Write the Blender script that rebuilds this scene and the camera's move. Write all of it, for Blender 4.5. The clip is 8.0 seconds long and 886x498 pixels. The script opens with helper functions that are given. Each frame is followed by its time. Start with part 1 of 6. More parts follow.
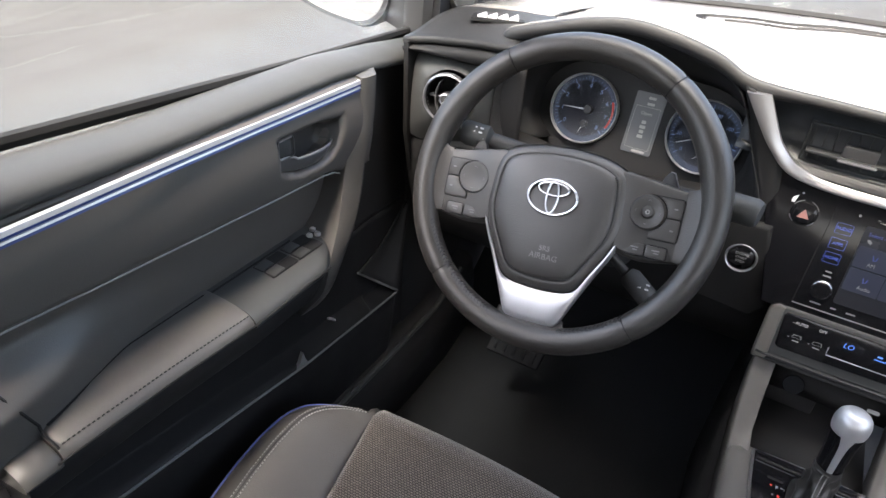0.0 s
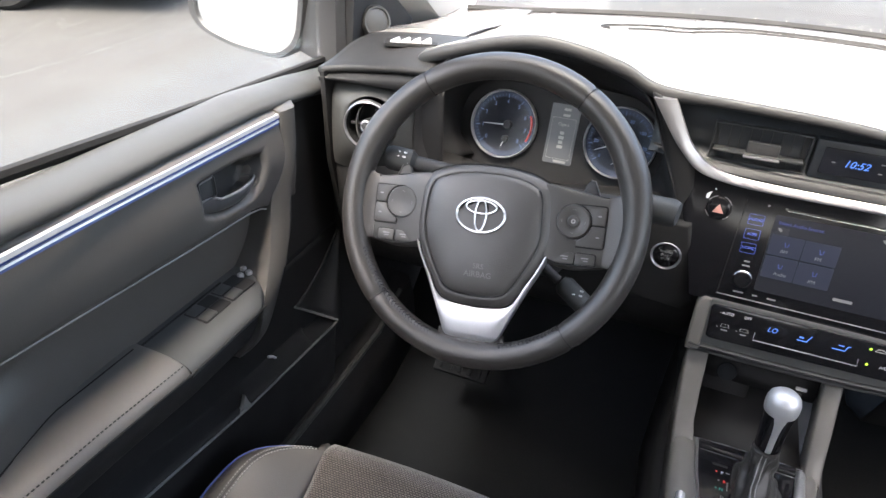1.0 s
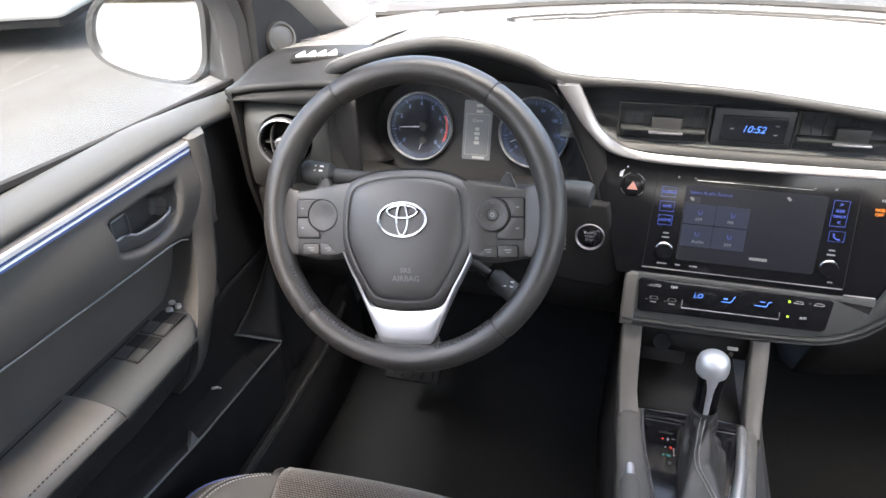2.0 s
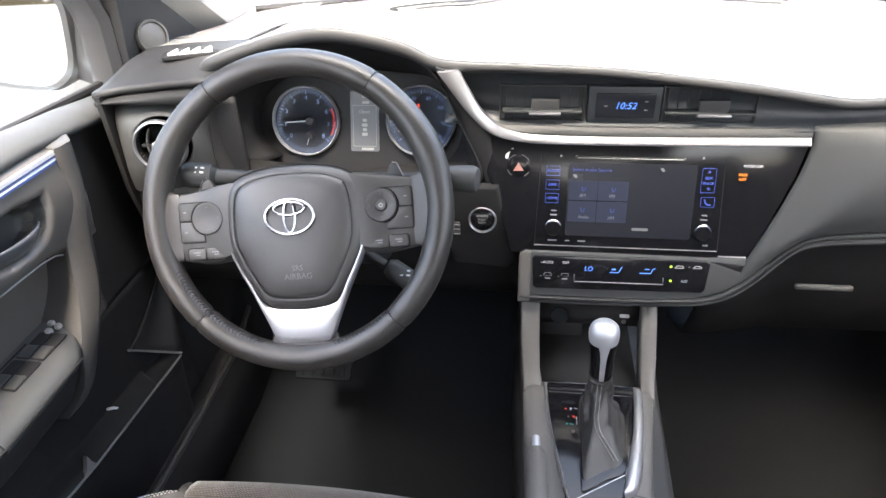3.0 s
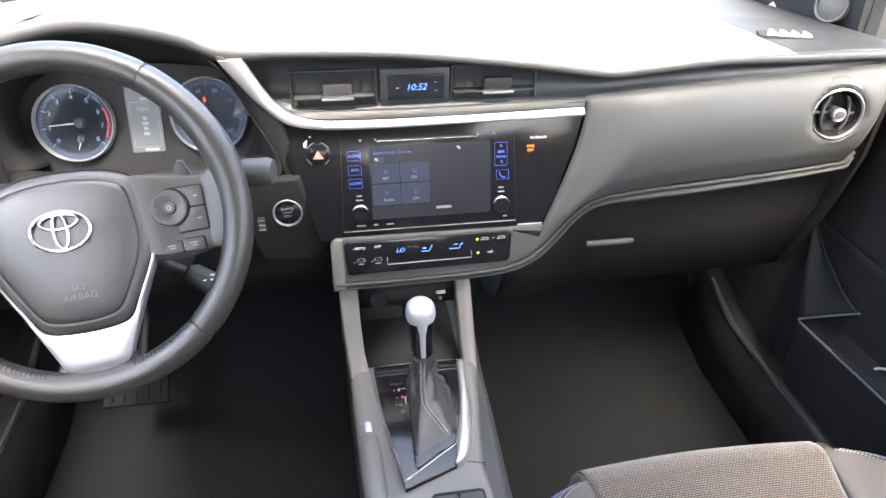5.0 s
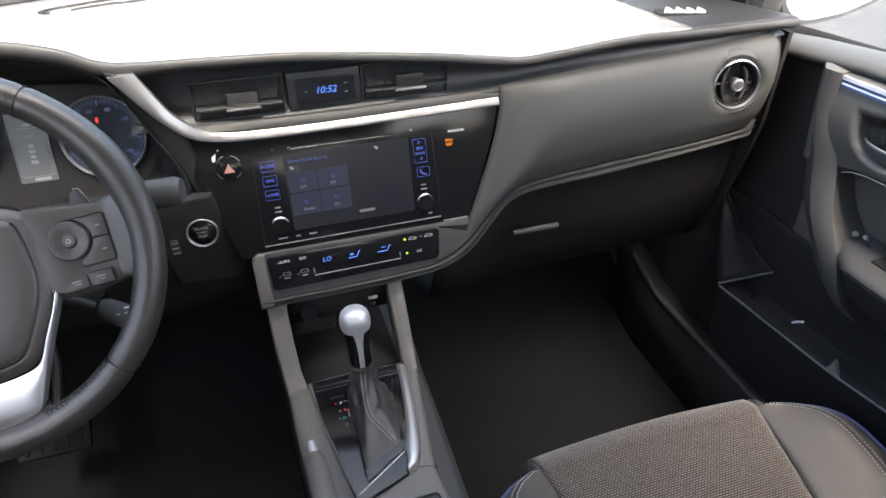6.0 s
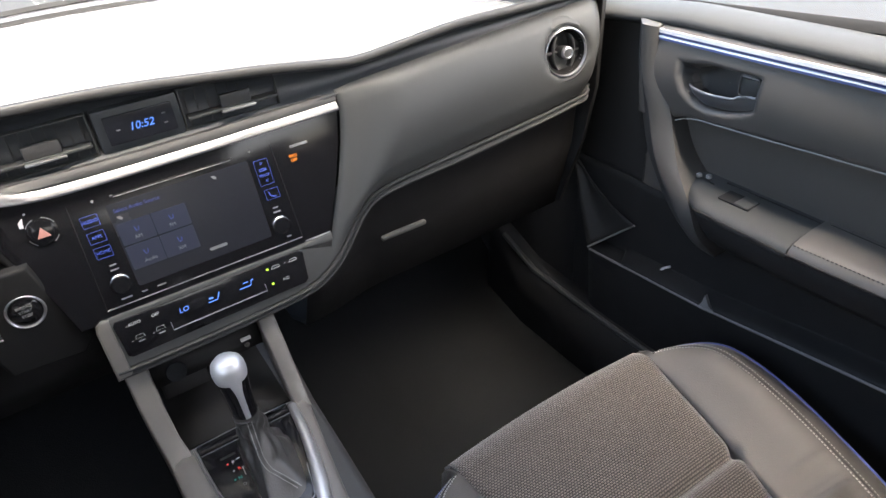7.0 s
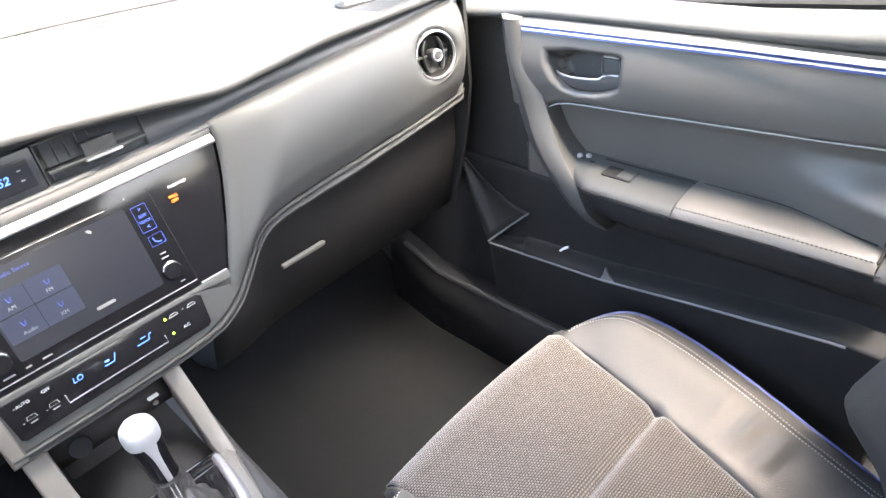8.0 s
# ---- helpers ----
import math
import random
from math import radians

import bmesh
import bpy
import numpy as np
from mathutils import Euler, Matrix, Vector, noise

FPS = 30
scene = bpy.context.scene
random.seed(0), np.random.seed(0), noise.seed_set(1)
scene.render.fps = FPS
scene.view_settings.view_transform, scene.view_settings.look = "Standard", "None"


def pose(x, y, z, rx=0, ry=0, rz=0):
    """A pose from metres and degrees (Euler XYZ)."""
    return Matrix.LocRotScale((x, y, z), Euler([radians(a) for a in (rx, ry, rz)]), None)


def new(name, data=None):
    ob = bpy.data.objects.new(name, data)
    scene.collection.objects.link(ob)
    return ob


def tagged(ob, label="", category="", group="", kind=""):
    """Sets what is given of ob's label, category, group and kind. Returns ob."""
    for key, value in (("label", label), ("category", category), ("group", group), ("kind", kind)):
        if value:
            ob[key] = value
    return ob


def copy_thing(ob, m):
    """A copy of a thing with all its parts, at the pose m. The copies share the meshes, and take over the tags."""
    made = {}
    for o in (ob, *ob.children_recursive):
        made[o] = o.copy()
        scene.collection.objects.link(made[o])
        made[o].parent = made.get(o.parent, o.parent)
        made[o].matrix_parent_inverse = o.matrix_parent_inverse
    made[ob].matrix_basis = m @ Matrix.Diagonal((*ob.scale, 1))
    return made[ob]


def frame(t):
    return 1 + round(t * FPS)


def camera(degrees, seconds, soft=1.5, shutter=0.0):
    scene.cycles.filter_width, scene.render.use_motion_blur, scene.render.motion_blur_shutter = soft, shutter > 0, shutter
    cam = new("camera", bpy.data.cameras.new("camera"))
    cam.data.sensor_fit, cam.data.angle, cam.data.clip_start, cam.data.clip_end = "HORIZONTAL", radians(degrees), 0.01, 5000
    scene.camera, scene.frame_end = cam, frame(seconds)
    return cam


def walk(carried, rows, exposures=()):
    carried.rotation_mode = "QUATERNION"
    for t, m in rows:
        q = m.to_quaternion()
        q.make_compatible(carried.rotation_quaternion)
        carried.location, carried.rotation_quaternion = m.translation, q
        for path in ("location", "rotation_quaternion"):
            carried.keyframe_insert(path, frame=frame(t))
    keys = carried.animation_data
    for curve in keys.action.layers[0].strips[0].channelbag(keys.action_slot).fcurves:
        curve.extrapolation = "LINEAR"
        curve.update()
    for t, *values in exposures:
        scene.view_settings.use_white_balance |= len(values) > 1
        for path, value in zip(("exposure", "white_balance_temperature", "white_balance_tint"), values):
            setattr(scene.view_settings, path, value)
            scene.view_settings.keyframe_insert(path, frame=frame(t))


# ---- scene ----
cam = camera(68.83, 8.0, soft=1.5)


def aim(x, y, z, yaw, pitch, roll):
    """A camera pose from its place, heading, tilt and roll in degrees."""
    return pose(x, y, z, 0, 0, yaw) @ pose(0, 0, 0, 90 + pitch, 0, 0) @ pose(0, 0, 0, 0, 0, roll)


PATH = [
    (0.0, aim(0.1946, -0.6321, 1.0070, 28.32, -34.38, 4.11)),
    (0.5, aim(0.1935, -0.6263, 1.0113, 24.28, -33.11, 3.54)),
    (1.0, aim(0.1978, -0.6254, 1.0158, 21.96, -32.68, 2.01)),
    (1.5, aim(0.2158, -0.6213, 1.0191, 20.05, -32.22, -1.04)),
    (3.0, aim(0.2592, -0.6122, 1.0150, 8.60, -33.41, -2.48)),
    (3.5, aim(0.2795, -0.6122, 1.0149, 3.49, -34.04, -2.24)),
    (4.0, aim(0.2812, -0.6122, 1.0161, -0.35, -34.60, -0.85)),
    (4.5, aim(0.2848, -0.6111, 1.0108, -5.28, -34.40, 0.34)),
    (6.0, aim(0.2833, -0.5902, 1.0009, -17.49, -34.72, -0.51)),
    (6.5, aim(0.2904, -0.5736, 0.9906, -23.59, -34.24, -2.86)),
    (7.0, aim(0.3030, -0.5587, 0.9793, -30.95, -34.75, -4.70)),
    (7.5, aim(0.3059, -0.5556, 0.9730, -37.86, -35.33, -5.21)),
    (8.0, aim(0.3021, -0.5543, 0.9744, -41.61, -34.72, -8.24)),
]
walk(cam, PATH, [(0.0, 3.54), (1.0, 3.77), (1.7, 3.9), (3.0, 4.18), (3.5, 4.53), (4.0, 4.93), (4.6, 5.03), (5.5, 4.08), (6.0, 3.58), (6.5, 3.53), (7.0, 3.73), (7.5, 4.45), (8.0, 5.27)])

# ---- light ----
world = bpy.data.worlds.new("sky")
scene.world = world
world.use_nodes = True
wn = world.node_tree
sky = wn.nodes.new("ShaderNodeTexSky")
sky.sky_type, sky.sun_disc = "NISHITA", False
sky.sun_elevation, sky.sun_rotation = radians(65.5), radians(168)
sky.air_density, sky.dust_density, sky.ozone_density = 1.0, 8.0, 0.3
wn.nodes["Background"].inputs["Strength"].default_value = 0.15
wn.links.new(sky.outputs["Color"], wn.nodes["Background"].inputs["Color"])
sun = new("sun", bpy.data.lights.new("sun", "SUN"))
sun.data.energy, sun.data.angle, sun.data.color = 0.5, radians(12), (1.0, 0.96, 0.91)
sun.rotation_euler = (radians(24.5), 0, radians(-12))

XC = 0.361        # the car's middle line; the wheel's middle is x = 0
GROUND = -0.27


# ---- helpers of this scene ----
def V3(*a):
    return Vector(a)


def spline(pts, n, closed=False):
    """n points along a Catmull-Rom curve through pts, evenly by length."""
    p = np.array(pts, float)
    if closed:
        p = np.vstack([p[-1], p, p[0], p[1]])
    else:
        p = np.vstack([2 * p[0] - p[1], p, 2 * p[-1] - p[-2]])
    out = []
    for i in range(1, len(p) - 2):
        a, b, c, d = p[i - 1:i + 3]
        for t in np.linspace(0, 1, 24, endpoint=False):
            out.append(0.5 * (2 * b + (c - a) * t + (2 * a - 5 * b + 4 * c - d) * t**2 + (3 * b - a - 3 * c + d) * t**3))
    out.append(p[-2])
    out = np.array(out)
    s = np.r_[0, np.cumsum(np.linalg.norm(np.diff(out, axis=0), axis=1))]
    q = np.linspace(0, s[-1], n, endpoint=not closed)
    return np.stack([np.interp(q, s, out[:, k]) for k in range(p.shape[1])], 1)


def step(x, a, b):
    t = min(max((x - a) / (b - a), 0.0), 1.0)
    return t * t * (3 - 2 * t)


def thing(name, label, category, at=(0, 0, 0), group="", kind=""):
    ob = new(name)
    ob.empty_display_size = 0.05
    ob.location = at
    return tagged(ob, label, category, group, kind)


def part(name, bm, material, parent=None, label="", solid=0.0, crease=0.7):
    """Link a bmesh as one mesh object, under a thing or a part if given."""
    bmesh.ops.recalc_face_normals(bm, faces=bm.faces) if solid == 0 else None
    for f in bm.faces:
        f.smooth = True
    for e in bm.edges:
        if len(e.link_faces) == 2 and e.calc_face_angle(0) > crease:
            e.smooth = False
    me = bpy.data.meshes.new(name)
    bm.to_mesh(me)
    bm.free()
    me.materials.append(material)
    ob = new(name, me)
    if solid:
        mod = ob.modifiers.new("thickness", "SOLIDIFY")
        mod.thickness, mod.offset = solid, 0.0
    if parent is not None:
        ob.parent = parent
        if parent.type == "EMPTY":
            ob.matrix_parent_inverse = Matrix.Translation(-parent.location)
    if label:
        ob["label"] = label
    return ob


def sheet(bm, rows, close_u=False, close_v=False):
    """A grid of quads through rows of points; u runs along a row, v from row to row."""
    vs = [[bm.verts.new(p) for p in r] for r in rows]
    nv, nu = len(vs), len(vs[0])
    for j in range(nv if close_v else nv - 1):
        for i in range(nu if close_u else nu - 1):
            q = (vs[j][i], vs[j][(i + 1) % nu], vs[(j + 1) % nv][(i + 1) % nu], vs[(j + 1) % nv][i])
            bm.faces.new(q)
    return vs


def tube(bm, pts, r, seg=10, closed=False, caps=True, flat=1.0):
    """A round bar along points; r is one radius or a list."""
    pts = [Vector(p) for p in pts]
    n = len(pts)
    rs = [r] * n if isinstance(r, (int, float)) else list(r)
    rows, up = [], None
    for i, p in enumerate(pts):
        a, b = pts[(i - 1) % n if closed else max(i - 1, 0)], pts[(i + 1) % n if closed else min(i + 1, n - 1)]
        d = (b - a).normalized()
        if up is None:
            up = d.orthogonal().normalized()
        up = (up - d * up.dot(d)).normalized()
        side = d.cross(up)
        rows.append([p + rs[i] * (math.cos(2 * math.pi * k / seg) * up + flat * math.sin(2 * math.pi * k / seg) * side) for k in range(seg)])
    vs = sheet(bm, rows, close_u=True, close_v=closed)
    if caps and not closed:
        bm.faces.new(vs[0])
        bm.faces.new(list(reversed(vs[-1])))


def box(bm, c, s, bevel=0.0, m=None, seg=2):
    """A box with rounded edges; c the middle, s the full sizes, m an extra pose."""
    r = bmesh.ops.create_cube(bm, size=1.0)
    vs = r["verts"]
    bmesh.ops.scale(bm, vec=s, verts=vs)
    if bevel:
        es = list({e for v in vs for e in v.link_edges})
        out = bmesh.ops.bevel(bm, geom=es, offset=bevel, segments=seg, affect="EDGES", profile=0.5)
        vs = list({v for f in out["faces"] for v in f.verts} | {v for v in vs if v.is_valid})
    mm = (m if m is not None else Matrix()) @ Matrix()
    for v in vs:
        v.co = Vector(c) + (mm.to_3x3() @ v.co)
    return vs


def prism(bm, pts, depth, bevel=0.0, seg=2):
    """A plate from an outline of 3D points, thick by the vector depth, its far rim rounded."""
    base = [bm.verts.new(p) for p in pts]
    f = bm.faces.new(base)
    ex = bmesh.ops.extrude_face_region(bm, geom=[f])
    top = [v for v in ex["geom"] if isinstance(v, bmesh.types.BMVert)]
    for v in top:
        v.co += Vector(depth)
    if bevel:
        tops = set(top)
        es = [e for e in bm.edges if e.verts[0] in tops and e.verts[1] in tops]
        bmesh.ops.bevel(bm, geom=es, offset=bevel, segments=seg, affect="EDGES", profile=0.5)


def lathe(bm, profile, m, seg=40, closed=False):
    """A turned shape: profile of (radius, height) round the local z of the pose m."""
    rows = []
    for r, h in profile:
        rows.append([m @ Vector((r * math.cos(2 * math.pi * k / seg), r * math.sin(2 * math.pi * k / seg), h)) for k in range(seg)])
    sheet(bm, rows, close_u=True, close_v=closed)


def axes_at(o, n, up=(0, 0, 1)):
    """A pose at o whose z is n and whose y is nearest to up."""
    n = Vector(n).normalized()
    x = Vector(up).cross(n).normalized()
    y = n.cross(x)
    m = Matrix((x, y, n)).transposed().to_4x4()
    m.translation = o
    return m


def rounded(w, h, r, n=5):
    """An outline in 2D of a rounded rectangle round 0."""
    out = []
    for cx, cy, a0 in ((w / 2 - r, h / 2 - r, 0), (-w / 2 + r, h / 2 - r, 90), (-w / 2 + r, -h / 2 + r, 180), (w / 2 - r, -h / 2 + r, 270)):
        for k in range(n):
            a = radians(a0 + 90 * k / (n - 1))
            out.append((cx + r * math.cos(a), cy + r * math.sin(a)))
    return out


def plate(bm, m, outline, depth, bevel=0.0):
    """A plate on the local plane of m, rising along its z by depth."""
    prism(bm, [m @ Vector((x, y, 0)) for x, y in outline], m.to_3x3() @ Vector((0, 0, depth)), bevel)


def ring_strip(bm, m, outline, width, depth):
    """A raised closed band that follows an outline on the local plane of m."""
    n = len(outline)
    c = np.mean(outline, axis=0)
    rows = [[], [], [], []]
    for x, y in outline:
        d = Vector((x - c[0], y - c[1])).normalized()
        for row, (o, h) in zip(rows, ((0, 0), (0, depth), (-width, depth), (-width, 0))):
            row.append(m @ Vector((x + d.x * o, y + d.y * o, h)))
    sheet(bm, rows, close_u=True, close_v=True)


def letters(text, m, size, material, parent, name="lettering", depth=0.0003, align="CENTER", lean=0.0):
    cu = bpy.data.curves.new("text", "FONT")
    cu.body, cu.size, cu.extrude, cu.align_x, cu.align_y = text, size, depth, align, "CENTER"
    cu.resolution_u, cu.shear = 3, lean
    tmp = bpy.data.objects.new("text", cu)
    scene.collection.objects.link(tmp)
    dg = bpy.context.evaluated_depsgraph_get()
    me = bpy.data.meshes.new_from_object(tmp.evaluated_get(dg))
    bpy.data.objects.remove(tmp)
    bpy.data.curves.remove(cu)
    me.transform(m)
    me.materials.clear()
    me.materials.append(material)
    ob = new(name, me)
    ob.parent = parent
    if parent.type == "EMPTY":
        ob.matrix_parent_inverse = Matrix.Translation(-parent.location)
    return ob


# ---- materials ----
def material(name, color, rough=0.5, metal=0.0, grain=0.0, size=900.0, var=0.12, patch=12.0, spec=0.5, coat=0.0, sheen=0.0, kind="noise"):
    """A surface with colour and gloss that vary at two scales and a fine relief."""
    mt = bpy.data.materials.new(name)
    mt.use_nodes = True
    nt = mt.node_tree
    n, l = nt.nodes, nt.links
    b = n["Principled BSDF"]
    tc = n.new("ShaderNodeTexCoord")
    big = n.new("ShaderNodeTexNoise")
    big.inputs["Scale"].default_value, big.inputs["Detail"].default_value = patch, 5
    l.new(tc.outputs["Object"], big.inputs["Vector"])
    fine = n.new("ShaderNodeTexNoise" if kind == "noise" else "ShaderNodeTexVoronoi")
    fine.inputs["Scale"].default_value = size
    l.new(tc.outputs["Object"], fine.inputs["Vector"])
    fine_out = fine.outputs[0]
    mix = n.new("ShaderNodeMix")
    mix.data_type = "RGBA"
    mix.inputs["A"].default_value = (*[c * (1 - var) for c in color], 1)
    mix.inputs["B"].default_value = (*[min(1, c * (1 + var)) for c in color], 1)
    add = n.new("ShaderNodeMath")
    add.operation = "MULTIPLY_ADD"
    add.inputs[1].default_value, add.inputs[2].default_value = 0.35, 0.0
    l.new(fine_out, add.inputs[0])
    add2 = n.new("ShaderNodeMath")
    add2.operation = "MULTIPLY_ADD"
    add2.inputs[1].default_value = 0.65
    l.new(big.outputs[0], add2.inputs[0])
    l.new(add.outputs[0], add2.inputs[2])
    l.new(add2.outputs[0], mix.inputs["Factor"])
    l.new(mix.outputs["Result"], b.inputs["Base Color"])
    mr = n.new("ShaderNodeMapRange")
    mr.inputs["From Min"].default_value, mr.inputs["From Max"].default_value = 0.3, 0.7
    mr.inputs["To Min"].default_value, mr.inputs["To Max"].default_value = max(0.02, rough * 0.88), min(1, rough * 1.12)
    l.new(big.outputs[0], mr.inputs["Value"])
    l.new(mr.outputs["Result"], b.inputs["Roughness"])
    b.inputs["Metallic"].default_value = metal
    b.inputs["Specular IOR Level"].default_value = spec
    b.inputs["Coat Weight"].default_value = coat
    b.inputs["Coat Roughness"].default_value = 0.08
    b.inputs["Sheen Weight"].default_value = sheen
    if grain:
        bump = n.new("ShaderNodeBump")
        bump.inputs["Strength"].default_value, bump.inputs["Distance"].default_value = grain, 0.0004
        l.new(fine_out, bump.inputs["Height"])
        l.new(bump.outputs["Normal"], b.inputs["Normal"])
    return mt


def glowing(name, color, strength):
    mt = bpy.data.materials.new(name)
    mt.use_nodes = True
    b = mt.node_tree.nodes["Principled BSDF"]
    b.inputs["Base Color"].default_value = (*[c * 0.3 for c in color], 1)
    b.inputs["Emission Color"].default_value = (*color, 1)
    b.inputs["Emission Strength"].default_value = strength
    return mt


def clear_glass(name, tint=(0.95, 0.97, 0.96), gloss=0.045):
    """Thin window glass: lets light straight through and mirrors a little."""
    mt = bpy.data.materials.new(name)
    mt.use_nodes = True
    nt = mt.node_tree
    n, l = nt.nodes, nt.links
    n.remove(n["Principled BSDF"])
    tr, gl, mx = n.new("ShaderNodeBsdfTransparent"), n.new("ShaderNodeBsdfGlossy"), n.new("ShaderNodeMixShader")
    tr.inputs["Color"].default_value = (*tint, 1)
    gl.inputs["Roughness"].default_value = 0.03
    mx.inputs[0].default_value = gloss
    l.new(tr.outputs[0], mx.inputs[1])
    l.new(gl.outputs[0], mx.inputs[2])
    l.new(mx.outputs[0], n["Material Output"].inputs["Surface"])
    return mt


def fabric(name):
    """Ribbed woven cloth: rows of short stitches in two greys, about 3 mm apart."""
    mt = material(name, (0.12, 0.112, 0.105), 0.9, grain=0.0, var=0.15, patch=20, spec=0.2, sheen=0.3)
    nt = mt.node_tree
    n, l = nt.nodes, nt.links
    b = n["Principled BSDF"]
    tc = n.new("ShaderNodeTexCoord")
    mp = n.new("ShaderNodeMapping")
    mp.inputs["Scale"].default_value = (1, 1, 0.0)
    l.new(tc.outputs["Object"], mp.inputs["Vector"])
    br = n.new("ShaderNodeTexBrick")
    br.offset, br.squash = 0.5, 1.0
    br.inputs["Scale"].default_value = 1.0
    br.inputs["Brick Width"].default_value, br.inputs["Row Height"].default_value = 0.0044, 0.0030
    br.inputs["Mortar Size"].default_value, br.inputs["Mortar Smooth"].default_value = 0.0009, 0.5
    br.inputs["Color1"].default_value = (0.128, 0.110, 0.094, 1)
    br.inputs["Color2"].default_value = (0.094, 0.080, 0.069, 1)
    br.inputs["Mortar"].default_value = (0.024, 0.021, 0.019, 1)
    l.new(mp.outputs[0], br.inputs["Vector"])
    l.new(br.outputs["Color"], b.inputs["Base Color"])
    bump = n.new("ShaderNodeBump")
    bump.invert = True
    bump.inputs["Strength"].default_value, bump.inputs["Distance"].default_value = 0.6, 0.001
    l.new(br.outputs["Fac"], bump.inputs["Height"])
    l.new(bump.outputs["Normal"], b.inputs["Normal"])
    return mt


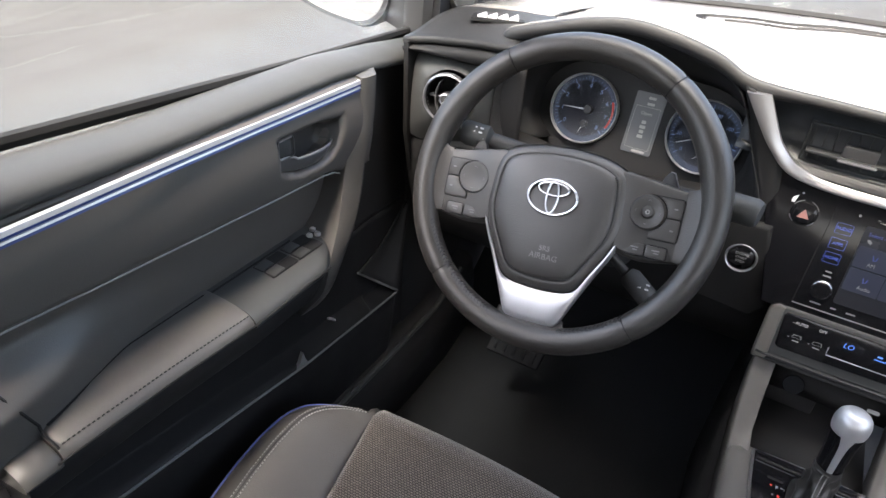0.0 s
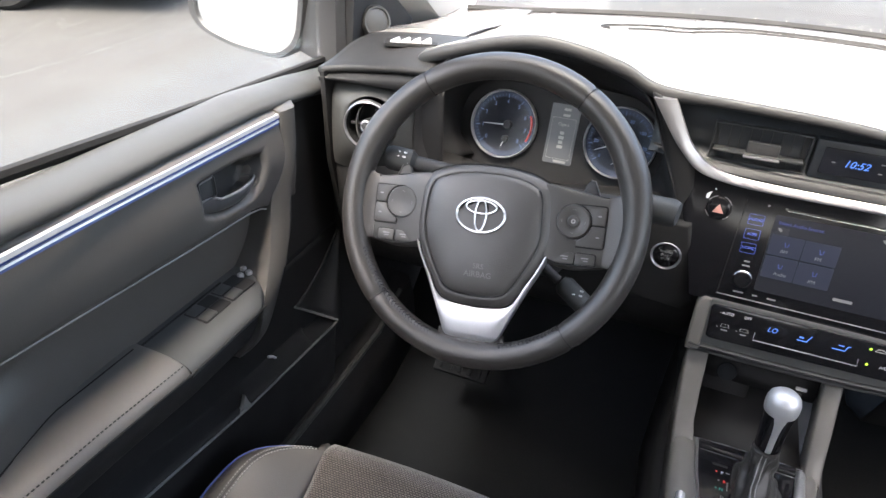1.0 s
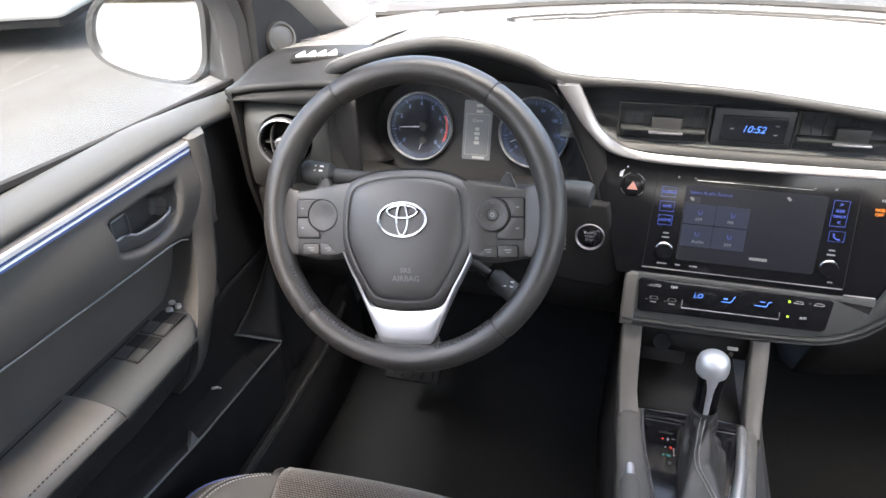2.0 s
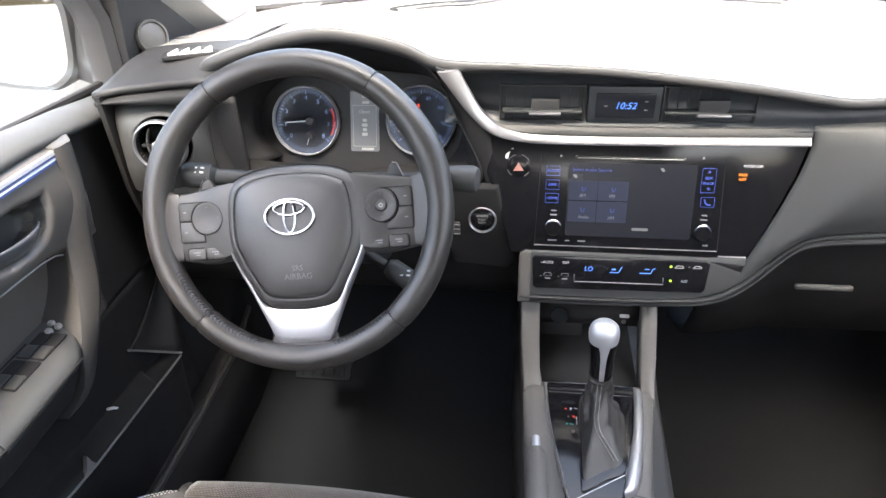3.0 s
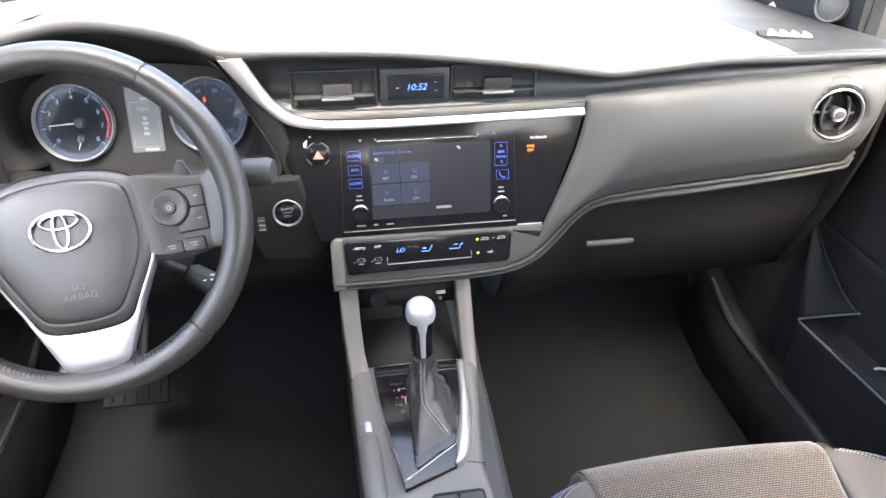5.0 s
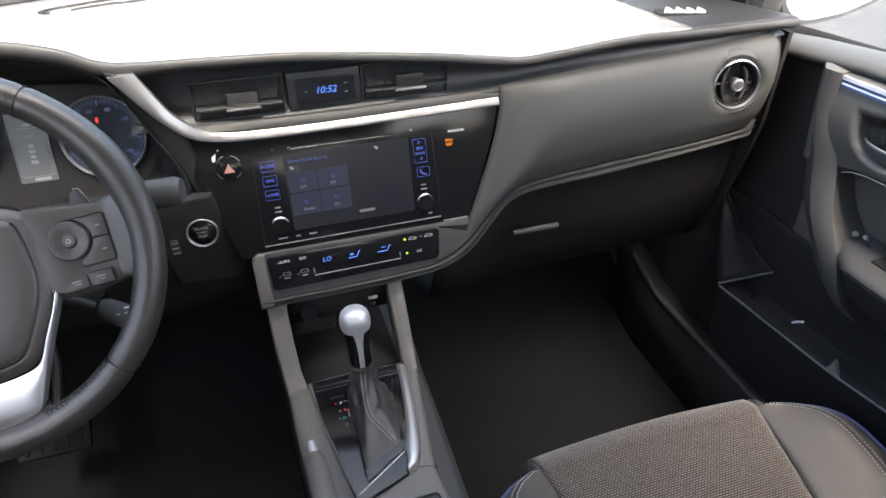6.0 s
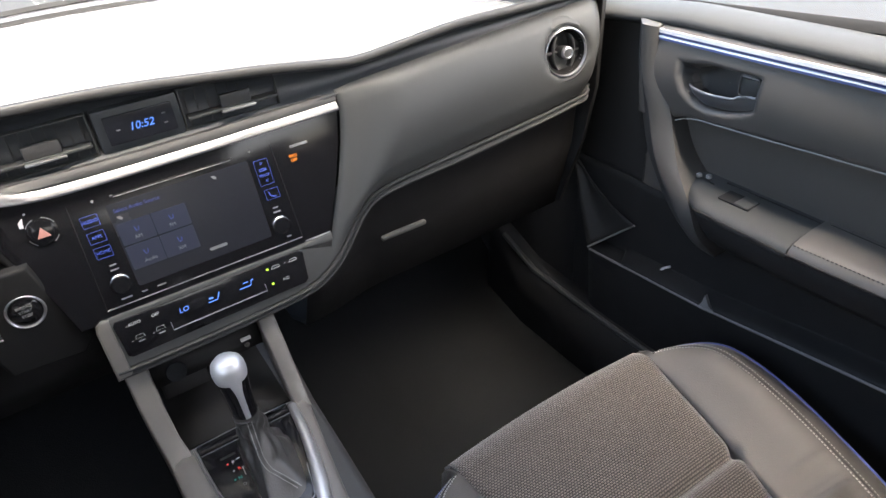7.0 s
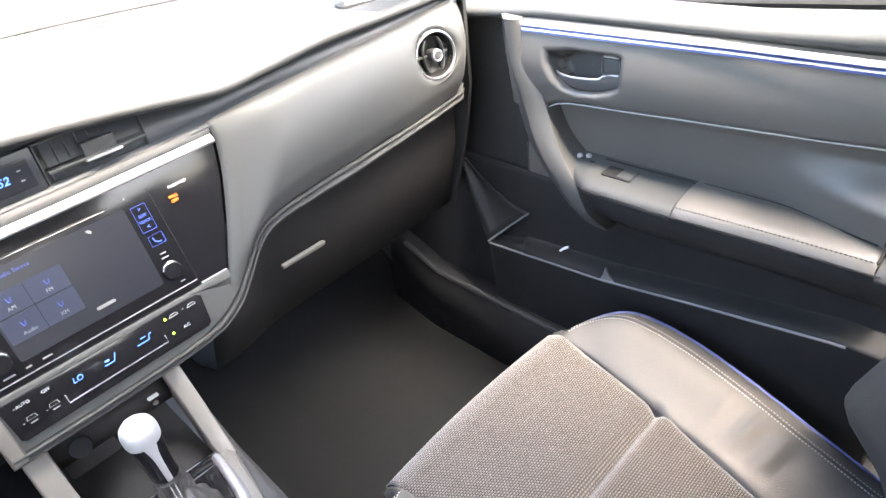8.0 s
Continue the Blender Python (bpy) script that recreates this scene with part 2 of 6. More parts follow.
M = {
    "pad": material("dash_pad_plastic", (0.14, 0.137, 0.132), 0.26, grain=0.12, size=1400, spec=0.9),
    "dark": material("black_grained_plastic", (0.034, 0.034, 0.034), 0.52, grain=0.35, size=850, spec=0.35),
    "soft": material("charcoal_soft_plastic", (0.041, 0.0425, 0.0418), 0.53, grain=0.35, size=850, spec=0.25),
    "door": material("charcoal_door_vinyl", (0.072, 0.0665, 0.0600), 0.46, grain=0.35, size=850, spec=0.5),
    "grey": material("dark_grey_painted_plastic", (0.052, 0.051, 0.048), 0.45, metal=0.05, grain=0.08, size=1800, spec=0.35),
    "leather": material("black_leather", (0.040, 0.037, 0.0343), 0.42, grain=0.35, size=900, kind="voronoi", spec=0.65),
    "seat_leather": material("dark_seat_leather", (0.048, 0.0450, 0.0412), 0.48, grain=0.4, size=700, kind="voronoi", spec=0.45),
    "deep": material("ribbed_black_plastic", (0.013, 0.013, 0.0135), 0.62, grain=0.4, size=900, spec=0.25),
    "rim_leather": material("worn_black_rim_leather", (0.028, 0.0255, 0.023), 0.38, grain=0.35, size=700, kind="voronoi", spec=0.52),
    "lower": material("matt_black_plastic", (0.014, 0.014, 0.0142), 0.65, grain=0.3, size=1300, spec=0.25),
    "rim": material("light_grey_plastic_edge", (0.20, 0.20, 0.195), 0.45, grain=0.1),
    "arm": material("stitched_armrest_vinyl", (0.076, 0.0715, 0.0655), 0.42, grain=0.22, size=1200, kind="voronoi", spec=0.5),
    "boot": material("black_boot_leather", (0.034, 0.0325, 0.0305), 0.42, grain=0.5, size=600, kind="voronoi", spec=0.4),
    "strip": material("bright_satin_aluminium", (0.62, 0.62, 0.64), 0.45, metal=0.8, grain=0.03, size=2500, var=0.03),
    "silver": material("satin_silver_paint", (0.32, 0.32, 0.33), 0.34, metal=0.85, grain=0.03, size=2500, var=0.04),
    "frame": material("dull_silver_plastic", (0.38, 0.38, 0.38), 0.36, metal=0.75, var=0.05),
    "satin": material("satin_metal", (0.48, 0.48, 0.48), 0.42, metal=0.6, grain=0.02, size=2500, var=0.04),
    "band": material("dark_blue_black_plastic", (0.022, 0.025, 0.029), 0.42, grain=0.05, size=1500),
    "chrome": material("chrome", (0.50, 0.50, 0.51), 0.10, metal=1.0, var=0.03),
    "gloss": material("piano_black", (0.007, 0.007, 0.008), 0.13, var=0.1, spec=0.28),
    "screen": material("dark_display_glass", (0.014, 0.015, 0.019), 0.25, var=0.1, spec=0.22),
    "blue": material("blue_trim", (0.030, 0.050, 0.20), 0.35, var=0.08),
    "piping": material("blue_piping", (0.055, 0.075, 0.23), 0.5, var=0.1),
    "carpet": material("black_carpet", (0.0098, 0.0108, 0.0120), 0.95, grain=1.0, size=500, var=0.4, patch=30, spec=0.1),
    "rubber": material("black_rubber", (0.012, 0.012, 0.012), 0.75, grain=0.1, spec=0.2),
    "thread": material("grey_thread", (0.26, 0.26, 0.25), 0.8, var=0.1),
    "thread_dark": material("dark_thread", (0.012, 0.012, 0.012), 0.8, var=0.1),
    "fabric": fabric("woven_seat_cloth"),
    "liner": material("pale_grey_headliner", (0.45, 0.44, 0.42), 0.95, grain=0.5, size=700),
    "concrete": material("grey_asphalt", (0.0208, 0.0202, 0.0195), 0.9, grain=0.3, size=120, var=0.14, patch=1.3),
    "body": material("white_car_paint", (0.62, 0.62, 0.62), 0.3, var=0.03, coat=0.6),
    "black_trim": material("black_exterior_trim", (0.015, 0.015, 0.016), 0.45, grain=0.1),
    "mark": material("pale_print", (0.55, 0.55, 0.55), 0.6, var=0.05),
    "dim": material("dim_print", (0.16, 0.16, 0.16), 0.6, var=0.05),
    "led_blue": glowing("blue_display_glow", (0.12, 0.3, 1.0), 0.085),
    "led_box": glowing("blue_key_glow", (0.10, 0.18, 0.85), 0.035),
    "led_tile": glowing("dim_blue_caption", (0.06, 0.10, 0.5), 0.016),
    "pale_red": material("pale_red_print", (0.36, 0.17, 0.14), 0.5),
    "rail": material("light_grey_painted_plastic", (0.100, 0.094, 0.086), 0.46, grain=0.08, size=1800, spec=0.3),
    "lip": material("charcoal_lip_vinyl", (0.026, 0.0268, 0.0268), 0.58, grain=0.2, size=1500, spec=0.22),
    "spoke": material("charcoal_switch_plastic", (0.042, 0.0395, 0.0365), 0.42, grain=0.12, size=1800, spec=0.45),
    "spoke_silver": material("satin_silver_spoke_paint", (0.46, 0.46, 0.47), 0.36, metal=0.75, grain=0.03, size=2500, var=0.04),
    "emboss": material("embossed_leather_print", (0.15, 0.145, 0.14), 0.5, var=0.1),
    "lever": material("dark_satin_lever", (0.14, 0.14, 0.14), 0.32, metal=0.6, var=0.06),
    "dial_face": material("dark_dial_face", (0.050, 0.056, 0.068), 0.7, spec=0.2),
    "scale_ring": material("blue_grey_dial_ring", (0.044, 0.054, 0.080), 0.6, spec=0.25),
    "red": material("red_print", (0.5, 0.04, 0.03), 0.5),
    "info": material("grey_info_display", (0.075, 0.080, 0.084), 0.4),
    "pillar": material("grey_pillar_trim", (0.20, 0.195, 0.185), 0.7, grain=0.3, size=900),
    # pale tone stands in for light on the pocket's upward edges
    "pocket_edge": material("lit_pocket_edge", (0.13, 0.13, 0.128), 0.5, grain=0.2, var=0.2),
    "mirror": material("mirror", (0.9, 0.91, 0.92), 0.02, metal=1.0, var=0.01),
    "pull": material("grey_grained_door_pull", (0.050, 0.0485, 0.0455), 0.48, grain=0.4, size=800, spec=0.4),
    "glove": material("black_glove_box_plastic", (0.0098, 0.0098, 0.0100), 0.62, grain=0.35, size=850, spec=0.16),
    # dark tone that stands in for shade, as on the dashboard ends
    "end": material("shade_tone_grained_plastic", (0.020, 0.020, 0.0198), 0.55, grain=0.35, size=850, spec=0.25),
    "led_teal": glowing("teal_lamp_glow", (0.05, 0.5, 0.45), 0.03),
    "led_orange": glowing("orange_lamp_glow", (1.0, 0.28, 0.02), 0.11),
    "led_green": glowing("green_lamp_glow", (0.55, 0.9, 0.05), 0.11),
    "led_red": glowing("red_lamp_glow", (0.9, 0.06, 0.04), 0.08),
    "dial_print": glowing("pale_blue_dial_print", (0.35, 0.5, 0.9), 0.02),
    "tile": glowing("dim_blue_screen_tile", (0.016, 0.026, 0.07), 0.004),
    "glass": clear_glass("window_glass"),
    "dial_lens": clear_glass("matt_coated_dial_lens", (0.94, 0.95, 0.97), 0.008),
}

# ---- ground and the world outside ----
bm = bmesh.new()
sheet(bm, [[(x, y, GROUND) for x in np.linspace(-400, 400, 9)] for y in np.linspace(-400, 400, 9)])
tagged(part("ground", bm, M["concrete"]), "worn grey asphalt yard outside the car", "ground", kind="structure")


# ---- body shell: floor, sills, pillars, roof, windows ----
def WX(s, w):
    """The x of a place w metres from the middle line, on side s (-1 driver, 1 passenger)."""
    return XC + s * w


bm = bmesh.new()
rows = []
for y, z in ((-2.0, 0.0), (-0.9, 0.0), (0.30, 0.0), (0.42, 0.03), (0.58, 0.16), (0.66, 0.30), (0.69, 0.50), (0.80, 0.64)):
    rows.append([(WX(s, w), y, z + dz) for s, w, dz in ((-1, 0.69, 0.0), (-1, 0.3, 0.0), (-1, 0.13, 0.0), (-1, 0.10, 0.05), (1, 0.10, 0.05), (1, 0.13, 0.0), (1, 0.3, 0.0), (1, 0.69, 0.0))])
sheet(bm, rows)
tagged(part("floor", bm, M["carpet"], solid=0.01), "black carpeted car floor rising to the toe board", "floor", kind="structure")

for s, side in ((-1, "left"), (1, "right")):
    bm = bmesh.new()
    sec = [(0.645, 0.0), (0.652, 0.09), (0.662, 0.138), (0.672, 0.146), (0.70, 0.146), (0.74, 0.12), (0.75, 0.0)]
    ys = [-2.0, -0.9, -0.2, 0.1, 0.3, 0.42]
    lift = [0, 0, 0, 0, 0.012, 0.06]
    sheet(bm, [[(WX(s, w), y, z + d * (z > 0)) for w, z in sec] for y, d in zip(ys, lift)])
    tagged(part("sill_" + side, bm, M["lower"], solid=0.004), "black plastic door sill beside the carpet", "sill", kind="structure")
    # edge strip paler than the sill, standing in for the highlight along it
    bm = bmesh.new()
    tube(bm, [(WX(s, 0.664), y, z) for y, z in ((-0.9, 0.147), (-0.2, 0.147), (0.1, 0.147), (0.28, 0.152), (0.38, 0.19))], 0.006, 8)
    tagged(part("sill_trim_glint_" + side, bm, M["soft"], solid=0.0), "grey sill edge strip painted paler as its highlight", "trim", kind="structure")
    # inner side trim in front of the door, in the footwell
    bm = bmesh.new()
    sheet(bm, [[(WX(s, 0.70), y, z) for y in (0.20, 0.35, 0.5, 0.68)] for z in (0.0, 0.15, 0.3, 0.45, 0.62)])
    tagged(part("kick_wall_" + side, bm, M["lower"], solid=0.01), "black footwell side trim", "trim", kind="structure")
    # rear side wall below the windows, and the pillar behind the front door
    bm = bmesh.new()
    box(bm, (WX(s, 0.76), -1.205, 0.36), (0.06, 1.65, 0.72), 0.01)
    tagged(part("wall_" + side, bm, M["dark"]), "dark rear side wall of the cabin", "wall", kind="structure")
    bm = bmesh.new()
    sheet(bm, [[(WX(s, w), y, z) for w, y in ((0.71, -0.53), (0.70, -0.55), (0.70, -0.66), (0.74, -0.68), (0.76, -0.66), (0.76, -0.53))] for z in (0.1, 0.4, 0.8)] +
          [[(WX(s, w), y, z) for w, y in ((0.60, -0.56), (0.59, -0.58), (0.59, -0.66), (0.63, -0.68), (0.65, -0.66), (0.65, -0.56))] for z in (1.15,)], close_u=True)
    tagged(part("pillar_" + side, bm, M["dark"]), "dark grey pillar trim behind the front door", "pillar", kind="structure")
    # outer side that closes the shell
    bm = bmesh.new()
    sheet(bm, [[(WX(s, w - 0.03 * step(y, 0.5, 1.0)), y, z) for w, z in ((0.775, -0.12), (0.800, 0.10), (0.812, 0.35), (0.805, 0.58), (0.785, 0.66), (0.765, 0.685))] for y in (-2.05, -1.2, -0.5, 0.2, 0.5, 0.75, 1.0)])
    tagged(part("body_side_" + side, bm, M["body"], solid=0.006), "pale painted outer side of the car", "car body", kind="structure")
    # front pillar along the windscreen
    bm = bmesh.new()
    rows = []
    for y, z, w in ((0.78, 0.64, 0.715), (0.55, 0.78, 0.70), (0.30, 0.92, 0.66), (0.05, 1.06, 0.60), (-0.05, 1.11, 0.57)):
        rows.append([(WX(s, w + a), y + b, z + c) for a, b, c in ((-0.045, -0.01, 0.01), (-0.04, -0.05, -0.025), (0.0, -0.075, -0.045), (0.03, -0.05, -0.03), (0.02, 0.02, 0.03), (-0.02, 0.03, 0.035))])
    sheet(bm, rows, close_u=True)
    tagged(part("front_pillar_" + side, bm, M["pillar"]), "pale grey windscreen pillar trim", "pillar", kind="structure")

bm = bmesh.new()
sheet(bm, [[(WX(s, w), y, z - 0.02 * (w > 0.5)) for s, w in ((-1, 0.60), (-1, 0.3), (1, 0.3), (1, 0.60))] for y, z in ((0.0, 1.10), (-0.3, 1.16), (-1.0, 1.18), (-1.6, 1.12), (-1.9, 1.02))])
tagged(part("ceiling", bm, M["liner"], solid=0.03), "pale grey cloth headliner under the roof", "ceiling", kind="structure")
bm = bmesh.new()
box(bm, (XC, -2.02, 0.40), (1.5, 0.06, 0.80), 0.01)
tagged(part("wall_rear", bm, M["dark"]), "dark rear wall of the cabin", "wall", kind="structure")

bm = bmesh.new()
sheet(bm, [[(WX(s, w * k), y, z) for s, w in ((-1, 0.70), (-1, 0.35), (1, 0.0), (1, 0.35), (1, 0.70))] for y, z, k in ((0.90, 0.69, 1.0), (0.62, 0.82, 0.98), (0.33, 0.945, 0.93), (0.0, 1.10, 0.83))])
ob = tagged(part("window_1", bm, M["glass"], solid=0.004), "clear sloping windscreen over the dashboard", "windscreen", kind="structure")
ob.visible_shadow = False

# windscreen foot, wiper and bonnet outside
bm = bmesh.new()
sheet(bm, [[(WX(s, w), y - 0.25 * (w / 0.75) ** 2 * 0.6, z - 0.02 * w) for s, w in ((-1, 0.78), (-1, 0.4), (1, 0.0), (1, 0.4), (1, 0.78))] for y, z in ((0.90, 0.672), (0.94, 0.678), (1.02, 0.655))])
tagged(part("cowl", bm, M["black_trim"], solid=0.01), "black plastic cowl at the foot of the windscreen", "cowl", kind="structure")
bm = bmesh.new()
sheet(bm, [[(WX(s, w), y - 0.25 * (w / 0.75) ** 2 * 0.6, z - 0.05 * w * w) for s, w in ((-1, 0.80), (-1, 0.5), (-1, 0.2), (1, 0.2), (1, 0.5), (1, 0.80))] for y, z in ((1.01, 0.655), (1.1, 0.655), (1.4, 0.60), (1.7, 0.51), (1.85, 0.42), (1.88, 0.2))])
tagged(part("bonnet", bm, M["body"], solid=0.01), "pale painted car bonnet ahead of the windscreen", "bonnet", kind="structure")
wiper = thing("wiper", "black wiper arm lying at the windscreen foot", "wiper", (0.41, 0.925, 0.68))
bm = bmesh.new()
tube(bm, [(0.41, 0.925, 0.690), (0.345, 0.905, 0.703), (0.29, 0.90, 0.701), (0.10, 0.88, 0.696), (-0.15, 0.84, 0.692)], [0.012, 0.015, 0.011, 0.007, 0.006], 8)
part("arm", bm, M["black_trim"], wiper)
bm = bmesh.new()
tube(bm, [(0.30, 0.885, 0.693), (0.05, 0.87, 0.693), (-0.24, 0.80, 0.690)], 0.006, 6)
part("blade", bm, M["rubber"], wiper)


# ---- doors ----
def door(s, name, label):
    d = thing(name, label, "door", (WX(s, 0.70), -0.2, 0.10), kind="structure")
    lip = lambda y: float(np.interp(y, [-0.45, -0.267, -0.114, 0.12], [0.357, 0.331, 0.307, 0.288]))
    top = lambda y: float(np.interp(y, [-0.60, -0.40, -0.15, 0.0, 0.25, 0.34], [0.756, 0.746, 0.727, 0.716, 0.703, 0.698]))
    foot = lambda y: float(np.interp(y, [-0.60, 0.0, 0.12, 0.34], [0.7225, 0.712, 0.700, 0.670]))

    zs_top = lambda y: float(np.interp(y, [-0.5, -0.44, -0.275, 0.03], [0.7155, 0.7150, 0.7135, 0.7065]))
    crease = lambda y: float(np.interp(y, [-0.46, -0.38, -0.22, -0.02], [0.624, 0.618, 0.611, 0.597]))

    bowl = [(-0.134, 0.679), (-0.134, 0.636), (-0.120, 0.628), (-0.100, 0.621), (-0.066, 0.617), (-0.040, 0.620), (-0.022, 0.632), (-0.012, 0.652), (-0.009, 0.676)]
    bowl_edges = []
    for (a, b), (a1, b1) in zip(bowl, bowl[1:] + bowl[:1]):
        k = math.hypot(a1 - a, b1 - b)
        bowl_edges.append((a, b, (a1 - a) / k, (b1 - b) / k))

    def depth(y, z):
        zl = lip(y)
        if z < zl:
            w = 0.664 + 0.10 * (zl - z)
        else:
            w = 0.664 + 0.034 * step(z, zl + 0.004, zl + 0.016)
        w -= 0.006 * step(z, 0.50, 0.56)
        w -= 0.040 * step(-y, 0.30, 0.50) * step(z, 0.46, 0.50) * (1 - step(z, 0.55, 0.60))
        c = crease(y) - 0.02 * step(y, -0.05, 0.03)
        w -= (0.028 - 0.010 * step(-y, 0.15, 0.45)) * step(z, c - 0.004, c + 0.004)
        w -= 0.007 * math.sin(math.pi * min(max((z - 0.592) / 0.102, 0), 1))
        w += 0.018 * step(z, zs_top(y) - 0.0005, zs_top(y) + 0.004)
        # bowl behind the inner handle
        r = max((y - a) * c - (z - b) * e for a, b, e, c in bowl_edges) if -0.15 < y < 0.01 else 1.0
        w += 0.032 * (1 - step(r, -0.007 - 0.026 * step(y, -0.06, -0.02), 0.0015))
        # the recessed front end ahead of the grip
        w += (0.70 - w) * max(step(y, 0.045, 0.075) * step(z, zl - 0.001, zl + 0.003), step(y, 0.128, 0.150))
        return w

    ys = np.r_[np.linspace(-0.52, -0.14, 60), np.linspace(-0.137, 0.09, 76), np.linspace(0.10, 0.32, 14)]
    cut = 0.445
    low = lambda y: np.r_[np.linspace(0.06, lip(y), 20), np.linspace(lip(y) + 0.002, lip(y) + 0.018, 9), np.linspace(lip(y) + 0.024, cut, 10)]
    # lower panel coloured black to stand in for the deep pocket's shade
    for nm, keep, zs, mt in (("door_panel", ys[ys < 0.055], lambda y: np.linspace(cut, foot(y) + 0.002, 84), "door"), ("lower_panel", ys, low, "lower"), ("front_panel", ys[ys > 0.050], lambda y: np.linspace(cut, foot(y) + 0.002, 36), "end")):
        bm = bmesh.new()
        sheet(bm, [[(WX(s, depth(y, z)), y, z) for z in zs(y)] for y in keep])
        part(nm, bm, M[mt], d, solid=0.003, crease=1.2)
    # rolled top below the glass
    bm = bmesh.new()
    rows = []
    for y in np.linspace(-0.52, 0.34, 40):
        a, h = foot(y), max(top(y) - foot(y), 0.02)
        rows.append([(WX(s, w), y, a + f * h) for w, f in ((0.676, -0.1), (0.671, 0.12), (0.670, 0.3), (0.673, 0.5), (0.681, 0.72), (0.693, 0.9), (0.706, 0.99), (0.716, 1.0), (0.722, 0.9))])
    sheet(bm, rows)
    part("sill_roll", bm, M["soft"], d, solid=0.003)
    bm = bmesh.new()
    tube(bm, [(WX(s, 0.728), y, top(y) + 0.007) for y in np.linspace(-0.52, 0.30, 20)], 0.010, 8, flat=0.7)
    part("glass_seal", bm, M["rubber"], d)
    # bright strip with two blue lines
    ends = (-0.50, 0.034)
    for nm, z0, z1, w, mt in (("bright_strip", -0.0056, 0.0, 0.6605, "strip"), ("blue_strip", -0.0082, -0.0060, 0.6608, "blue"), ("chrome_line", -0.0116, -0.0086, 0.6605, "strip"), ("blue_line", -0.0148, -0.0120, 0.6612, "blue")):
        bm = bmesh.new()
        rows = [[(WX(s, w + 0.0045), y, h + z0), (WX(s, w - 0.0005), y, h + z0 + 0.0005), (WX(s, w + 0.0004), y, h + z1 - 0.0006), (WX(s, w + 0.0045), y, h + z1)] for y, h in ((y, zs_top(y)) for y in np.linspace(*ends, 16))]
        sheet(bm, rows, close_u=True)
        part(nm, bm, M[mt], d)
    # grip that sweeps from the top corner down to the armrest
    out = spline([(0.072, 0.711, 0.676), (0.067, 0.645, 0.676), (0.052, 0.583, 0.675), (0.022, 0.525, 0.664), (-0.026, 0.468, 0.656), (-0.062, 0.434, 0.656), (-0.096, 0.413, 0.664), (-0.118, 0.404, 0.680)], 36)
    inn = spline([(0.027, 0.709, 0.6595), (0.020, 0.652, 0.6595), (-0.008, 0.604, 0.6595), (-0.022, 0.570, 0.657), (-0.044, 0.530, 0.648), (-0.078, 0.494, 0.636), (-0.106, 0.452, 0.630), (-0.124, 0.415, 0.655)], 36)
    bm = bmesh.new()
    rows = []
    for (yo, zo, wo), (yi, zi, wi) in zip(out, inn):
        h = 1 - 0.45 * (1 - step(zo, 0.41, 0.54))
        mix = lambda k, o: (yo * k + yi * (1 - k), zo * k + zi * (1 - k), min(0.70, wo * k + wi * (1 - k) - o * h))
        sec = [(yo, zo, 0.70), mix(1.0, 0.0), mix(0.93, 0.0043), mix(0.58, 0.0136), mix(0.50, 0.0157), mix(0.42, 0.0146), mix(0.10, 0.0057), mix(0.0, 0.0), (yi, zi, 0.70)]
        if not rows:
            rows.append([(WX(s, 0.705), q[0], q[1] + 0.002) for q in sec])
            rows.append([(WX(s, min(0.70, q[2] + 0.006)), q[0], q[1] + 0.0015) for q in sec])
        rows.append([(WX(s, q[2]), q[0], q[1]) for q in sec])
    sheet(bm, rows)
    part("grip", bm, M["pull"], d, "grey plastic door pull with a ridged blade", crease=0.5)
    # armrest: switch plate in front, stitched pad behind, dark base below
    edge = lambda y: float(np.interp(y, [-0.47, -0.34, -0.23, -0.105, -0.05], [0.628, 0.624, 0.617, 0.619, 0.658]))

    def arm(y0, y1, n, mt, nm, lift, ends_round, sec, slant=0.0):
        bm = bmesh.new()
        rows = []
        for y in np.linspace(y0, y1, n):
            e = edge(y)
            q = 0.0
            if ends_round:
                q = 0.003 * (1 - step(y, y0, y0 + 0.006)) + 0.002 * step(y, y1 - 0.006, y1)
            rows.append([(WX(s, (w if w > 0.66 else e + w) + q), y - slant * max(0.0, 0.492 - z) * step(y, y1 - 0.12, y1), z + lift - q) for w, z in sec])
        vs = sheet(bm, rows)
        bm.faces.new(vs[0])
        bm.faces.new(list(reversed(vs[-1])))
        return part(nm, bm, mt, d)
    upper = [(0.71, 0.470), (0.71, 0.5125), (0.690, 0.5125), (0.672, 0.5128), (0.040, 0.5122), (0.026, 0.5108), (0.014, 0.5082), (0.006, 0.5045), (0.0015, 0.4995), (0.0, 0.494), (0.002, 0.490), (0.010, 0.486)]
    under = [(0.71, 0.492), (0.004, 0.492), (0.003, 0.486), (0.006, 0.474), (0.011, 0.458), (0.014, 0.4535), (0.018, 0.452), (0.030, 0.438), (0.700, 0.415), (0.71, 0.410)]
    arm(-0.2365, -0.046, 18, M["soft"], "switch_plate", 0.0, False, upper)
    pad = arm(-0.468, -0.238, 30, M["arm"], "armrest_pad", 0.004, True, upper)
    arm(-0.505, -0.4695, 6, M["grey"], "pad_end", -0.002, True, upper)
    bm = bmesh.new()
    tube(bm, [(WX(s, 0.630), -0.4688, 0.5120), (WX(s, 0.650), -0.4686, 0.5155)] + [(WX(s, depth(y, z) - 0.001), y, z) for y, z in ((-0.466 - 0.34 * (z - 0.52), z) for z in np.linspace(0.522, 0.640, 9))], 0.0016, 6)
    part("rear_joint", bm, M["rubber"], d)
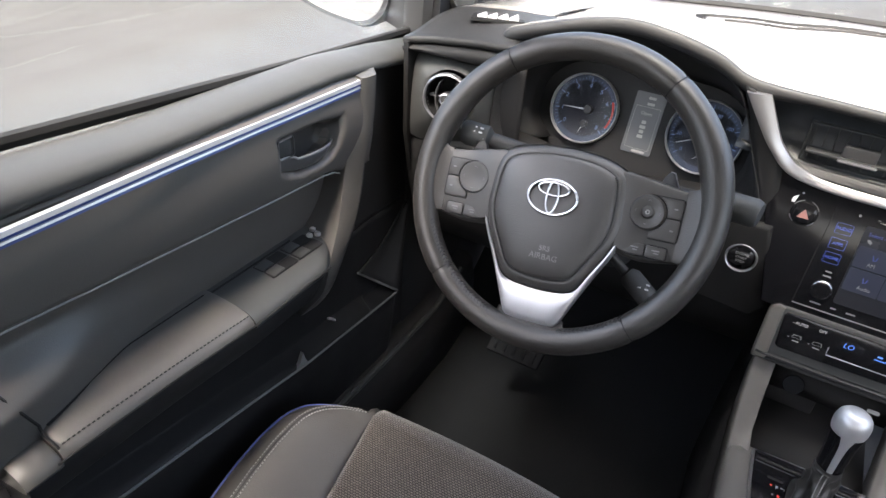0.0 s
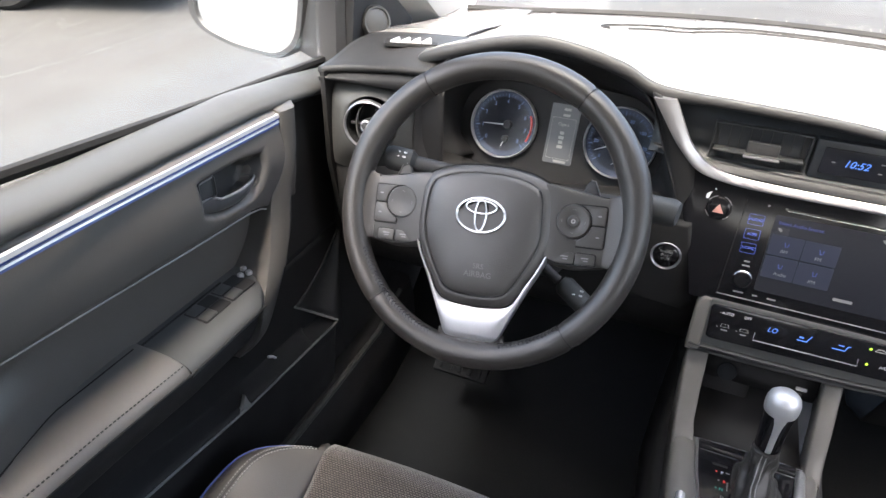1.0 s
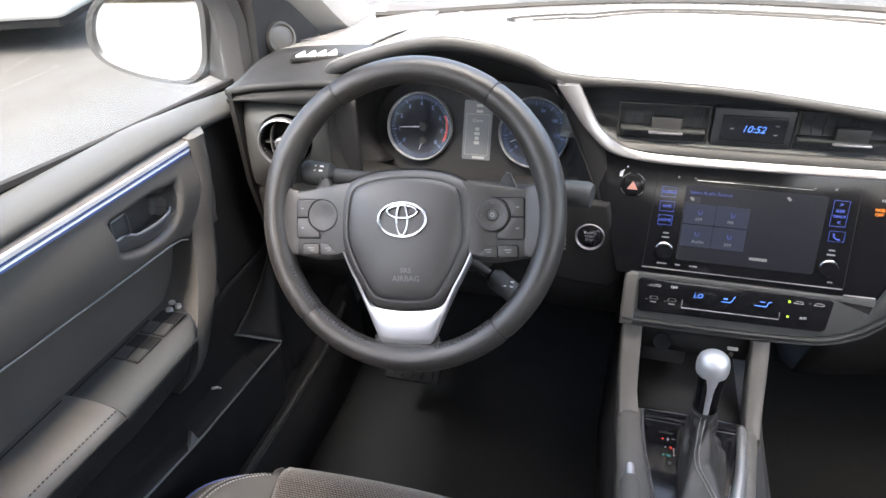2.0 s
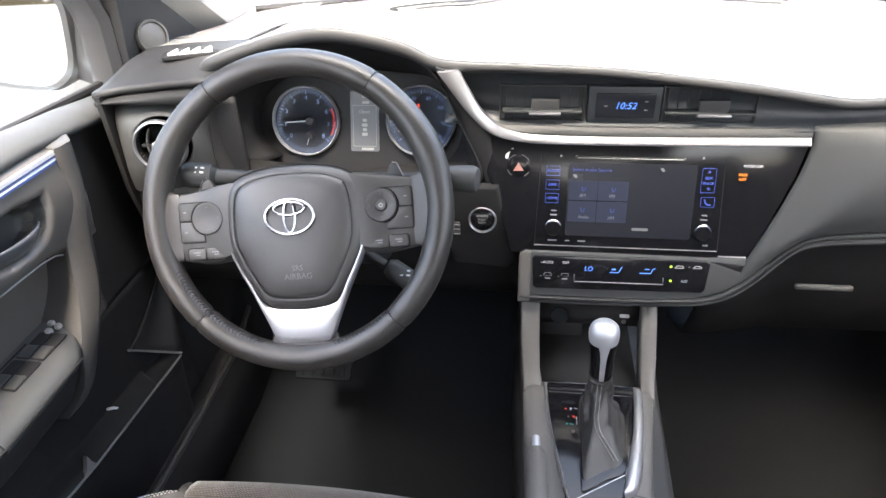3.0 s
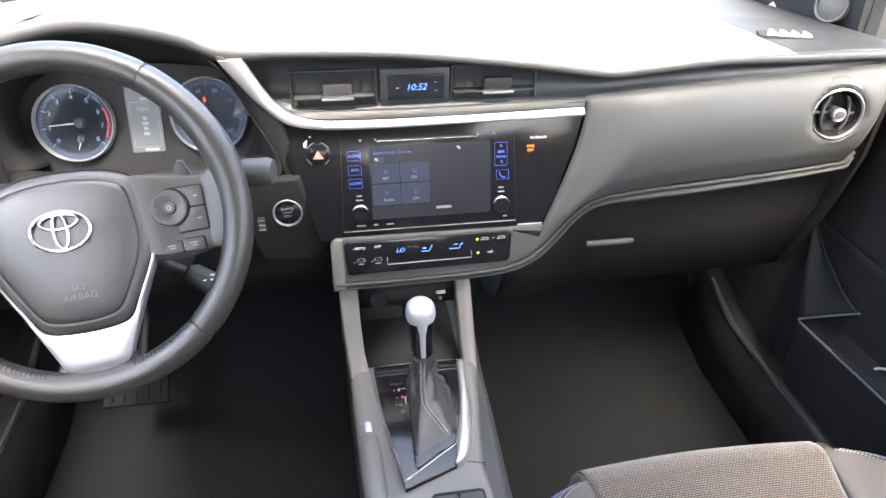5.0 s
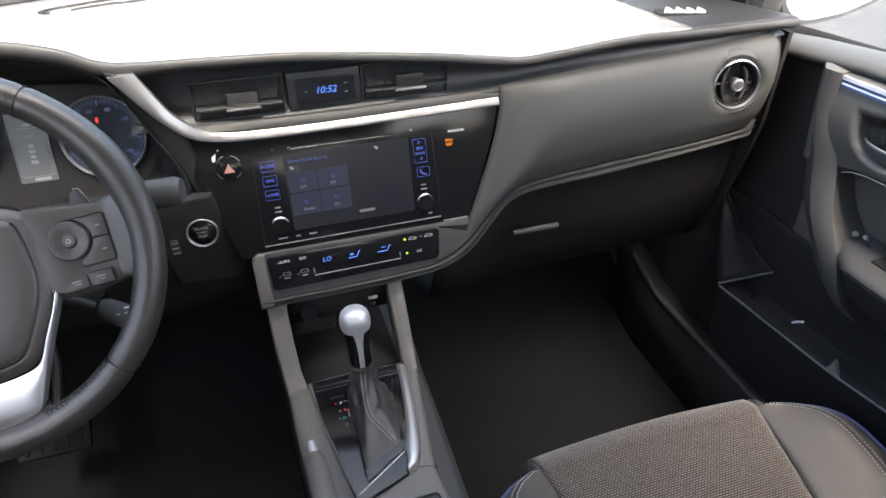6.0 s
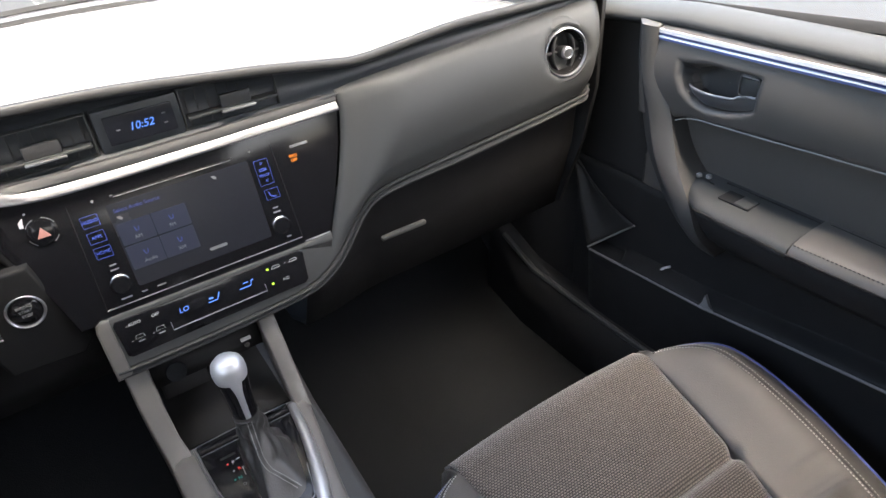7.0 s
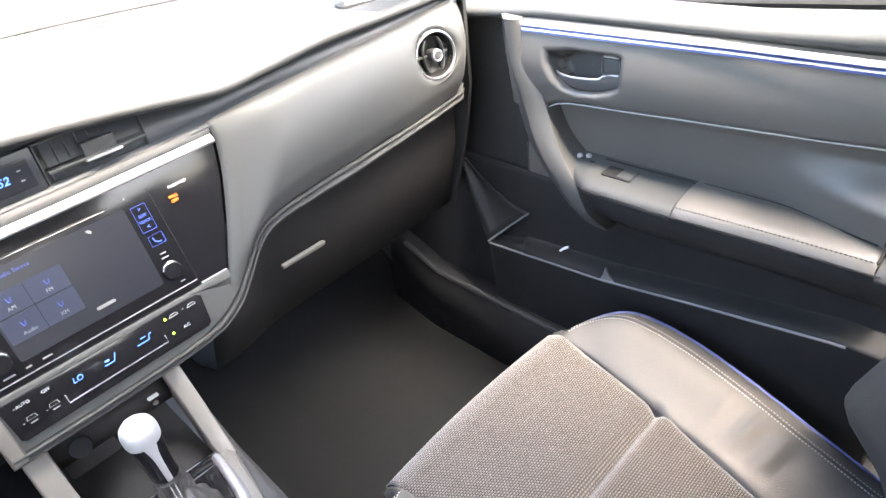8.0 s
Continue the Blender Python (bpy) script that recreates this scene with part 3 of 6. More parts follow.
    arm(-0.503, -0.094, 30, M["lower"], "armrest_base", 0.0, False, under, 0.45)
    # pale tube stands in for the highlight along the door crease
    bm = bmesh.new()
    tube(bm, [(WX(s, depth(y, crease(y) + 0.005) - 0.0006), y, crease(y) + 0.001) for y in np.linspace(-0.52, -0.055, 24)] + [(WX(s, 0.6640), -0.03, 0.594), (WX(s, 0.667), -0.012, 0.584)], 0.0011, 6)
    part("crease_edge", bm, M["rim"], d)
    # dark tube painting in the shade where the pad tucks in under the door panel
    bm = bmesh.new()
    back = []
    for y in np.linspace(-0.460, -0.100, 30):
        w = min(0.69, depth(y, 0.518))
        back.append((WX(s, w - 0.0022), y, 0.5155 if y < -0.238 else 0.5125))
    tube(bm, back, 0.0016, 6)
    part("pad_crease_shade", bm, M["rubber"], d)
    bm = bmesh.new()
    for y in np.arange(-0.462, -0.242, 0.0050):
        e = float(np.interp(y, [-0.47, -0.34, -0.23, -0.10], [0.628, 0.624, 0.617, 0.619]))
        box(bm, (WX(s, e + 0.0070), y, 0.5094), (0.0011, 0.0028, 0.0011))
    part("stitching", bm, M["lower"], pad)
    bm = bmesh.new()
    tube(bm, [(WX(s, float(np.interp(y, [-0.47, -0.34, -0.23, -0.10], [0.628, 0.624, 0.617, 0.619])) - 0.0005), y, 0.4975) for y in np.linspace(-0.475, -0.10, 20)], 0.0012, 6)
    part("edge_line", bm, M["rubber"], d)
    # inner handle with its lock tab
    h = part("handle_frame", (lambda b: (ring_strip(b, axes_at(V3(WX(s, 0.6625), -0.1185, 0.6640), (-s, 0, 0)), rounded(0.027, 0.028, 0.004, 3), 0.0013, 0.0018), b)[1])(bmesh.new()), M["lever"], d)
    bm = bmesh.new()
    rows = []
    edge_line = [(a + (a1 - a) * f, b + (b1 - b) * f) for (a, b), (a1, b1) in zip(bowl, bowl[1:] + bowl[:1]) for f in (0.0, 0.25, 0.5, 0.75)]
    for q in np.linspace(0.02, 0.86, 10):
        rows.append([(WX(s, depth(y, z) - 0.0036), y, z) for y, z in ((-0.076 + q * (a + 0.076), 0.652 + q * (b - 0.652)) for a, b in edge_line)])
    sheet(bm, rows, close_u=True)
    part("handle_bowl", bm, M["dark"], d, "dark bowl behind the handle")
    # broad lever: a bright upper edge and a face that follows the foot of the bowl
    upper_line = spline([(-0.130, 0.6515, 0.667), (-0.108, 0.6485, 0.664), (-0.100, 0.6435, 0.662), (-0.065, 0.6405, 0.660), (-0.040, 0.6410, 0.663), (-0.027, 0.6420, 0.670)], 18)
    lower_line = spline([(-0.130, 0.6340, 0.670), (-0.115, 0.6300, 0.667), (-0.090, 0.6245, 0.665), (-0.062, 0.6235, 0.664), (-0.040, 0.6290, 0.668), (-0.027, 0.6390, 0.674)], 18)
    bm = bmesh.new()
    rows = []
    for (ya, za, wa), (yb, zb, wb) in zip(upper_line, lower_line):
        rows.append([(WX(s, w), y, z) for w, y, z in ((wa + 0.006, ya, za - 0.003), (wa, ya, za), (wa - 0.002, ya, za - 0.0018), (0.6 * wa + 0.4 * wb - 0.0035, 0.6 * ya + 0.4 * yb, 0.6 * za + 0.4 * zb), (0.25 * wa + 0.75 * wb - 0.0025, 0.25 * ya + 0.75 * yb, 0.25 * za + 0.75 * zb), (wb, yb, zb), (wb + 0.006, yb, zb + 0.001))])
    vs = sheet(bm, rows, close_u=True)
    bm.faces.new(vs[0]); bm.faces.new(list(reversed(vs[-1])))
    part("door_handle", bm, M["lever"], h, "dark satin inner door handle with bright edge")
    bm = bmesh.new()
    tube(bm, [(WX(s, w - 0.0012), y, z + 0.0002) for y, z, w in upper_line], 0.0014, 8)
    part("handle_edge", bm, M["frame"], h)
    bm = bmesh.new()
    box(bm, (WX(s, 0.669), -0.1185, 0.6625), (0.012, 0.0225, 0.022), 0.0035)
    part("lock_tab", bm, M["soft"], h)
    bm = bmesh.new()
    box(bm, (WX(s, 0.667), -0.1185, 0.6760), (0.012, 0.0225, 0.0035), 0.0012)
    part("tab_cap", bm, M["frame"], h)
    # window switches and mirror control
    for k in range(2 if s < 0 else 1):
        for j in range(2 if s < 0 else 1):
            yc = -0.150 + 0.049 * j if s < 0 else -0.139
            wc, ww = (0.6755 - 0.0185 * k, 0.0175) if s < 0 else (0.660, 0.028)
            bm = bmesh.new()
            o = Matrix.Translation((WX(s, wc), yc, 0.5112))
            plate(bm, o, rounded(ww, 0.046, 0.002, 3), 0.0018)
            well = part("switch_well", bm, M["rubber"], d)
            bm = bmesh.new()
            box(bm, (WX(s, wc), yc - 0.011, 0.5130), (ww - 0.0025, 0.020, 0.003), 0.001, pose(0, 0, 0, 4, 0, 0))
            part("window_switch", bm, M["soft"], well)
    for w, y in ((0.680, -0.062), (0.668, -0.066), (0.674, -0.076)) if s < 0 else ((0.676, -0.062), (0.682, -0.074)):
        bm = bmesh.new()
        lathe(bm, [(0.0, 0.0052), (0.0030, 0.0050), (0.0042, 0.0035), (0.0046, 0.0)], Matrix.Translation((WX(s, w), y, 0.5118)), 16)
        part("lock_switch", bm, M["rim"], d)
    # pocket: rim line, its divider and the slanted end, edges paled as if lit
    bm = bmesh.new()
    tube(bm, [(WX(s, 0.662), y, lip(y) + 0.002) for y in np.linspace(-0.46, 0.125, 30)], 0.0021, 6)
    part("pocket_rim", bm, M["pocket_edge"], d)
    bm = bmesh.new()
    prism(bm, [(WX(s, 0.662), -0.143, lip(-0.143)), (WX(s, 0.662), -0.108, lip(-0.108)), (WX(s, 0.663), -0.114, lip(-0.114) + 0.012), (WX(s, 0.664), -0.117, lip(-0.117) + 0.026), (WX(s, 0.663), -0.126, lip(-0.126) + 0.010)], (s * 0.006, 0, 0), 0.001)
    part("pocket_divider", bm, M["pocket_edge"], d)
    bm = bmesh.new()
    tube(bm, [(WX(s, 0.688), -0.013, 0.309), (WX(s, 0.688), -0.020, 0.318), (WX(s, 0.688), -0.031, 0.327)], 0.0022, 6)
    part("pocket_clip", bm, M["mark"], d)
    fin_a = spline([(0.204, 0.428, 0.692), (0.178, 0.368, 0.682), (0.152, 0.322, 0.672), (0.130, 0.290, 0.663)], 12)
    fin_b = spline([(0.200, 0.430, 0.694), (0.158, 0.400, 0.695), (0.108, 0.374, 0.695), (0.056, 0.360, 0.694)], 12)
    bm = bmesh.new()
    rows = []
    for (ya, za, wa), (yb, zb, wb) in zip(fin_a, fin_b):
        rows.append([(WX(s, wa * (1 - f) + wb * f + 0.010 * math.sin(math.pi * f)), ya * (1 - f) + yb * f, za * (1 - f) + zb * f) for f in np.linspace(0, 1, 9)])
    sheet(bm, rows)
    part("pocket_end", bm, M["end"], d, solid=0.003)
    bm = bmesh.new()
    tube(bm, [(x, y, z + 0.001) for x, y, z in rows[-1]], 0.0022, 6)
    part("pocket_end_lip", bm, M["pocket_edge"], d)
    # window frame post at the front with the round tweeter
    bm = bmesh.new()
    sheet(bm, [[(WX(s, w), y, z) for w, y in ((0.700, y0), (0.690, y0 + 0.012), (0.700, y0 + 0.03), (0.73, y0 + 0.03), (0.735, y0))] for y0, z in ((0.235, 0.695), (0.242, 0.80), (0.20, 0.90), (0.0, 1.03), (-0.04, 1.05))], close_u=True)
    part("window_post", bm, M["dark"], d)
    bm = bmesh.new()
    prism(bm, [(WX(s, 0.682), 0.250, 0.698), (WX(s, 0.680), 0.40, 0.690), (WX(s, 0.675), 0.46, 0.735), (WX(s, 0.672), 0.32, 0.835), (WX(s, 0.672), 0.258, 0.855)], (s * 0.03, 0, 0), 0.002)
    sail = part("corner_trim", bm, M["lower"], d)
    bm = bmesh.new()
    o = axes_at(V3(WX(s, 0.667), 0.303, 0.764), (-s, -0.6, 0.25))
    lathe(bm, [(0.0, 0.0100), (0.0140, 0.0095), (0.0195, 0.0070), (0.0205, 0.0100), (0.0232, 0.0102), (0.0246, 0.0060), (0.0252, -0.032)], o, 36)
    part("tweeter", bm, M["grey"], sail)
    # glass
    bm = bmesh.new()
    sheet(bm, [[(WX(s, 0.735), -0.56, top(-0.52)), (WX(s, 0.735), 0.0, top(0.0)), (WX(s, 0.735), 0.24, 0.70)], [(WX(s, 0.66), -0.56, 1.05), (WX(s, 0.665), -0.02, 1.03), (WX(s, 0.70), 0.20, 0.89)]])
    g = part("pane", bm, M["glass"], d, solid=0.004)
    g.visible_shadow = False
    return d


door(-1, "door_1", "closed driver door with charcoal trim and a blue striped bright strip")
door(1, "door_2", "closed passenger door with charcoal trim and a blue striped bright strip")

belt = thing("seat_belt", "grey woven seat belt hanging along the pillar", "seat belt", (WX(-1, 0.70), -0.50, 0.20))
bm = bmesh.new()
sheet(bm, [[(WX(-1, 0.695 - 0.10 * step(z, 0.8, 1.1)), y0 + f * 0.046, z) for f in (0, 0.5, 1)] for y0, z in ((-0.560, 0.14), (-0.540, 0.30), (-0.530, 0.42), (-0.535, 0.60), (-0.555, 0.80), (-0.58, 1.05))])
part("webbing", bm, M["grey"], belt, solid=0.0016)
bm = bmesh.new()
box(bm, (WX(-1, 0.690), -0.512, 0.425), (0.012, 0.036, 0.060), 0.005)
part("tongue", bm, M["silver"], belt)

# ---- dashboard ----
dash = thing("dashboard", "charcoal dashboard with silver trim and a gloss black centre", "dashboard", (XC, 0.3, 0.45))

# front edge of the top pad, over the dials and on to the passenger side
LIP = spline([(-0.178, 0.186, 0.748), (-0.168, 0.176, 0.7585), (-0.150, 0.168, 0.7675), (-0.110, 0.166, 0.781), (-0.055, 0.166, 0.797), (0.0, 0.166, 0.805), (0.055, 0.166, 0.799),
              (0.105, 0.166, 0.786), (0.140, 0.167, 0.769), (0.180, 0.167, 0.764), (0.252, 0.166, 0.762), (0.353, 0.166, 0.757), (0.456, 0.165, 0.746), (0.525, 0.163, 0.738), (0.594, 0.160, 0.728),
              (0.634, 0.158, 0.724), (0.690, 0.155, 0.729), (0.780, 0.147, 0.739), (0.870, 0.138, 0.742), (0.960, 0.128, 0.746), (1.022, 0.122, 0.747)], 150)
bm = bmesh.new()
rows = []
for x, y, z in LIP:
    hood = math.exp(-((x - 0.005) / 0.13) ** 2)
    crown = 0.022 * (1 - hood) * step(x, 0.10, 0.25) * (1 - step(x, 0.6, 0.75))
    zb = 0.715 + 0.02 * math.sin(math.pi * min(max((x + 0.3) / 1.32, 0), 1))
    th = 0.011 - 0.0055 * step(x, 0.14, 0.22)
    row = [(x, y + 0.030, z - th + 0.001), (x, y + 0.005, z - th), (x, y + 0.0008, z - th + 0.003), (x, y - 0.0005, z - 0.001), (x, y + 0.001, z + 0.0035), (x, y + 0.004, z + 0.0056), (x, y + 0.012, z + 0.0062)]
    for f in (0.05, 0.1, 0.2, 0.35, 0.5, 0.7, 0.85, 1.0):
        yy = y + 0.012 + f * (0.74 - y - 0.25 * 0.6 * ((x - XC) / 0.75) ** 2)
        zz = (z + 0.006) * (1 - f) + zb * f + crown * math.sin(math.pi * f ** 0.6) * 0.5 - hood * 0.02 * math.sin(math.pi * f)
        row.append((x, yy, zz))
    rows.append(row)
# pad coloured paler than its lip and ends, standing in for glare
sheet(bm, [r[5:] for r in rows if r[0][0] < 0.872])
pad = part("top_pad", bm, M["pad"], dash, "grey dashboard top coloured paler for glare", solid=0.003)


def end_edge(x):
    """Front edge of the low dashboard end, coloured dark for shade: y and z."""
    return float(np.interp(x, [-0.302, -0.265, -0.20, -0.15], [0.128, 0.137, 0.144, 0.147])), float(np.interp(x, [-0.302, -0.265, -0.20, -0.15], [0.7375, 0.7430, 0.7485, 0.7510]))


def end_z(x, y):
    """The height of that end behind its edge."""
    return end_edge(x)[1] + 0.0015 + 0.012 * step(y, 0.14, 0.24) - 0.035 * step(y, 0.26, 0.62)


# end pieces coloured darker than the pad to stand in for shade
bm = bmesh.new()
rows2 = []
for x in np.linspace(-0.302, -0.140, 20):
    y0, z0 = end_edge(x)
    rows2.append([(x, y0 + 0.020, z0 - 0.008), (x, y0 + 0.003, z0 - 0.0065), (x, y0, z0 - 0.003), (x, y0 + 0.0012, z0 + 0.0008)] + [(x, y, end_z(x, y)) for y in np.linspace(y0 + 0.005, 0.285, 10)])
sheet(bm, rows2)
part("end_top", bm, M["end"], pad, "grained end piece of the dashboard top, darkened for shade", solid=0.0025)
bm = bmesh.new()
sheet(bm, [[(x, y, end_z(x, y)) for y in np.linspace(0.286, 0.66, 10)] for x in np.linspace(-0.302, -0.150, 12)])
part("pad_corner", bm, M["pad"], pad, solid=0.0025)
bm = bmesh.new()
rows2 = []
for x in np.linspace(-0.300, -0.150, 16):
    y0, z0 = end_edge(x)
    zb = float(np.interp(x, [-0.30, -0.25, -0.19, -0.15], [0.7235, 0.7205, 0.7190, 0.7200]))
    rows2.append([(x, y0 + 0.022, z0 - 0.009), (x, y0 + 0.006, z0 - 0.010), (x, y0 + 0.0005, z0 - 0.0115), (x, y0 - 0.0030, z0 - 0.015), (x, y0 - 0.0045, (z0 + zb) / 2 - 0.003), (x, y0 - 0.004, zb + 0.004), (x, y0 + 0.001, zb + 0.001), (x, y0 + 0.018, zb)])
sheet(bm, rows2)
part("end_bar", bm, M["lower"], dash, "black padded bar over the end vent", solid=0.002)
bm = bmesh.new()
sheet(bm, [r[5:] for r in rows if r[0][0] > 0.864])
part("end_top", bm, M["end"], pad, "grained end piece of the dashboard top, darkened for shade", solid=0.0025)
# darker lip colour stands in for shade where the pad rolls down
bm = bmesh.new()
sheet(bm, [r[:6] for r in rows])
part("pad_lip", bm, M["dark"], pad, "stitched front lip in a darker tone for shade", solid=0.003)
bm = bmesh.new()
tube(bm, [(x, y + 0.0075, z + 0.0055) for x, y, z in LIP], 0.0009, 5)
part("seam", bm, M["thread_dark"], pad)


def pad_z(x, y):
    """The height of the top pad at a place."""
    i = int(np.argmin(abs(LIP[:, 0] - x)))
    row = rows[i][5:]
    return float(np.interp(y, [p[1] for p in row], [p[2] for p in row]))


# long slots of the windscreen vent and the black foot of the glass
for nm, pts, r in (("demister_slot", [(0.020, 0.555), (0.004, 0.572), (0.030, 0.596), (0.10, 0.612), (0.30, 0.634), (0.52, 0.645), (0.70, 0.638)], 0.0036), ("demister_slot", [(0.05, 0.564), (0.18, 0.586), (0.355, 0.608), (0.52, 0.616), (0.68, 0.608)], 0.0030),
                   ("glass_foot", [(-0.275, 0.632), (-0.15, 0.678), (0.0, 0.712), (0.15, 0.736), (0.361, 0.748), (0.57, 0.736), (0.72, 0.712), (0.87, 0.678), (0.995, 0.632)], 0.0085)):
    bm = bmesh.new()
    tube(bm, [(x, y, pad_z(x, y) + 0.0018) for x, y in spline(pts, 60)], r, 6)
    part(nm, bm, M["rubber"], pad)
for cx, cy in ((-0.205, 0.226), (0.905, 0.222)):
    bm = bmesh.new()
    o = Matrix.Translation((cx, cy, (end_z(cx, cy) if cx < 0 else pad_z(cx, cy)) - 0.001)) @ pose(0, 0, 0, -3, 0, 20 if cx < 0 else -20)
    plate(bm, o, rounded(0.076, 0.036, 0.006, 4), 0.0045, 0.001)
    vent = part("side_demister", bm, M["rubber"], pad)
    # fins coloured pale to stand in for the light they catch
    for k in range(4):
        bm = bmesh.new()
        plate(bm, o @ Matrix.Translation((-0.0225 + 0.015 * k, 0, 0.0046)), [(-0.0068, -0.013), (0.0068, -0.013), (0.004, 0.013), (0.002, 0.013)], 0.003)
        part("fin", bm, M["mark"], vent)


def strip_between(top, bot, y, thick, n=60, dome=0.001, rake=0.0035):
    """A raised band between two curves of (x, z) on the plane y, thick towards the cabin."""
    a, b = spline(top, n), spline(bot, n)
    bm = bmesh.new()
    rows = []
    for (xa, za), (xb, zb) in zip(a, b):
        rows.append([(xa, y + 0.004, za), (xa, y + rake - thick, za), (xa * .7 + xb * .3, y + rake * .5 - thick - dome, za * .7 + zb * .3), (xa * .25 + xb * .75, y - rake * .3 - thick - dome, za * .25 + zb * .75), (xb, y - rake * .5 - thick, zb), (xb, y + 0.004, zb)])
    vs = sheet(bm, rows, close_u=True)
    bm.faces.new(vs[0])
    bm.faces.new(list(reversed(vs[-1])))
    return bm


# recessed band that holds the middle vents, running to the passenger end
bm = bmesh.new()
rows = []
for x in np.linspace(0.150, 1.008, 60):
    i = int(np.argmin(abs(LIP[:, 0] - x)))
    yl, zl = LIP[i, 1], LIP[i, 2]
    zb = float(np.interp(x, [0.15, 0.25, 0.55, 0.62, 0.80, 1.02], [0.690, 0.683, 0.685, 0.690, 0.708, 0.733]))
    deep = 0.026 - 0.012 * step(x, 0.6, 1.0)
    rows.append([(x, yl + 0.010, zl - 0.0045), (x, yl + deep, zl - 0.010), (x, yl + deep + 0.002, (zl + zb) / 2), (x, yl + deep, zb + 0.004), (x, yl + 0.004, zb)])
sheet(bm, rows)
part("vent_band", bm, M["band"], dash, solid=0.002)
bm = strip_between([(0.155, 0.700), (0.22, 0.691), (0.25, 0.689), (0.40, 0.687), (0.60, 0.690)], [(0.20, 0.683), (0.222, 0.6855), (0.25, 0.680), (0.395, 0.677), (0.598, 0.680)], 0.170, 0.006)
part("ledge", bm, M["dark"], dash)
bm = strip_between([(0.171, 0.761), (0.195, 0.716), (0.208, 0.701), (0.222, 0.690), (0.250, 0.681), (0.300, 0.678), (0.395, 0.6775), (0.500, 0.679), (0.597, 0.681)],
                   [(0.145, 0.761), (0.177, 0.716), (0.190, 0.701), (0.205, 0.686), (0.222, 0.677), (0.255, 0.671), (0.300, 0.669), (0.395, 0.669), (0.500, 0.670), (0.598, 0.672)], 0.164, 0.007, 80)
part("silver_trim", bm, M["silver"], dash, "satin silver trim line")


def louvre(x0, x1, name):
    """A wide vent with two slats, upright fins behind and a bright sliding tab."""
    m = 0.5 * (x0 + x1)
    v = part(name, (lambda b: (box(b, (m, 0.205, 0.711), (x1 - x0, 0.020, 0.046), 0.002), b)[1])(bmesh.new()), M["rubber"], dash)
    for k in range(9):
        bm = bmesh.new()
        box(bm, (x0 + (x1 - x0) * (k + 0.5) / 9, 0.197, 0.711), (0.0016, 0.014, 0.042))
        part("fin", bm, M["dark"], v)
    bm = bmesh.new()
    for c, e in (((m, 0.192, 0.7345), (x1 - x0 + 0.004, 0.016, 0.002)), ((m, 0.192, 0.6885), (x1 - x0 + 0.004, 0.016, 0.002)), ((x0 - 0.001, 0.192, 0.7115), (0.002, 0.016, 0.044)), ((x1 + 0.001, 0.192, 0.7115), (0.002, 0.016, 0.044))):
        box(bm, c, e, 0.0006)
    part("vent_frame", bm, M["soft"], v)
    bm = bmesh.new()
    box(bm, (m, 0.183, 0.7035), (x1 - x0 - 0.004, 0.014, 0.0035), 0.0012)
    part("slat", bm, M["soft"], v)
    bm = bmesh.new()
    box(bm, (m + 0.004, 0.174, 0.7025), (0.040, 0.010, 0.0032), 0.0013, pose(0, 0, 0, -12, 0, 0))
    part("tab", bm, M["silver"], v)
    bm = bmesh.new()
    box(bm, (m + 0.004, 0.181, 0.712), (0.036, 0.006, 0.016), 0.002)
    part("tab_body", bm, M["dark"], v)


louvre(0.222, 0.326, "left_vent")
louvre(0.424, 0.534, "right_vent")

# clock
bm = bmesh.new()
box(bm, (0.376, 0.196, 0.712), (0.090, 0.030, 0.048), 0.003)
ck = part("clock_housing", bm, M["band"], dash)
bm = bmesh.new()
box(bm, (0.377, 0.1800, 0.712), (0.072, 0.003, 0.032), 0.001)
part("clock_face", bm, M["screen"], ck)
FACE = lambda x, y, z: axes_at(V3(x, y, z), (0, -1, 0))
letters("10:52", FACE(0.377, 0.1780, 0.712), 0.0120, M["led_blue"], ck, "clock_digits", lean=0.25)
for dx, dz in ((-0.024, 0.0), (0.025, 0.006), (0.025, -0.005)):
    bm = bmesh.new()
    box(bm, (0.377 + dx, 0.1780, 0.712 + dz), (0.004, 0.0005, 0.0014))
    part("mark", bm, M["dim"], ck)

# gloss black centre panel, leaning back, and what is set in it; outlines placed to fit the camera's view
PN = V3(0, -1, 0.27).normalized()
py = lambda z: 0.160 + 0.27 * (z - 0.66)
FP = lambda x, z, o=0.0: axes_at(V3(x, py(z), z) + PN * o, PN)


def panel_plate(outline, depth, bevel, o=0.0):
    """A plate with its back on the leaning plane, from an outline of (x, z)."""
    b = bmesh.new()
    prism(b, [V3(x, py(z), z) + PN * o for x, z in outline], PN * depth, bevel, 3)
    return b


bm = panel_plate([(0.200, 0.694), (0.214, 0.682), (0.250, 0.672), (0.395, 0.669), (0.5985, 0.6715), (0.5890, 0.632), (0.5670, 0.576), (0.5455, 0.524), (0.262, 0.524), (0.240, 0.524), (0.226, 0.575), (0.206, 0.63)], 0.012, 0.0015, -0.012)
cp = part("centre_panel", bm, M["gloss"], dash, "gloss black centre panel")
bm = bmesh.new()
plate(bm, FP(0.3915, 0.597), rounded(0.160, 0.098, 0.003, 3), 0.0006)
scr = part("screen", bm, M["screen"], cp, "dark touch screen with dim blue tiles")
for x0, x1, z0, z1 in ((0.3135, 0.3500, 0.5965, 0.6220), (0.3508, 0.3890, 0.5965, 0.6220), (0.3135, 0.3500, 0.5680, 0.5957), (0.3508, 0.3890, 0.5680, 0.5957)):
    bm = bmesh.new()
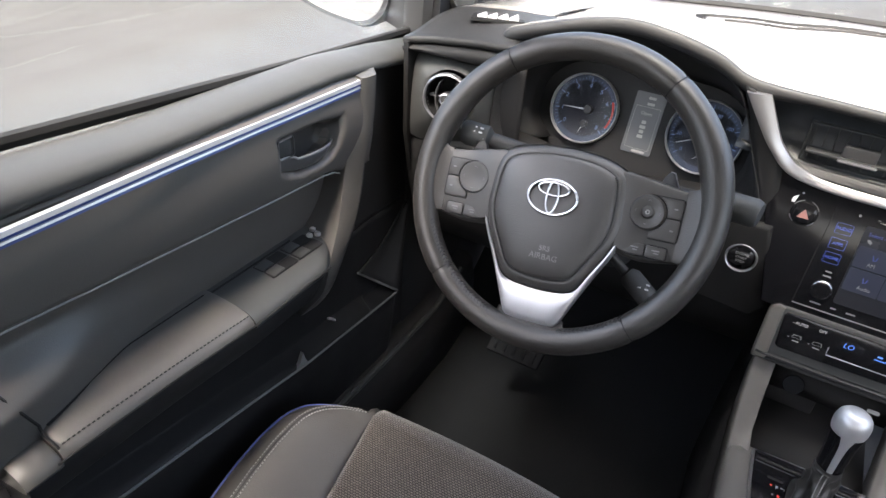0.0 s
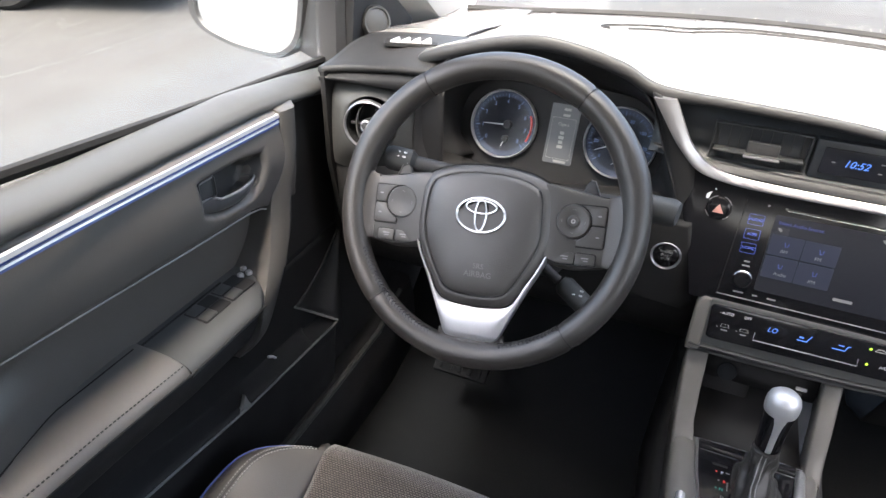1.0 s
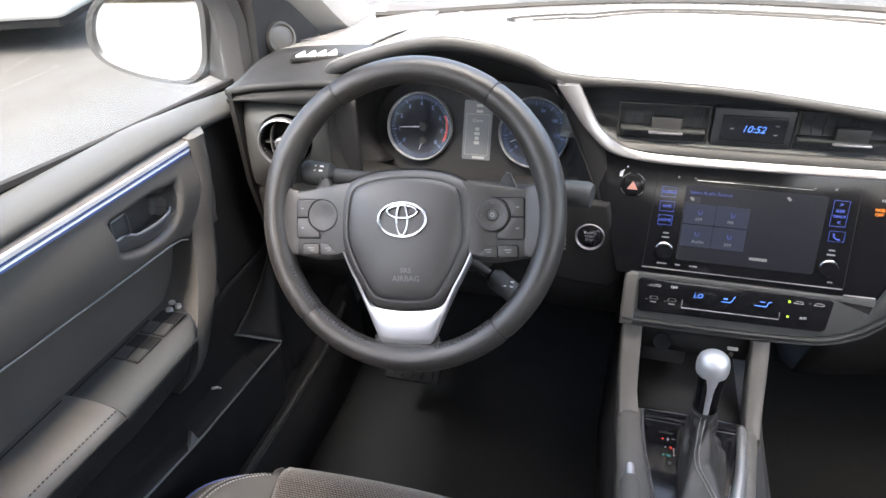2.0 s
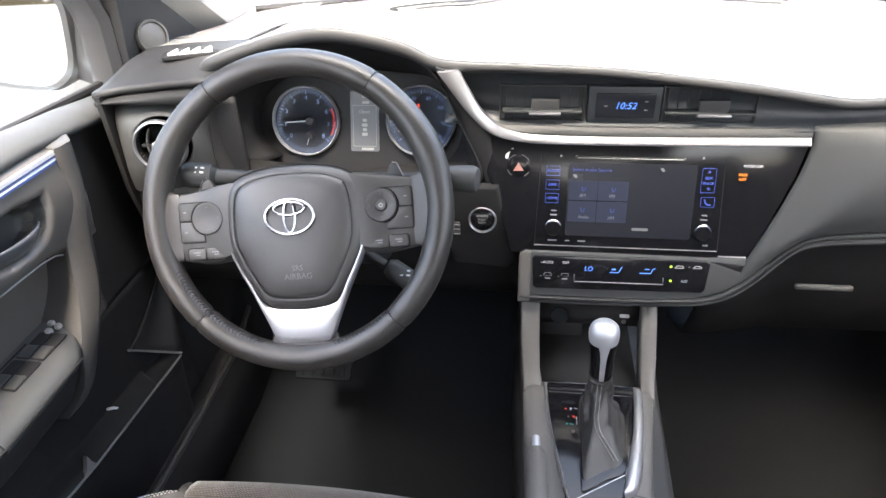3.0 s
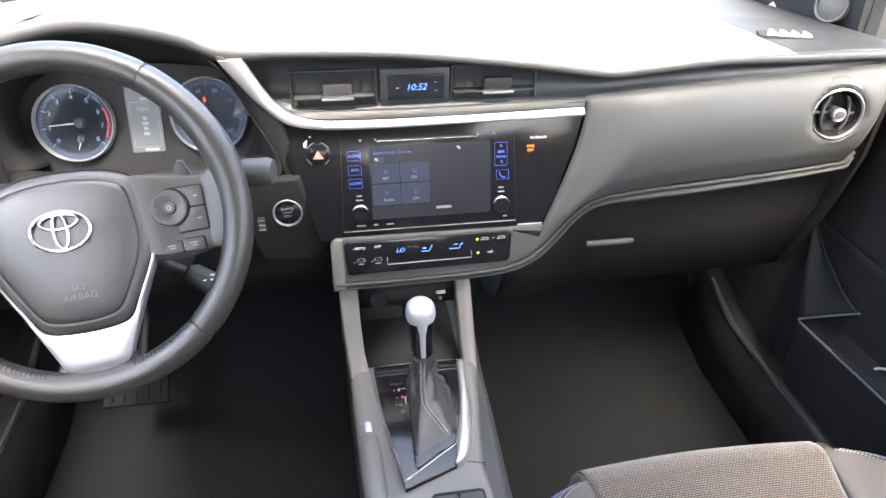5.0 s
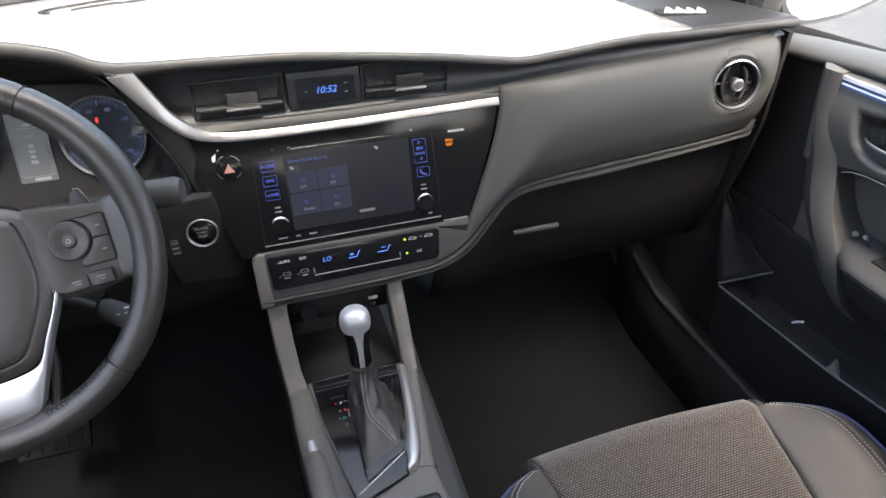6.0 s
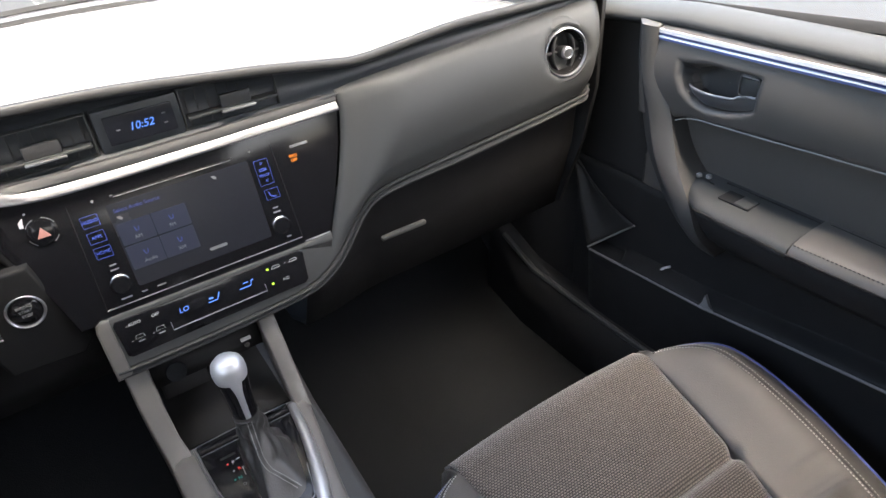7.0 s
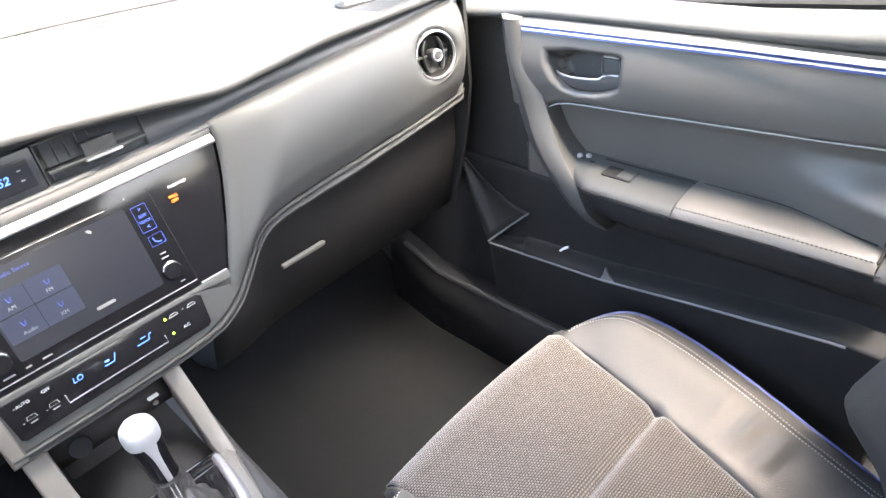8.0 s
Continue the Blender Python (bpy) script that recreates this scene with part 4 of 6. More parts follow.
    plate(bm, FP((x0 + x1) / 2, (z0 + z1) / 2, 0.0006), rounded(x1 - x0, z1 - z0, 0.001, 2), 0.0003)
    part("tile", bm, M["tile"], scr)
for x, z in ((0.332, 0.611), (0.370, 0.611), (0.332, 0.584), (0.370, 0.584)):
    bm = bmesh.new()
    tube(bm, [FP(x, z, 0.0010) @ V3(p, q, 0) for p, q in ((-0.002, 0.003), (-0.0005, -0.0025), (0.002, -0.0015), (0.0028, 0.0025))], 0.0006, 5)
    part("tile_mark", bm, M["led_tile"], scr)
letters("Select Audio Source", FP(0.3415, 0.6355, 0.0007), 0.0060, M["led_tile"], scr, "title")
for tx, x, z in (("AM", 0.3314, 0.6028), ("FM", 0.3689, 0.6025), ("Audio", 0.3345, 0.5749), ("XM", 0.3697, 0.5746)):
    letters(tx, FP(x, z, 0.0010), 0.0058, M["dim"], scr)
bm = bmesh.new()
plate(bm, FP(0.4077, 0.5608, 0.0007), rounded(0.021, 0.0036, 0.001, 2), 0.0003)
part("caption", bm, M["dim"], scr)
for x, z in ((0.3205, 0.6275), (0.4290, 0.6375)):
    bm = bmesh.new()
    plate(bm, FP(x, z, 0.0007), [(-0.003, 0.002), (0.0005, 0.0022), (0.003, -0.0005), (0.0015, -0.0028), (-0.0012, -0.001)], 0.0003)
    part("pointer_mark", bm, M["dim"], scr)
for tx, z in (("AUDIO", 0.6333), ("APPS", 0.6155), ("HOME", 0.5982)):
    bm = bmesh.new()
    ring_strip(bm, FP(0.2922, z), rounded(0.0172, 0.0128, 0.0008, 2), 0.0004, 0.0004)
    k = part("key", bm, M["led_box"], cp)
    letters(tx, FP(0.2922, z, 0.0003), 0.0050, M["led_box"], k)
for z0, h, tx in ((0.6255, 0.0315, "SEEK"), (0.5985, 0.0130, "")):
    bm = bmesh.new()
    ring_strip(bm, FP(0.4862 + 0.002 * (not tx), z0), rounded(0.0170, h, 0.0008, 2), 0.0004, 0.0004)
    k = part("key", bm, M["led_box"], cp)
    if tx:
        letters("SEEK", FP(0.4862, z0 + 0.0030, 0.0003), 0.0048, M["led_box"], k)
        letters("TRACK", FP(0.4862, z0 - 0.0035, 0.0003), 0.0044, M["led_box"], k)
        letters(">", FP(0.4862, z0 + 0.0105, 0.0003), 0.0072, M["led_box"], k)
        letters("<", FP(0.4870, z0 - 0.0105, 0.0003), 0.0072, M["led_box"], k)
    else:
        bm = bmesh.new()
        tube(bm, [FP(0.4878, z0, 0.0006) @ V3(p, q, 0) for p, q in ((-0.0035, 0.0035), (-0.0026, -0.001), (0.001, -0.0035), (0.0042, -0.0035))], 0.0008, 5)
        part("phone_mark", bm, M["led_box"], k)
for x, z in ((0.2955, 0.5595), (0.4866, 0.5590)):
    bm = bmesh.new()
    lathe(bm, [(0.0, 0.0045), (0.0095, 0.0045), (0.0112, 0.0030), (0.0116, -0.001)], FP(x, z), 36)
    k = part("knob", bm, M["gloss"], cp, "round gloss black volume knob")
    bm = bmesh.new()
    tube(bm, [FP(x, z, 0.0032) @ V3(0.0108 * math.cos(q), 0.0108 * math.sin(q), 0) for q in np.linspace(radians(12), radians(168), 18)], [0.0002 + 0.0007 * math.sin(math.pi * i / 17) for i in range(18)], 6)
    part("bright_arc", bm, M["chrome"], k)
    for j, wd in ((0, 0.007), (1, 0.009)):
        bm = bmesh.new()
        plate(bm, FP(x, z + 0.0225 - 0.0055 * j), rounded(wd, 0.0018, 0.0004, 2), 0.0003)
        part("label_bar", bm, M["dim"], k)
for x, wd in ((0.2955, 0.012), (0.315, 0.006), (0.334, 0.010), (0.492, 0.006)):
    bm = bmesh.new()
    plate(bm, FP(x, 0.5425), rounded(wd, 0.0018, 0.0004, 2), 0.0003)
    part("label_bar", bm, M["dim"], cp)
bm = bmesh.new()
box(bm, FP(0.388, 0.6515).translation, (0.136, 0.0016, 0.0016), 0.0005)
part("disc_slot", bm, M["rubber"], cp)
for x0, x1, z, t, mt in ((0.3225, 0.4535, 0.6503, 0.00035, "frame"), (0.272, 0.507, 0.5355, 0.0007, "silver"), (0.510, 0.5445, 0.5290, 0.0009, "silver")):
    bm = bmesh.new()
    tube(bm, [FP(x0, z, 0.0002).translation, FP(x1, z, 0.0002).translation], t, 6)
    part("bright_line", bm, M[mt], cp)
for p, q in (((0.5035, 0.655), (0.508, 0.537)), ((0.2765, 0.655), (0.272, 0.537))):
    bm = bmesh.new()
    tube(bm, [FP(*p).translation, FP(*q).translation], 0.0004, 5)
    part("unit_joint", bm, M["rubber"], cp)
for x, z in ((0.3015, 0.6523), (0.3211, 0.652), (0.4546, 0.6516), (0.4771, 0.653)):
    bm = bmesh.new()
    plate(bm, FP(x, z), rounded(0.0026, 0.0026, 0.0005, 2), 0.0004)
    part("mark", bm, M["dim"], cp)
# hazard button
bm = bmesh.new()
lathe(bm, [(0.0, 0.0030), (0.0105, 0.0034), (0.0128, 0.0026), (0.0134, 0.0008), (0.0150, 0.0006), (0.0152, -0.001)], FP(0.2475, 0.6384), 36)
hz = part("hazard_button", bm, M["gloss"], cp)
bm = bmesh.new()
plate(bm, FP(0.2475, 0.6370, 0.0034), [(-0.0066, -0.0042), (0.0066, -0.0042), (0, 0.0068)], 0.0004)
part("triangle", bm, M["pale_red"], hz)
for a0, a1 in ((25, 75), (105, 150), (-60, -30), (200, 235)):
    bm = bmesh.new()
    tube(bm, [FP(0.2475, 0.6384, 0.0008) @ V3(0.0151 * math.cos(q), 0.0151 * math.sin(q), 0) for q in np.linspace(radians(a0), radians(a1), 9)], 0.00045, 5)
    part("bright_arc", bm, M["dim"], hz)
letters("PASSENGER", FP(0.5374, 0.6443, 0.0002), 0.0044, M["mark"], cp, "caption")
letters("PASS", FP(0.5267, 0.6335, 0.0002), 0.0050, M["led_orange"], cp, "warning_light")
letters("OFF", FP(0.5267, 0.6282, 0.0002), 0.0050, M["led_orange"], cp, "warning_light")
for dx, dz in ((0.0, 0.0), (0.006, 0.008)):
    bm = bmesh.new()
    plate(bm, FP(0.2330 + dx, 0.6520 + dz, 0.0002), [(-0.0030, -0.0045), (0.0006, -0.0050), (0.0016, 0.0005), (0.0030, 0.0050), (0.0006, 0.0035), (-0.0026, 0.0010)] if not dx else rounded(0.0022, 0.0018, 0.0004, 2), 0.0004)
    part("pale_spot", bm, M["mark"], cp)

# climate unit below it, in a grey surround that runs on into the passenger panel
# lip curves placed on the leaning plane to fit the camera's view
LIPT = spline([(0.2555, 0.4690), (0.2700, 0.4680), (0.340, 0.4676), (0.432, 0.4692), (0.4960, 0.4738), (0.5240, 0.4845), (0.5480, 0.5010), (0.5725, 0.5270), (0.5900, 0.5440), (0.6080, 0.5565), (0.6300, 0.5630), (0.660, 0.5670), (0.752, 0.5752), (0.880, 0.5872), (1.016, 0.6020)], 120)
LIPL = spline([(0.2555, 0.4570), (0.2700, 0.4565), (0.340, 0.4565), (0.432, 0.4584), (0.4985, 0.4632), (0.5340, 0.4755), (0.5590, 0.4945), (0.5835, 0.5195), (0.5990, 0.5340), (0.6170, 0.5440), (0.6400, 0.5490), (0.670, 0.5515), (0.762, 0.5575), (0.880, 0.5712), (1.016, 0.5880)], 120)
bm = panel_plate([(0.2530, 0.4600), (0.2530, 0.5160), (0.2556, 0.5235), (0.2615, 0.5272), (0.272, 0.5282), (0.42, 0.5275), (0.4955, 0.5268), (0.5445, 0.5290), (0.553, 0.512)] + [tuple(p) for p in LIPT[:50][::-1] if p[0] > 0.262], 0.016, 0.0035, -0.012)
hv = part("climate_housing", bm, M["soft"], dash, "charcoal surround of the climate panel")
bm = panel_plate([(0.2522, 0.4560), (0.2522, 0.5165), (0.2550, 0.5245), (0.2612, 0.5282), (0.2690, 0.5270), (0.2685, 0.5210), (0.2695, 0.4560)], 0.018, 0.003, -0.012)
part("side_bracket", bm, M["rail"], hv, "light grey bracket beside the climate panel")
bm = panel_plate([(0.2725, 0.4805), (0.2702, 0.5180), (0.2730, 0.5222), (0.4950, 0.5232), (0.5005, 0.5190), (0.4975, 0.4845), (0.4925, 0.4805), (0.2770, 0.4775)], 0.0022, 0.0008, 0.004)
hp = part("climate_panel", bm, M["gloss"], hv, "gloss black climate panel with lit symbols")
FH = lambda x, z, o=0.0: FP(x, z, 0.0062 + o)
letters("LO", FH(0.3452, 0.5071), 0.0088, M["led_blue"], hp, "temperature_digits", lean=0.2)
bm = bmesh.new()
o = FH(0.3837, 0.507, 0.0003)
tube(bm, [o @ V3(p, q, 0) for p, q in ((-0.010, -0.0035), (0.001, -0.0035), (0.0052, 0.0048))], 0.0006, 5)
tube(bm, [o @ V3(p, q, 0) for p, q in ((-0.008, 0.0008), (-0.003, 0.0008))], 0.0011, 5)
part("fan_mark", bm, M["led_blue"], hp)
bm = bmesh.new()
o = FH(0.4235, 0.5077, 0.0003)
tube(bm, [o @ V3(p, q, 0) for p, q in ((-0.011, -0.0035), (0.003, -0.0035), (0.005, 0.0022), (0.008, 0.0032))], 0.0006, 5)
tube(bm, [o @ V3(p, q, 0) for p, q in ((-0.005, 0.0022), (0.001, 0.0022))], 0.0006, 5)
part("flow_mark", bm, M["led_blue"], hp)
for x, z, tx in ((0.2915, 0.5139, "AUTO"), (0.3150, 0.5143, "OFF"), (0.4701, 0.4954, "A/C")):
    letters(tx, FH(x, z), 0.0050, M["mark"], hp)
for x, z in ((0.2918, 0.4951), (0.3147, 0.4950)):
    bm = bmesh.new()
    o = FH(x, z)
    ring_strip(bm, o @ Matrix.Translation((0, 0.0026, 0)), [(-0.0055, -0.0020), (0.0055, -0.0020), (0.0042, 0.0022), (-0.0042, 0.0022)], 0.0006, 0.0003)
    plate(bm, o @ Matrix.Translation((0, -0.0032, 0)), rounded(0.0075, 0.0012, 0.0004, 2), 0.0003)
    part("screen_heat_mark", bm, M["thread"], hp)
for x, z in ((0.4620, 0.5150), (0.4850, 0.5154)):
    bm = bmesh.new()
    o = FH(x, z, 0.0003)
    tube(bm, [o @ V3(p, q, 0) for p, q in ((-0.0058, -0.0018), (-0.0030, 0.0012), (0.0030, 0.0012), (0.0052, -0.0002), (0.0052, -0.0018))], 0.0004, 5, closed=True)
    part("airflow_mark", bm, M["thread"], hp)
for x, z in ((0.2828, 0.5135), (0.2828, 0.4950), (0.3062, 0.4948), (0.4745, 0.5150)):
    bm = bmesh.new()
    plate(bm, FH(x, z), rounded(0.0020, 0.0010, 0.0003, 2), 0.0003)
    part("lamp_off", bm, M["dim"], hp)
for x, z in ((0.4514, 0.5146), (0.4526, 0.4954)):
    bm = bmesh.new()
    plate(bm, FH(x, z), rounded(0.0030, 0.0030, 0.001, 3), 0.0004)
    part("key_lamp", bm, M["led_green"], hp)
bm = bmesh.new()
tube(bm, [FH(p, q).translation for p, q in ((0.3271, 0.4990), (0.3272, 0.4890), (0.4434, 0.4900), (0.4429, 0.4990))], 0.0007, 5)
part("bright_line", bm, M["silver"], hp)

# soft passenger panel, swelling towards the seat, above a double lip
left = spline([(0.6000, 0.694), (0.6005, 0.6720), (0.5905, 0.632), (0.5685, 0.576), (0.5470, 0.530), (0.5330, 0.4985), (0.5240, 0.4850)], 26)
ia = int(np.argmin(abs(LIPT[:, 0] - 0.524)))
LIPB = spline([tuple(p) for p in LIPT[ia:]], 60)
topb = np.stack([np.linspace(0.600, 1.016, 60), np.interp(np.linspace(0.600, 1.016, 60), [0.60, 0.63, 0.80, 1.02], [0.697, 0.700, 0.716, 0.737])], 1)
right = np.stack([np.linspace(1.016, 1.016, 26), np.linspace(0.737, 0.602, 26)], 1)
bm = bmesh.new()
rows = []
for j in range(26):
    v = j / 25
    row = []
    for i in range(60):
        u = i / 59
        p = (1 - v) * topb[i] + v * LIPB[i] + (1 - u) * left[j] + u * right[j] - ((1 - u) * (1 - v) * topb[0] + u * (1 - v) * topb[-1] + (1 - u) * v * LIPB[0] + u * v * LIPB[-1])
        ytop = float(np.interp(p[0], LIP[:, 0], LIP[:, 1])) + 0.005
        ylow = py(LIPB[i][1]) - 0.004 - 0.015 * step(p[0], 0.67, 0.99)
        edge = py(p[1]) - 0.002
        k = step(u, 0.0, 0.20)
        y = (1 - k) * edge + k * ((1 - v) * ytop + v * ylow) - 0.020 * math.sin(math.pi * v ** 0.75) * step(u, 0.02, 0.22)
        y -= 0.007 * step(u, 0.0, 0.03) * step(v, 0.0, 0.08) * (1 - step(v, 0.75, 1.0))
        y += 0.030 * step(u, 0.92, 1.0)
        y += 0.030 * (1 - step(math.hypot(p[0] - 0.930, p[1] - 0.676), 0.029, 0.036))
        row.append((p[0], y, p[1]))
    rows.append(row)
sheet(bm, rows)
part("passenger_panel", bm, M["soft"], dash, "soft charcoal passenger panel", solid=0.003)
bm = bmesh.new()
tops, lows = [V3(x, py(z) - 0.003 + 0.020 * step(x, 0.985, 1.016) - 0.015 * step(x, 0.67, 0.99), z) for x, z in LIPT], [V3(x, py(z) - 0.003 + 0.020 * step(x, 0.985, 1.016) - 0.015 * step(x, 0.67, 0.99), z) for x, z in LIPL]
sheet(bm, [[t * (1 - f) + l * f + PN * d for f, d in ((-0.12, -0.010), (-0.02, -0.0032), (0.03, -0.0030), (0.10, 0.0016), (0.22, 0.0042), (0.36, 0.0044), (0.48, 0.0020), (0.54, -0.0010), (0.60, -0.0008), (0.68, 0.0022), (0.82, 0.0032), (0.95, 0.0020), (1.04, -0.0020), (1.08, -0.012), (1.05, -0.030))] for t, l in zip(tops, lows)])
part("lip", bm, M["lip"], dash, "double ribbed lower lip of the dashboard", crease=2.5)

# glove box below the lip, its latch, and the end caps
bm = bmesh.new()
rows = []
for x, z in LIPL[36::4]:
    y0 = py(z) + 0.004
    rows.append([(x, y0, z + 0.001), (x, y0 + 0.008, z - 0.012), (x, y0 + 0.014, z * 0.5 + 0.21), (x, y0 + 0.05, 0.37), (x, y0 + 0.12, 0.335), (x, y0 + 0.42, 0.34)])
sheet(bm, rows)
gb = part("glove_box", bm, M["glove"], dash, solid=0.003)
bm = bmesh.new()
box(bm, (0.650, 0.122, 0.4885), (0.072, 0.008, 0.0075), 0.003)
part("latch", bm, M["grey"], gb)
for s in (-1, 1):
    bm = bmesh.new()
    prism(bm, [(WX(s, 0.652), y, z) for y, z in ((0.125, 0.735), (0.128, 0.60), (0.15, 0.50), (0.20, 0.36), (0.45, 0.35), (0.62, 0.55), (0.62, 0.70), (0.30, 0.735))], (s * 0.008, 0, 0), 0.002)
    part("end_cap", bm, M["rubber"], dash)

# driver side lower panel and the pod with the start button
bm = bmesh.new()
rows = []
for x in np.linspace(-0.295, 0.262, 24):
    c = math.exp(-(x / 0.10) ** 2)
    rows.append([(x, 0.190, 0.625 - 0.02 * c), (x, 0.150, 0.612 - 0.02 * c), (x, 0.142, 0.580), (x, 0.146, 0.52), (x, 0.160, 0.46), (x, 0.20, 0.40), (x, 0.34, 0.36), (x, 0.55, 0.36)])
sheet(bm, rows)
part("knee_panel", bm, M["lower"], dash, solid=0.003)
bm = bmesh.new()
prism(bm, [(x, 0.160, z) for x, z in ((0.150, 0.612), (0.222, 0.614), (0.234, 0.56), (0.250, 0.505), (0.235, 0.485), (0.160, 0.490), (0.146, 0.55))], (0, -0.022, 0), 0.005, 3)
pod = part("start_pod", bm, M["rubber"], dash)
o = axes_at(V3(0.2015, 0.139, 0.565), (0, -1, 0.15))
bm = bmesh.new()
lathe(bm, [(0.0165, 0.001), (0.0168, 0.0035), (0.0180, 0.0044), (0.0192, 0.003), (0.0196, 0.0)], o, 40)
part("start_ring", bm, M["silver"], pod)
for k in range(6):
    bm = bmesh.new()
    box(bm, (0.1665, 0.1375, 0.5595 - 0.0036 * k), (0.009, 0.003, 0.0016), 0.0004)
    part("grille_slat", bm, M["rim"] if k % 2 else M["grey"], pod)
bm = bmesh.new()
lathe(bm, [(0.0, 0.0035), (0.014, 0.0035), (0.0158, 0.002), (0.016, 0.0)], o, 36)
sb = part("start_button", bm, M["gloss"], pod, "round engine start button")
for j, tx in enumerate(("ENGINE", "START", "STOP")):
    letters(tx, o @ Matrix.Translation((0, 0.0055 - 0.005 * j, 0.0037)), 0.0045, M["dim"], sb)


def round_vent(cx, cy, cz, s):
    """A round end vent with a bright ring, two curved vanes and a middle knob."""
    o = axes_at(V3(cx, cy, cz), (-s * 0.18, -1, 0.12))
    bm = bmesh.new()
    lathe(bm, [(0.0300, -0.006), (0.0310, 0.002), (0.0325, 0.0042), (0.0340, 0.0032), (0.0352, -0.004)], o, 48)
    v = part("vent_ring", bm, M["silver"], dash, "bright ring of a round air vent")
    bm = bmesh.new()
    lathe(bm, [(0.0, -0.030), (0.026, -0.030), (0.0295, -0.01), (0.0308, 0.001)], o, 40)
    part("vent_bowl", bm, M["rubber"], v)
    for k in (-1, 1):
        bm = bmesh.new()
        rows = []
        for a in np.linspace(-1.15, 1.15, 12):
            r0 = 0.026
            rows.append([o @ V3(k * (0.006 + 0.011 * math.cos(a)), r0 * math.sin(a) * 0.95, d) for d in (-0.016, -0.002)])
        sheet(bm, rows)
        part("vane", bm, M["dark"], v, solid=0.0018)
    bm = bmesh.new()
    box(bm, o.translation + o.to_3x3() @ V3(0, 0, -0.012), (0.054, 0.004, 0.012), 0.001, o)
    part("crossbar", bm, M["dark"], v)
    bm = bmesh.new()
    lathe(bm, [(0.0004, 0.0075), (0.0062, 0.0075), (0.0085, 0.006), (0.009, -0.004), (0.007, -0.016)], o, 24)
    part("vent_knob", bm, M["dark"], v)
    bm = bmesh.new()
    lathe(bm, [(0.0060, 0.0076), (0.0068, 0.0086), (0.0084, 0.0078), (0.0090, 0.0060), (0.0089, 0.0035)], o, 24)
    part("knob_ring", bm, M["silver"], v)


bm = bmesh.new()
rows = []
o = axes_at(V3(-0.222, 0.126, 0.672), (0.18, -1, 0.12))
for f, h in ((0.0, -0.010), (0.03, -0.0062), (0.10, -0.0050), (0.22, -0.0070), (0.38, -0.0120), (0.56, -0.0190), (0.76, -0.0260), (1.0, -0.0330)):
    row = []
    for k in range(64):
        a = 2 * math.pi * k / 64
        c, e = math.cos(a), math.sin(a)
        R = 1.0 / (abs(c / (0.078 if c < 0 else 0.066)) ** 6 + abs(e / (0.048 if e > 0 else 0.080)) ** 6) ** (1 / 6)
        r = 0.0358 + (R - 0.0358) * f
        row.append(o @ V3(r * c, r * e, h))
    rows.append(row)
sheet(bm, rows, close_u=True)
part("vent_surround", bm, M["soft"], dash, "smooth charcoal surround of the end vent")
bm = bmesh.new()
lathe(bm, [(0.0352, -0.010), (0.0358, -0.0030), (0.0372, -0.0002), (0.0400, 0.0008), (0.0435, -0.0012), (0.0475, -0.0062), (0.0500, -0.0130)], axes_at(V3(0.930, 0.110, 0.676), (-0.18, -1, 0.12)), 64)
part("vent_surround", bm, M["soft"], dash, "smooth charcoal surround of the end vent")
round_vent(-0.222, 0.119, 0.672, -1)
round_vent(0.930, 0.110, 0.676, 1)
# driver side end panel between the pad and the knee panel
bm = bmesh.new()
rows = []
for x in np.linspace(-0.298, -0.128, 24):
    rows.append([(x, 0.168 + 0.030 * (1 - step(math.hypot(x + 0.222, z - 0.672), 0.040, 0.056)), z) for z in np.linspace(0.722, 0.580, 16)])
sheet(bm, rows)
part("driver_end_panel", bm, M["deep"], dash, solid=0.003)

# side of the hood that falls from its tip to the start button
bm = bmesh.new()
ra = spline([(0.140, 0.170, 0.765), (0.158, 0.166, 0.728), (0.172, 0.164, 0.690), (0.190, 0.158, 0.650), (0.205, 0.152, 0.612)], 20)
rb = spline([(0.152, 0.162, 0.764), (0.184, 0.160, 0.715), (0.206, 0.160, 0.690), (0.214, 0.160, 0.650), (0.226, 0.160, 0.590)], 20)
sheet(bm, [[tuple(p * (1 - f) + q * f + np.array([0, -0.004 * math.sin(math.pi * f), 0])) for f in (0, 0.25, 0.5, 0.75, 1.0)] for p, q in zip(ra, rb)])
part("hood_side", bm, M["deep"], dash, solid=0.003)

# ---- instrument binnacle ----
CLN = V3(0, -math.cos(radians(20)), math.sin(radians(20)))
CLO = V3(0.024, 0.236, 0.662)
CM = axes_at(CLO, CLN)
outer = spline([(-0.165, 0.150, 0.610), (-0.168, 0.156, 0.66), (-0.158, 0.160, 0.72), (-0.115, 0.168, 0.772), (-0.055, 0.170, 0.790), (0.0, 0.170, 0.797), (0.055, 0.170, 0.791), (0.108, 0.170, 0.776), (0.142, 0.168, 0.750),
                (0.172, 0.162, 0.690), (0.200, 0.150, 0.630), (0.19, 0.148, 0.605)], 60)
inner2 = spline([(-0.122, -0.050), (-0.150, -0.02), (-0.146, 0.03), (-0.110, 0.062), (-0.05, 0.070), (0.0, 0.072), (0.05, 0.070), (0.10, 0.062), (0.138, 0.03), (0.142, -0.02), (0.13, -0.046), (0.12, -0.056)], 60)
bm = bmesh.new()
rows = []
for f in (0, 0.25, 0.5, 0.75, 1.0):
    rows.append([Vector(p) * (1 - f) + (CM @ V3(q[0], q[1], 0.0)) * f for p, q in zip(outer, inner2)])
sheet(bm, rows)
bin_ = part("binnacle", bm, M["deep"], dash, solid=0.002)
bm = bmesh.new()
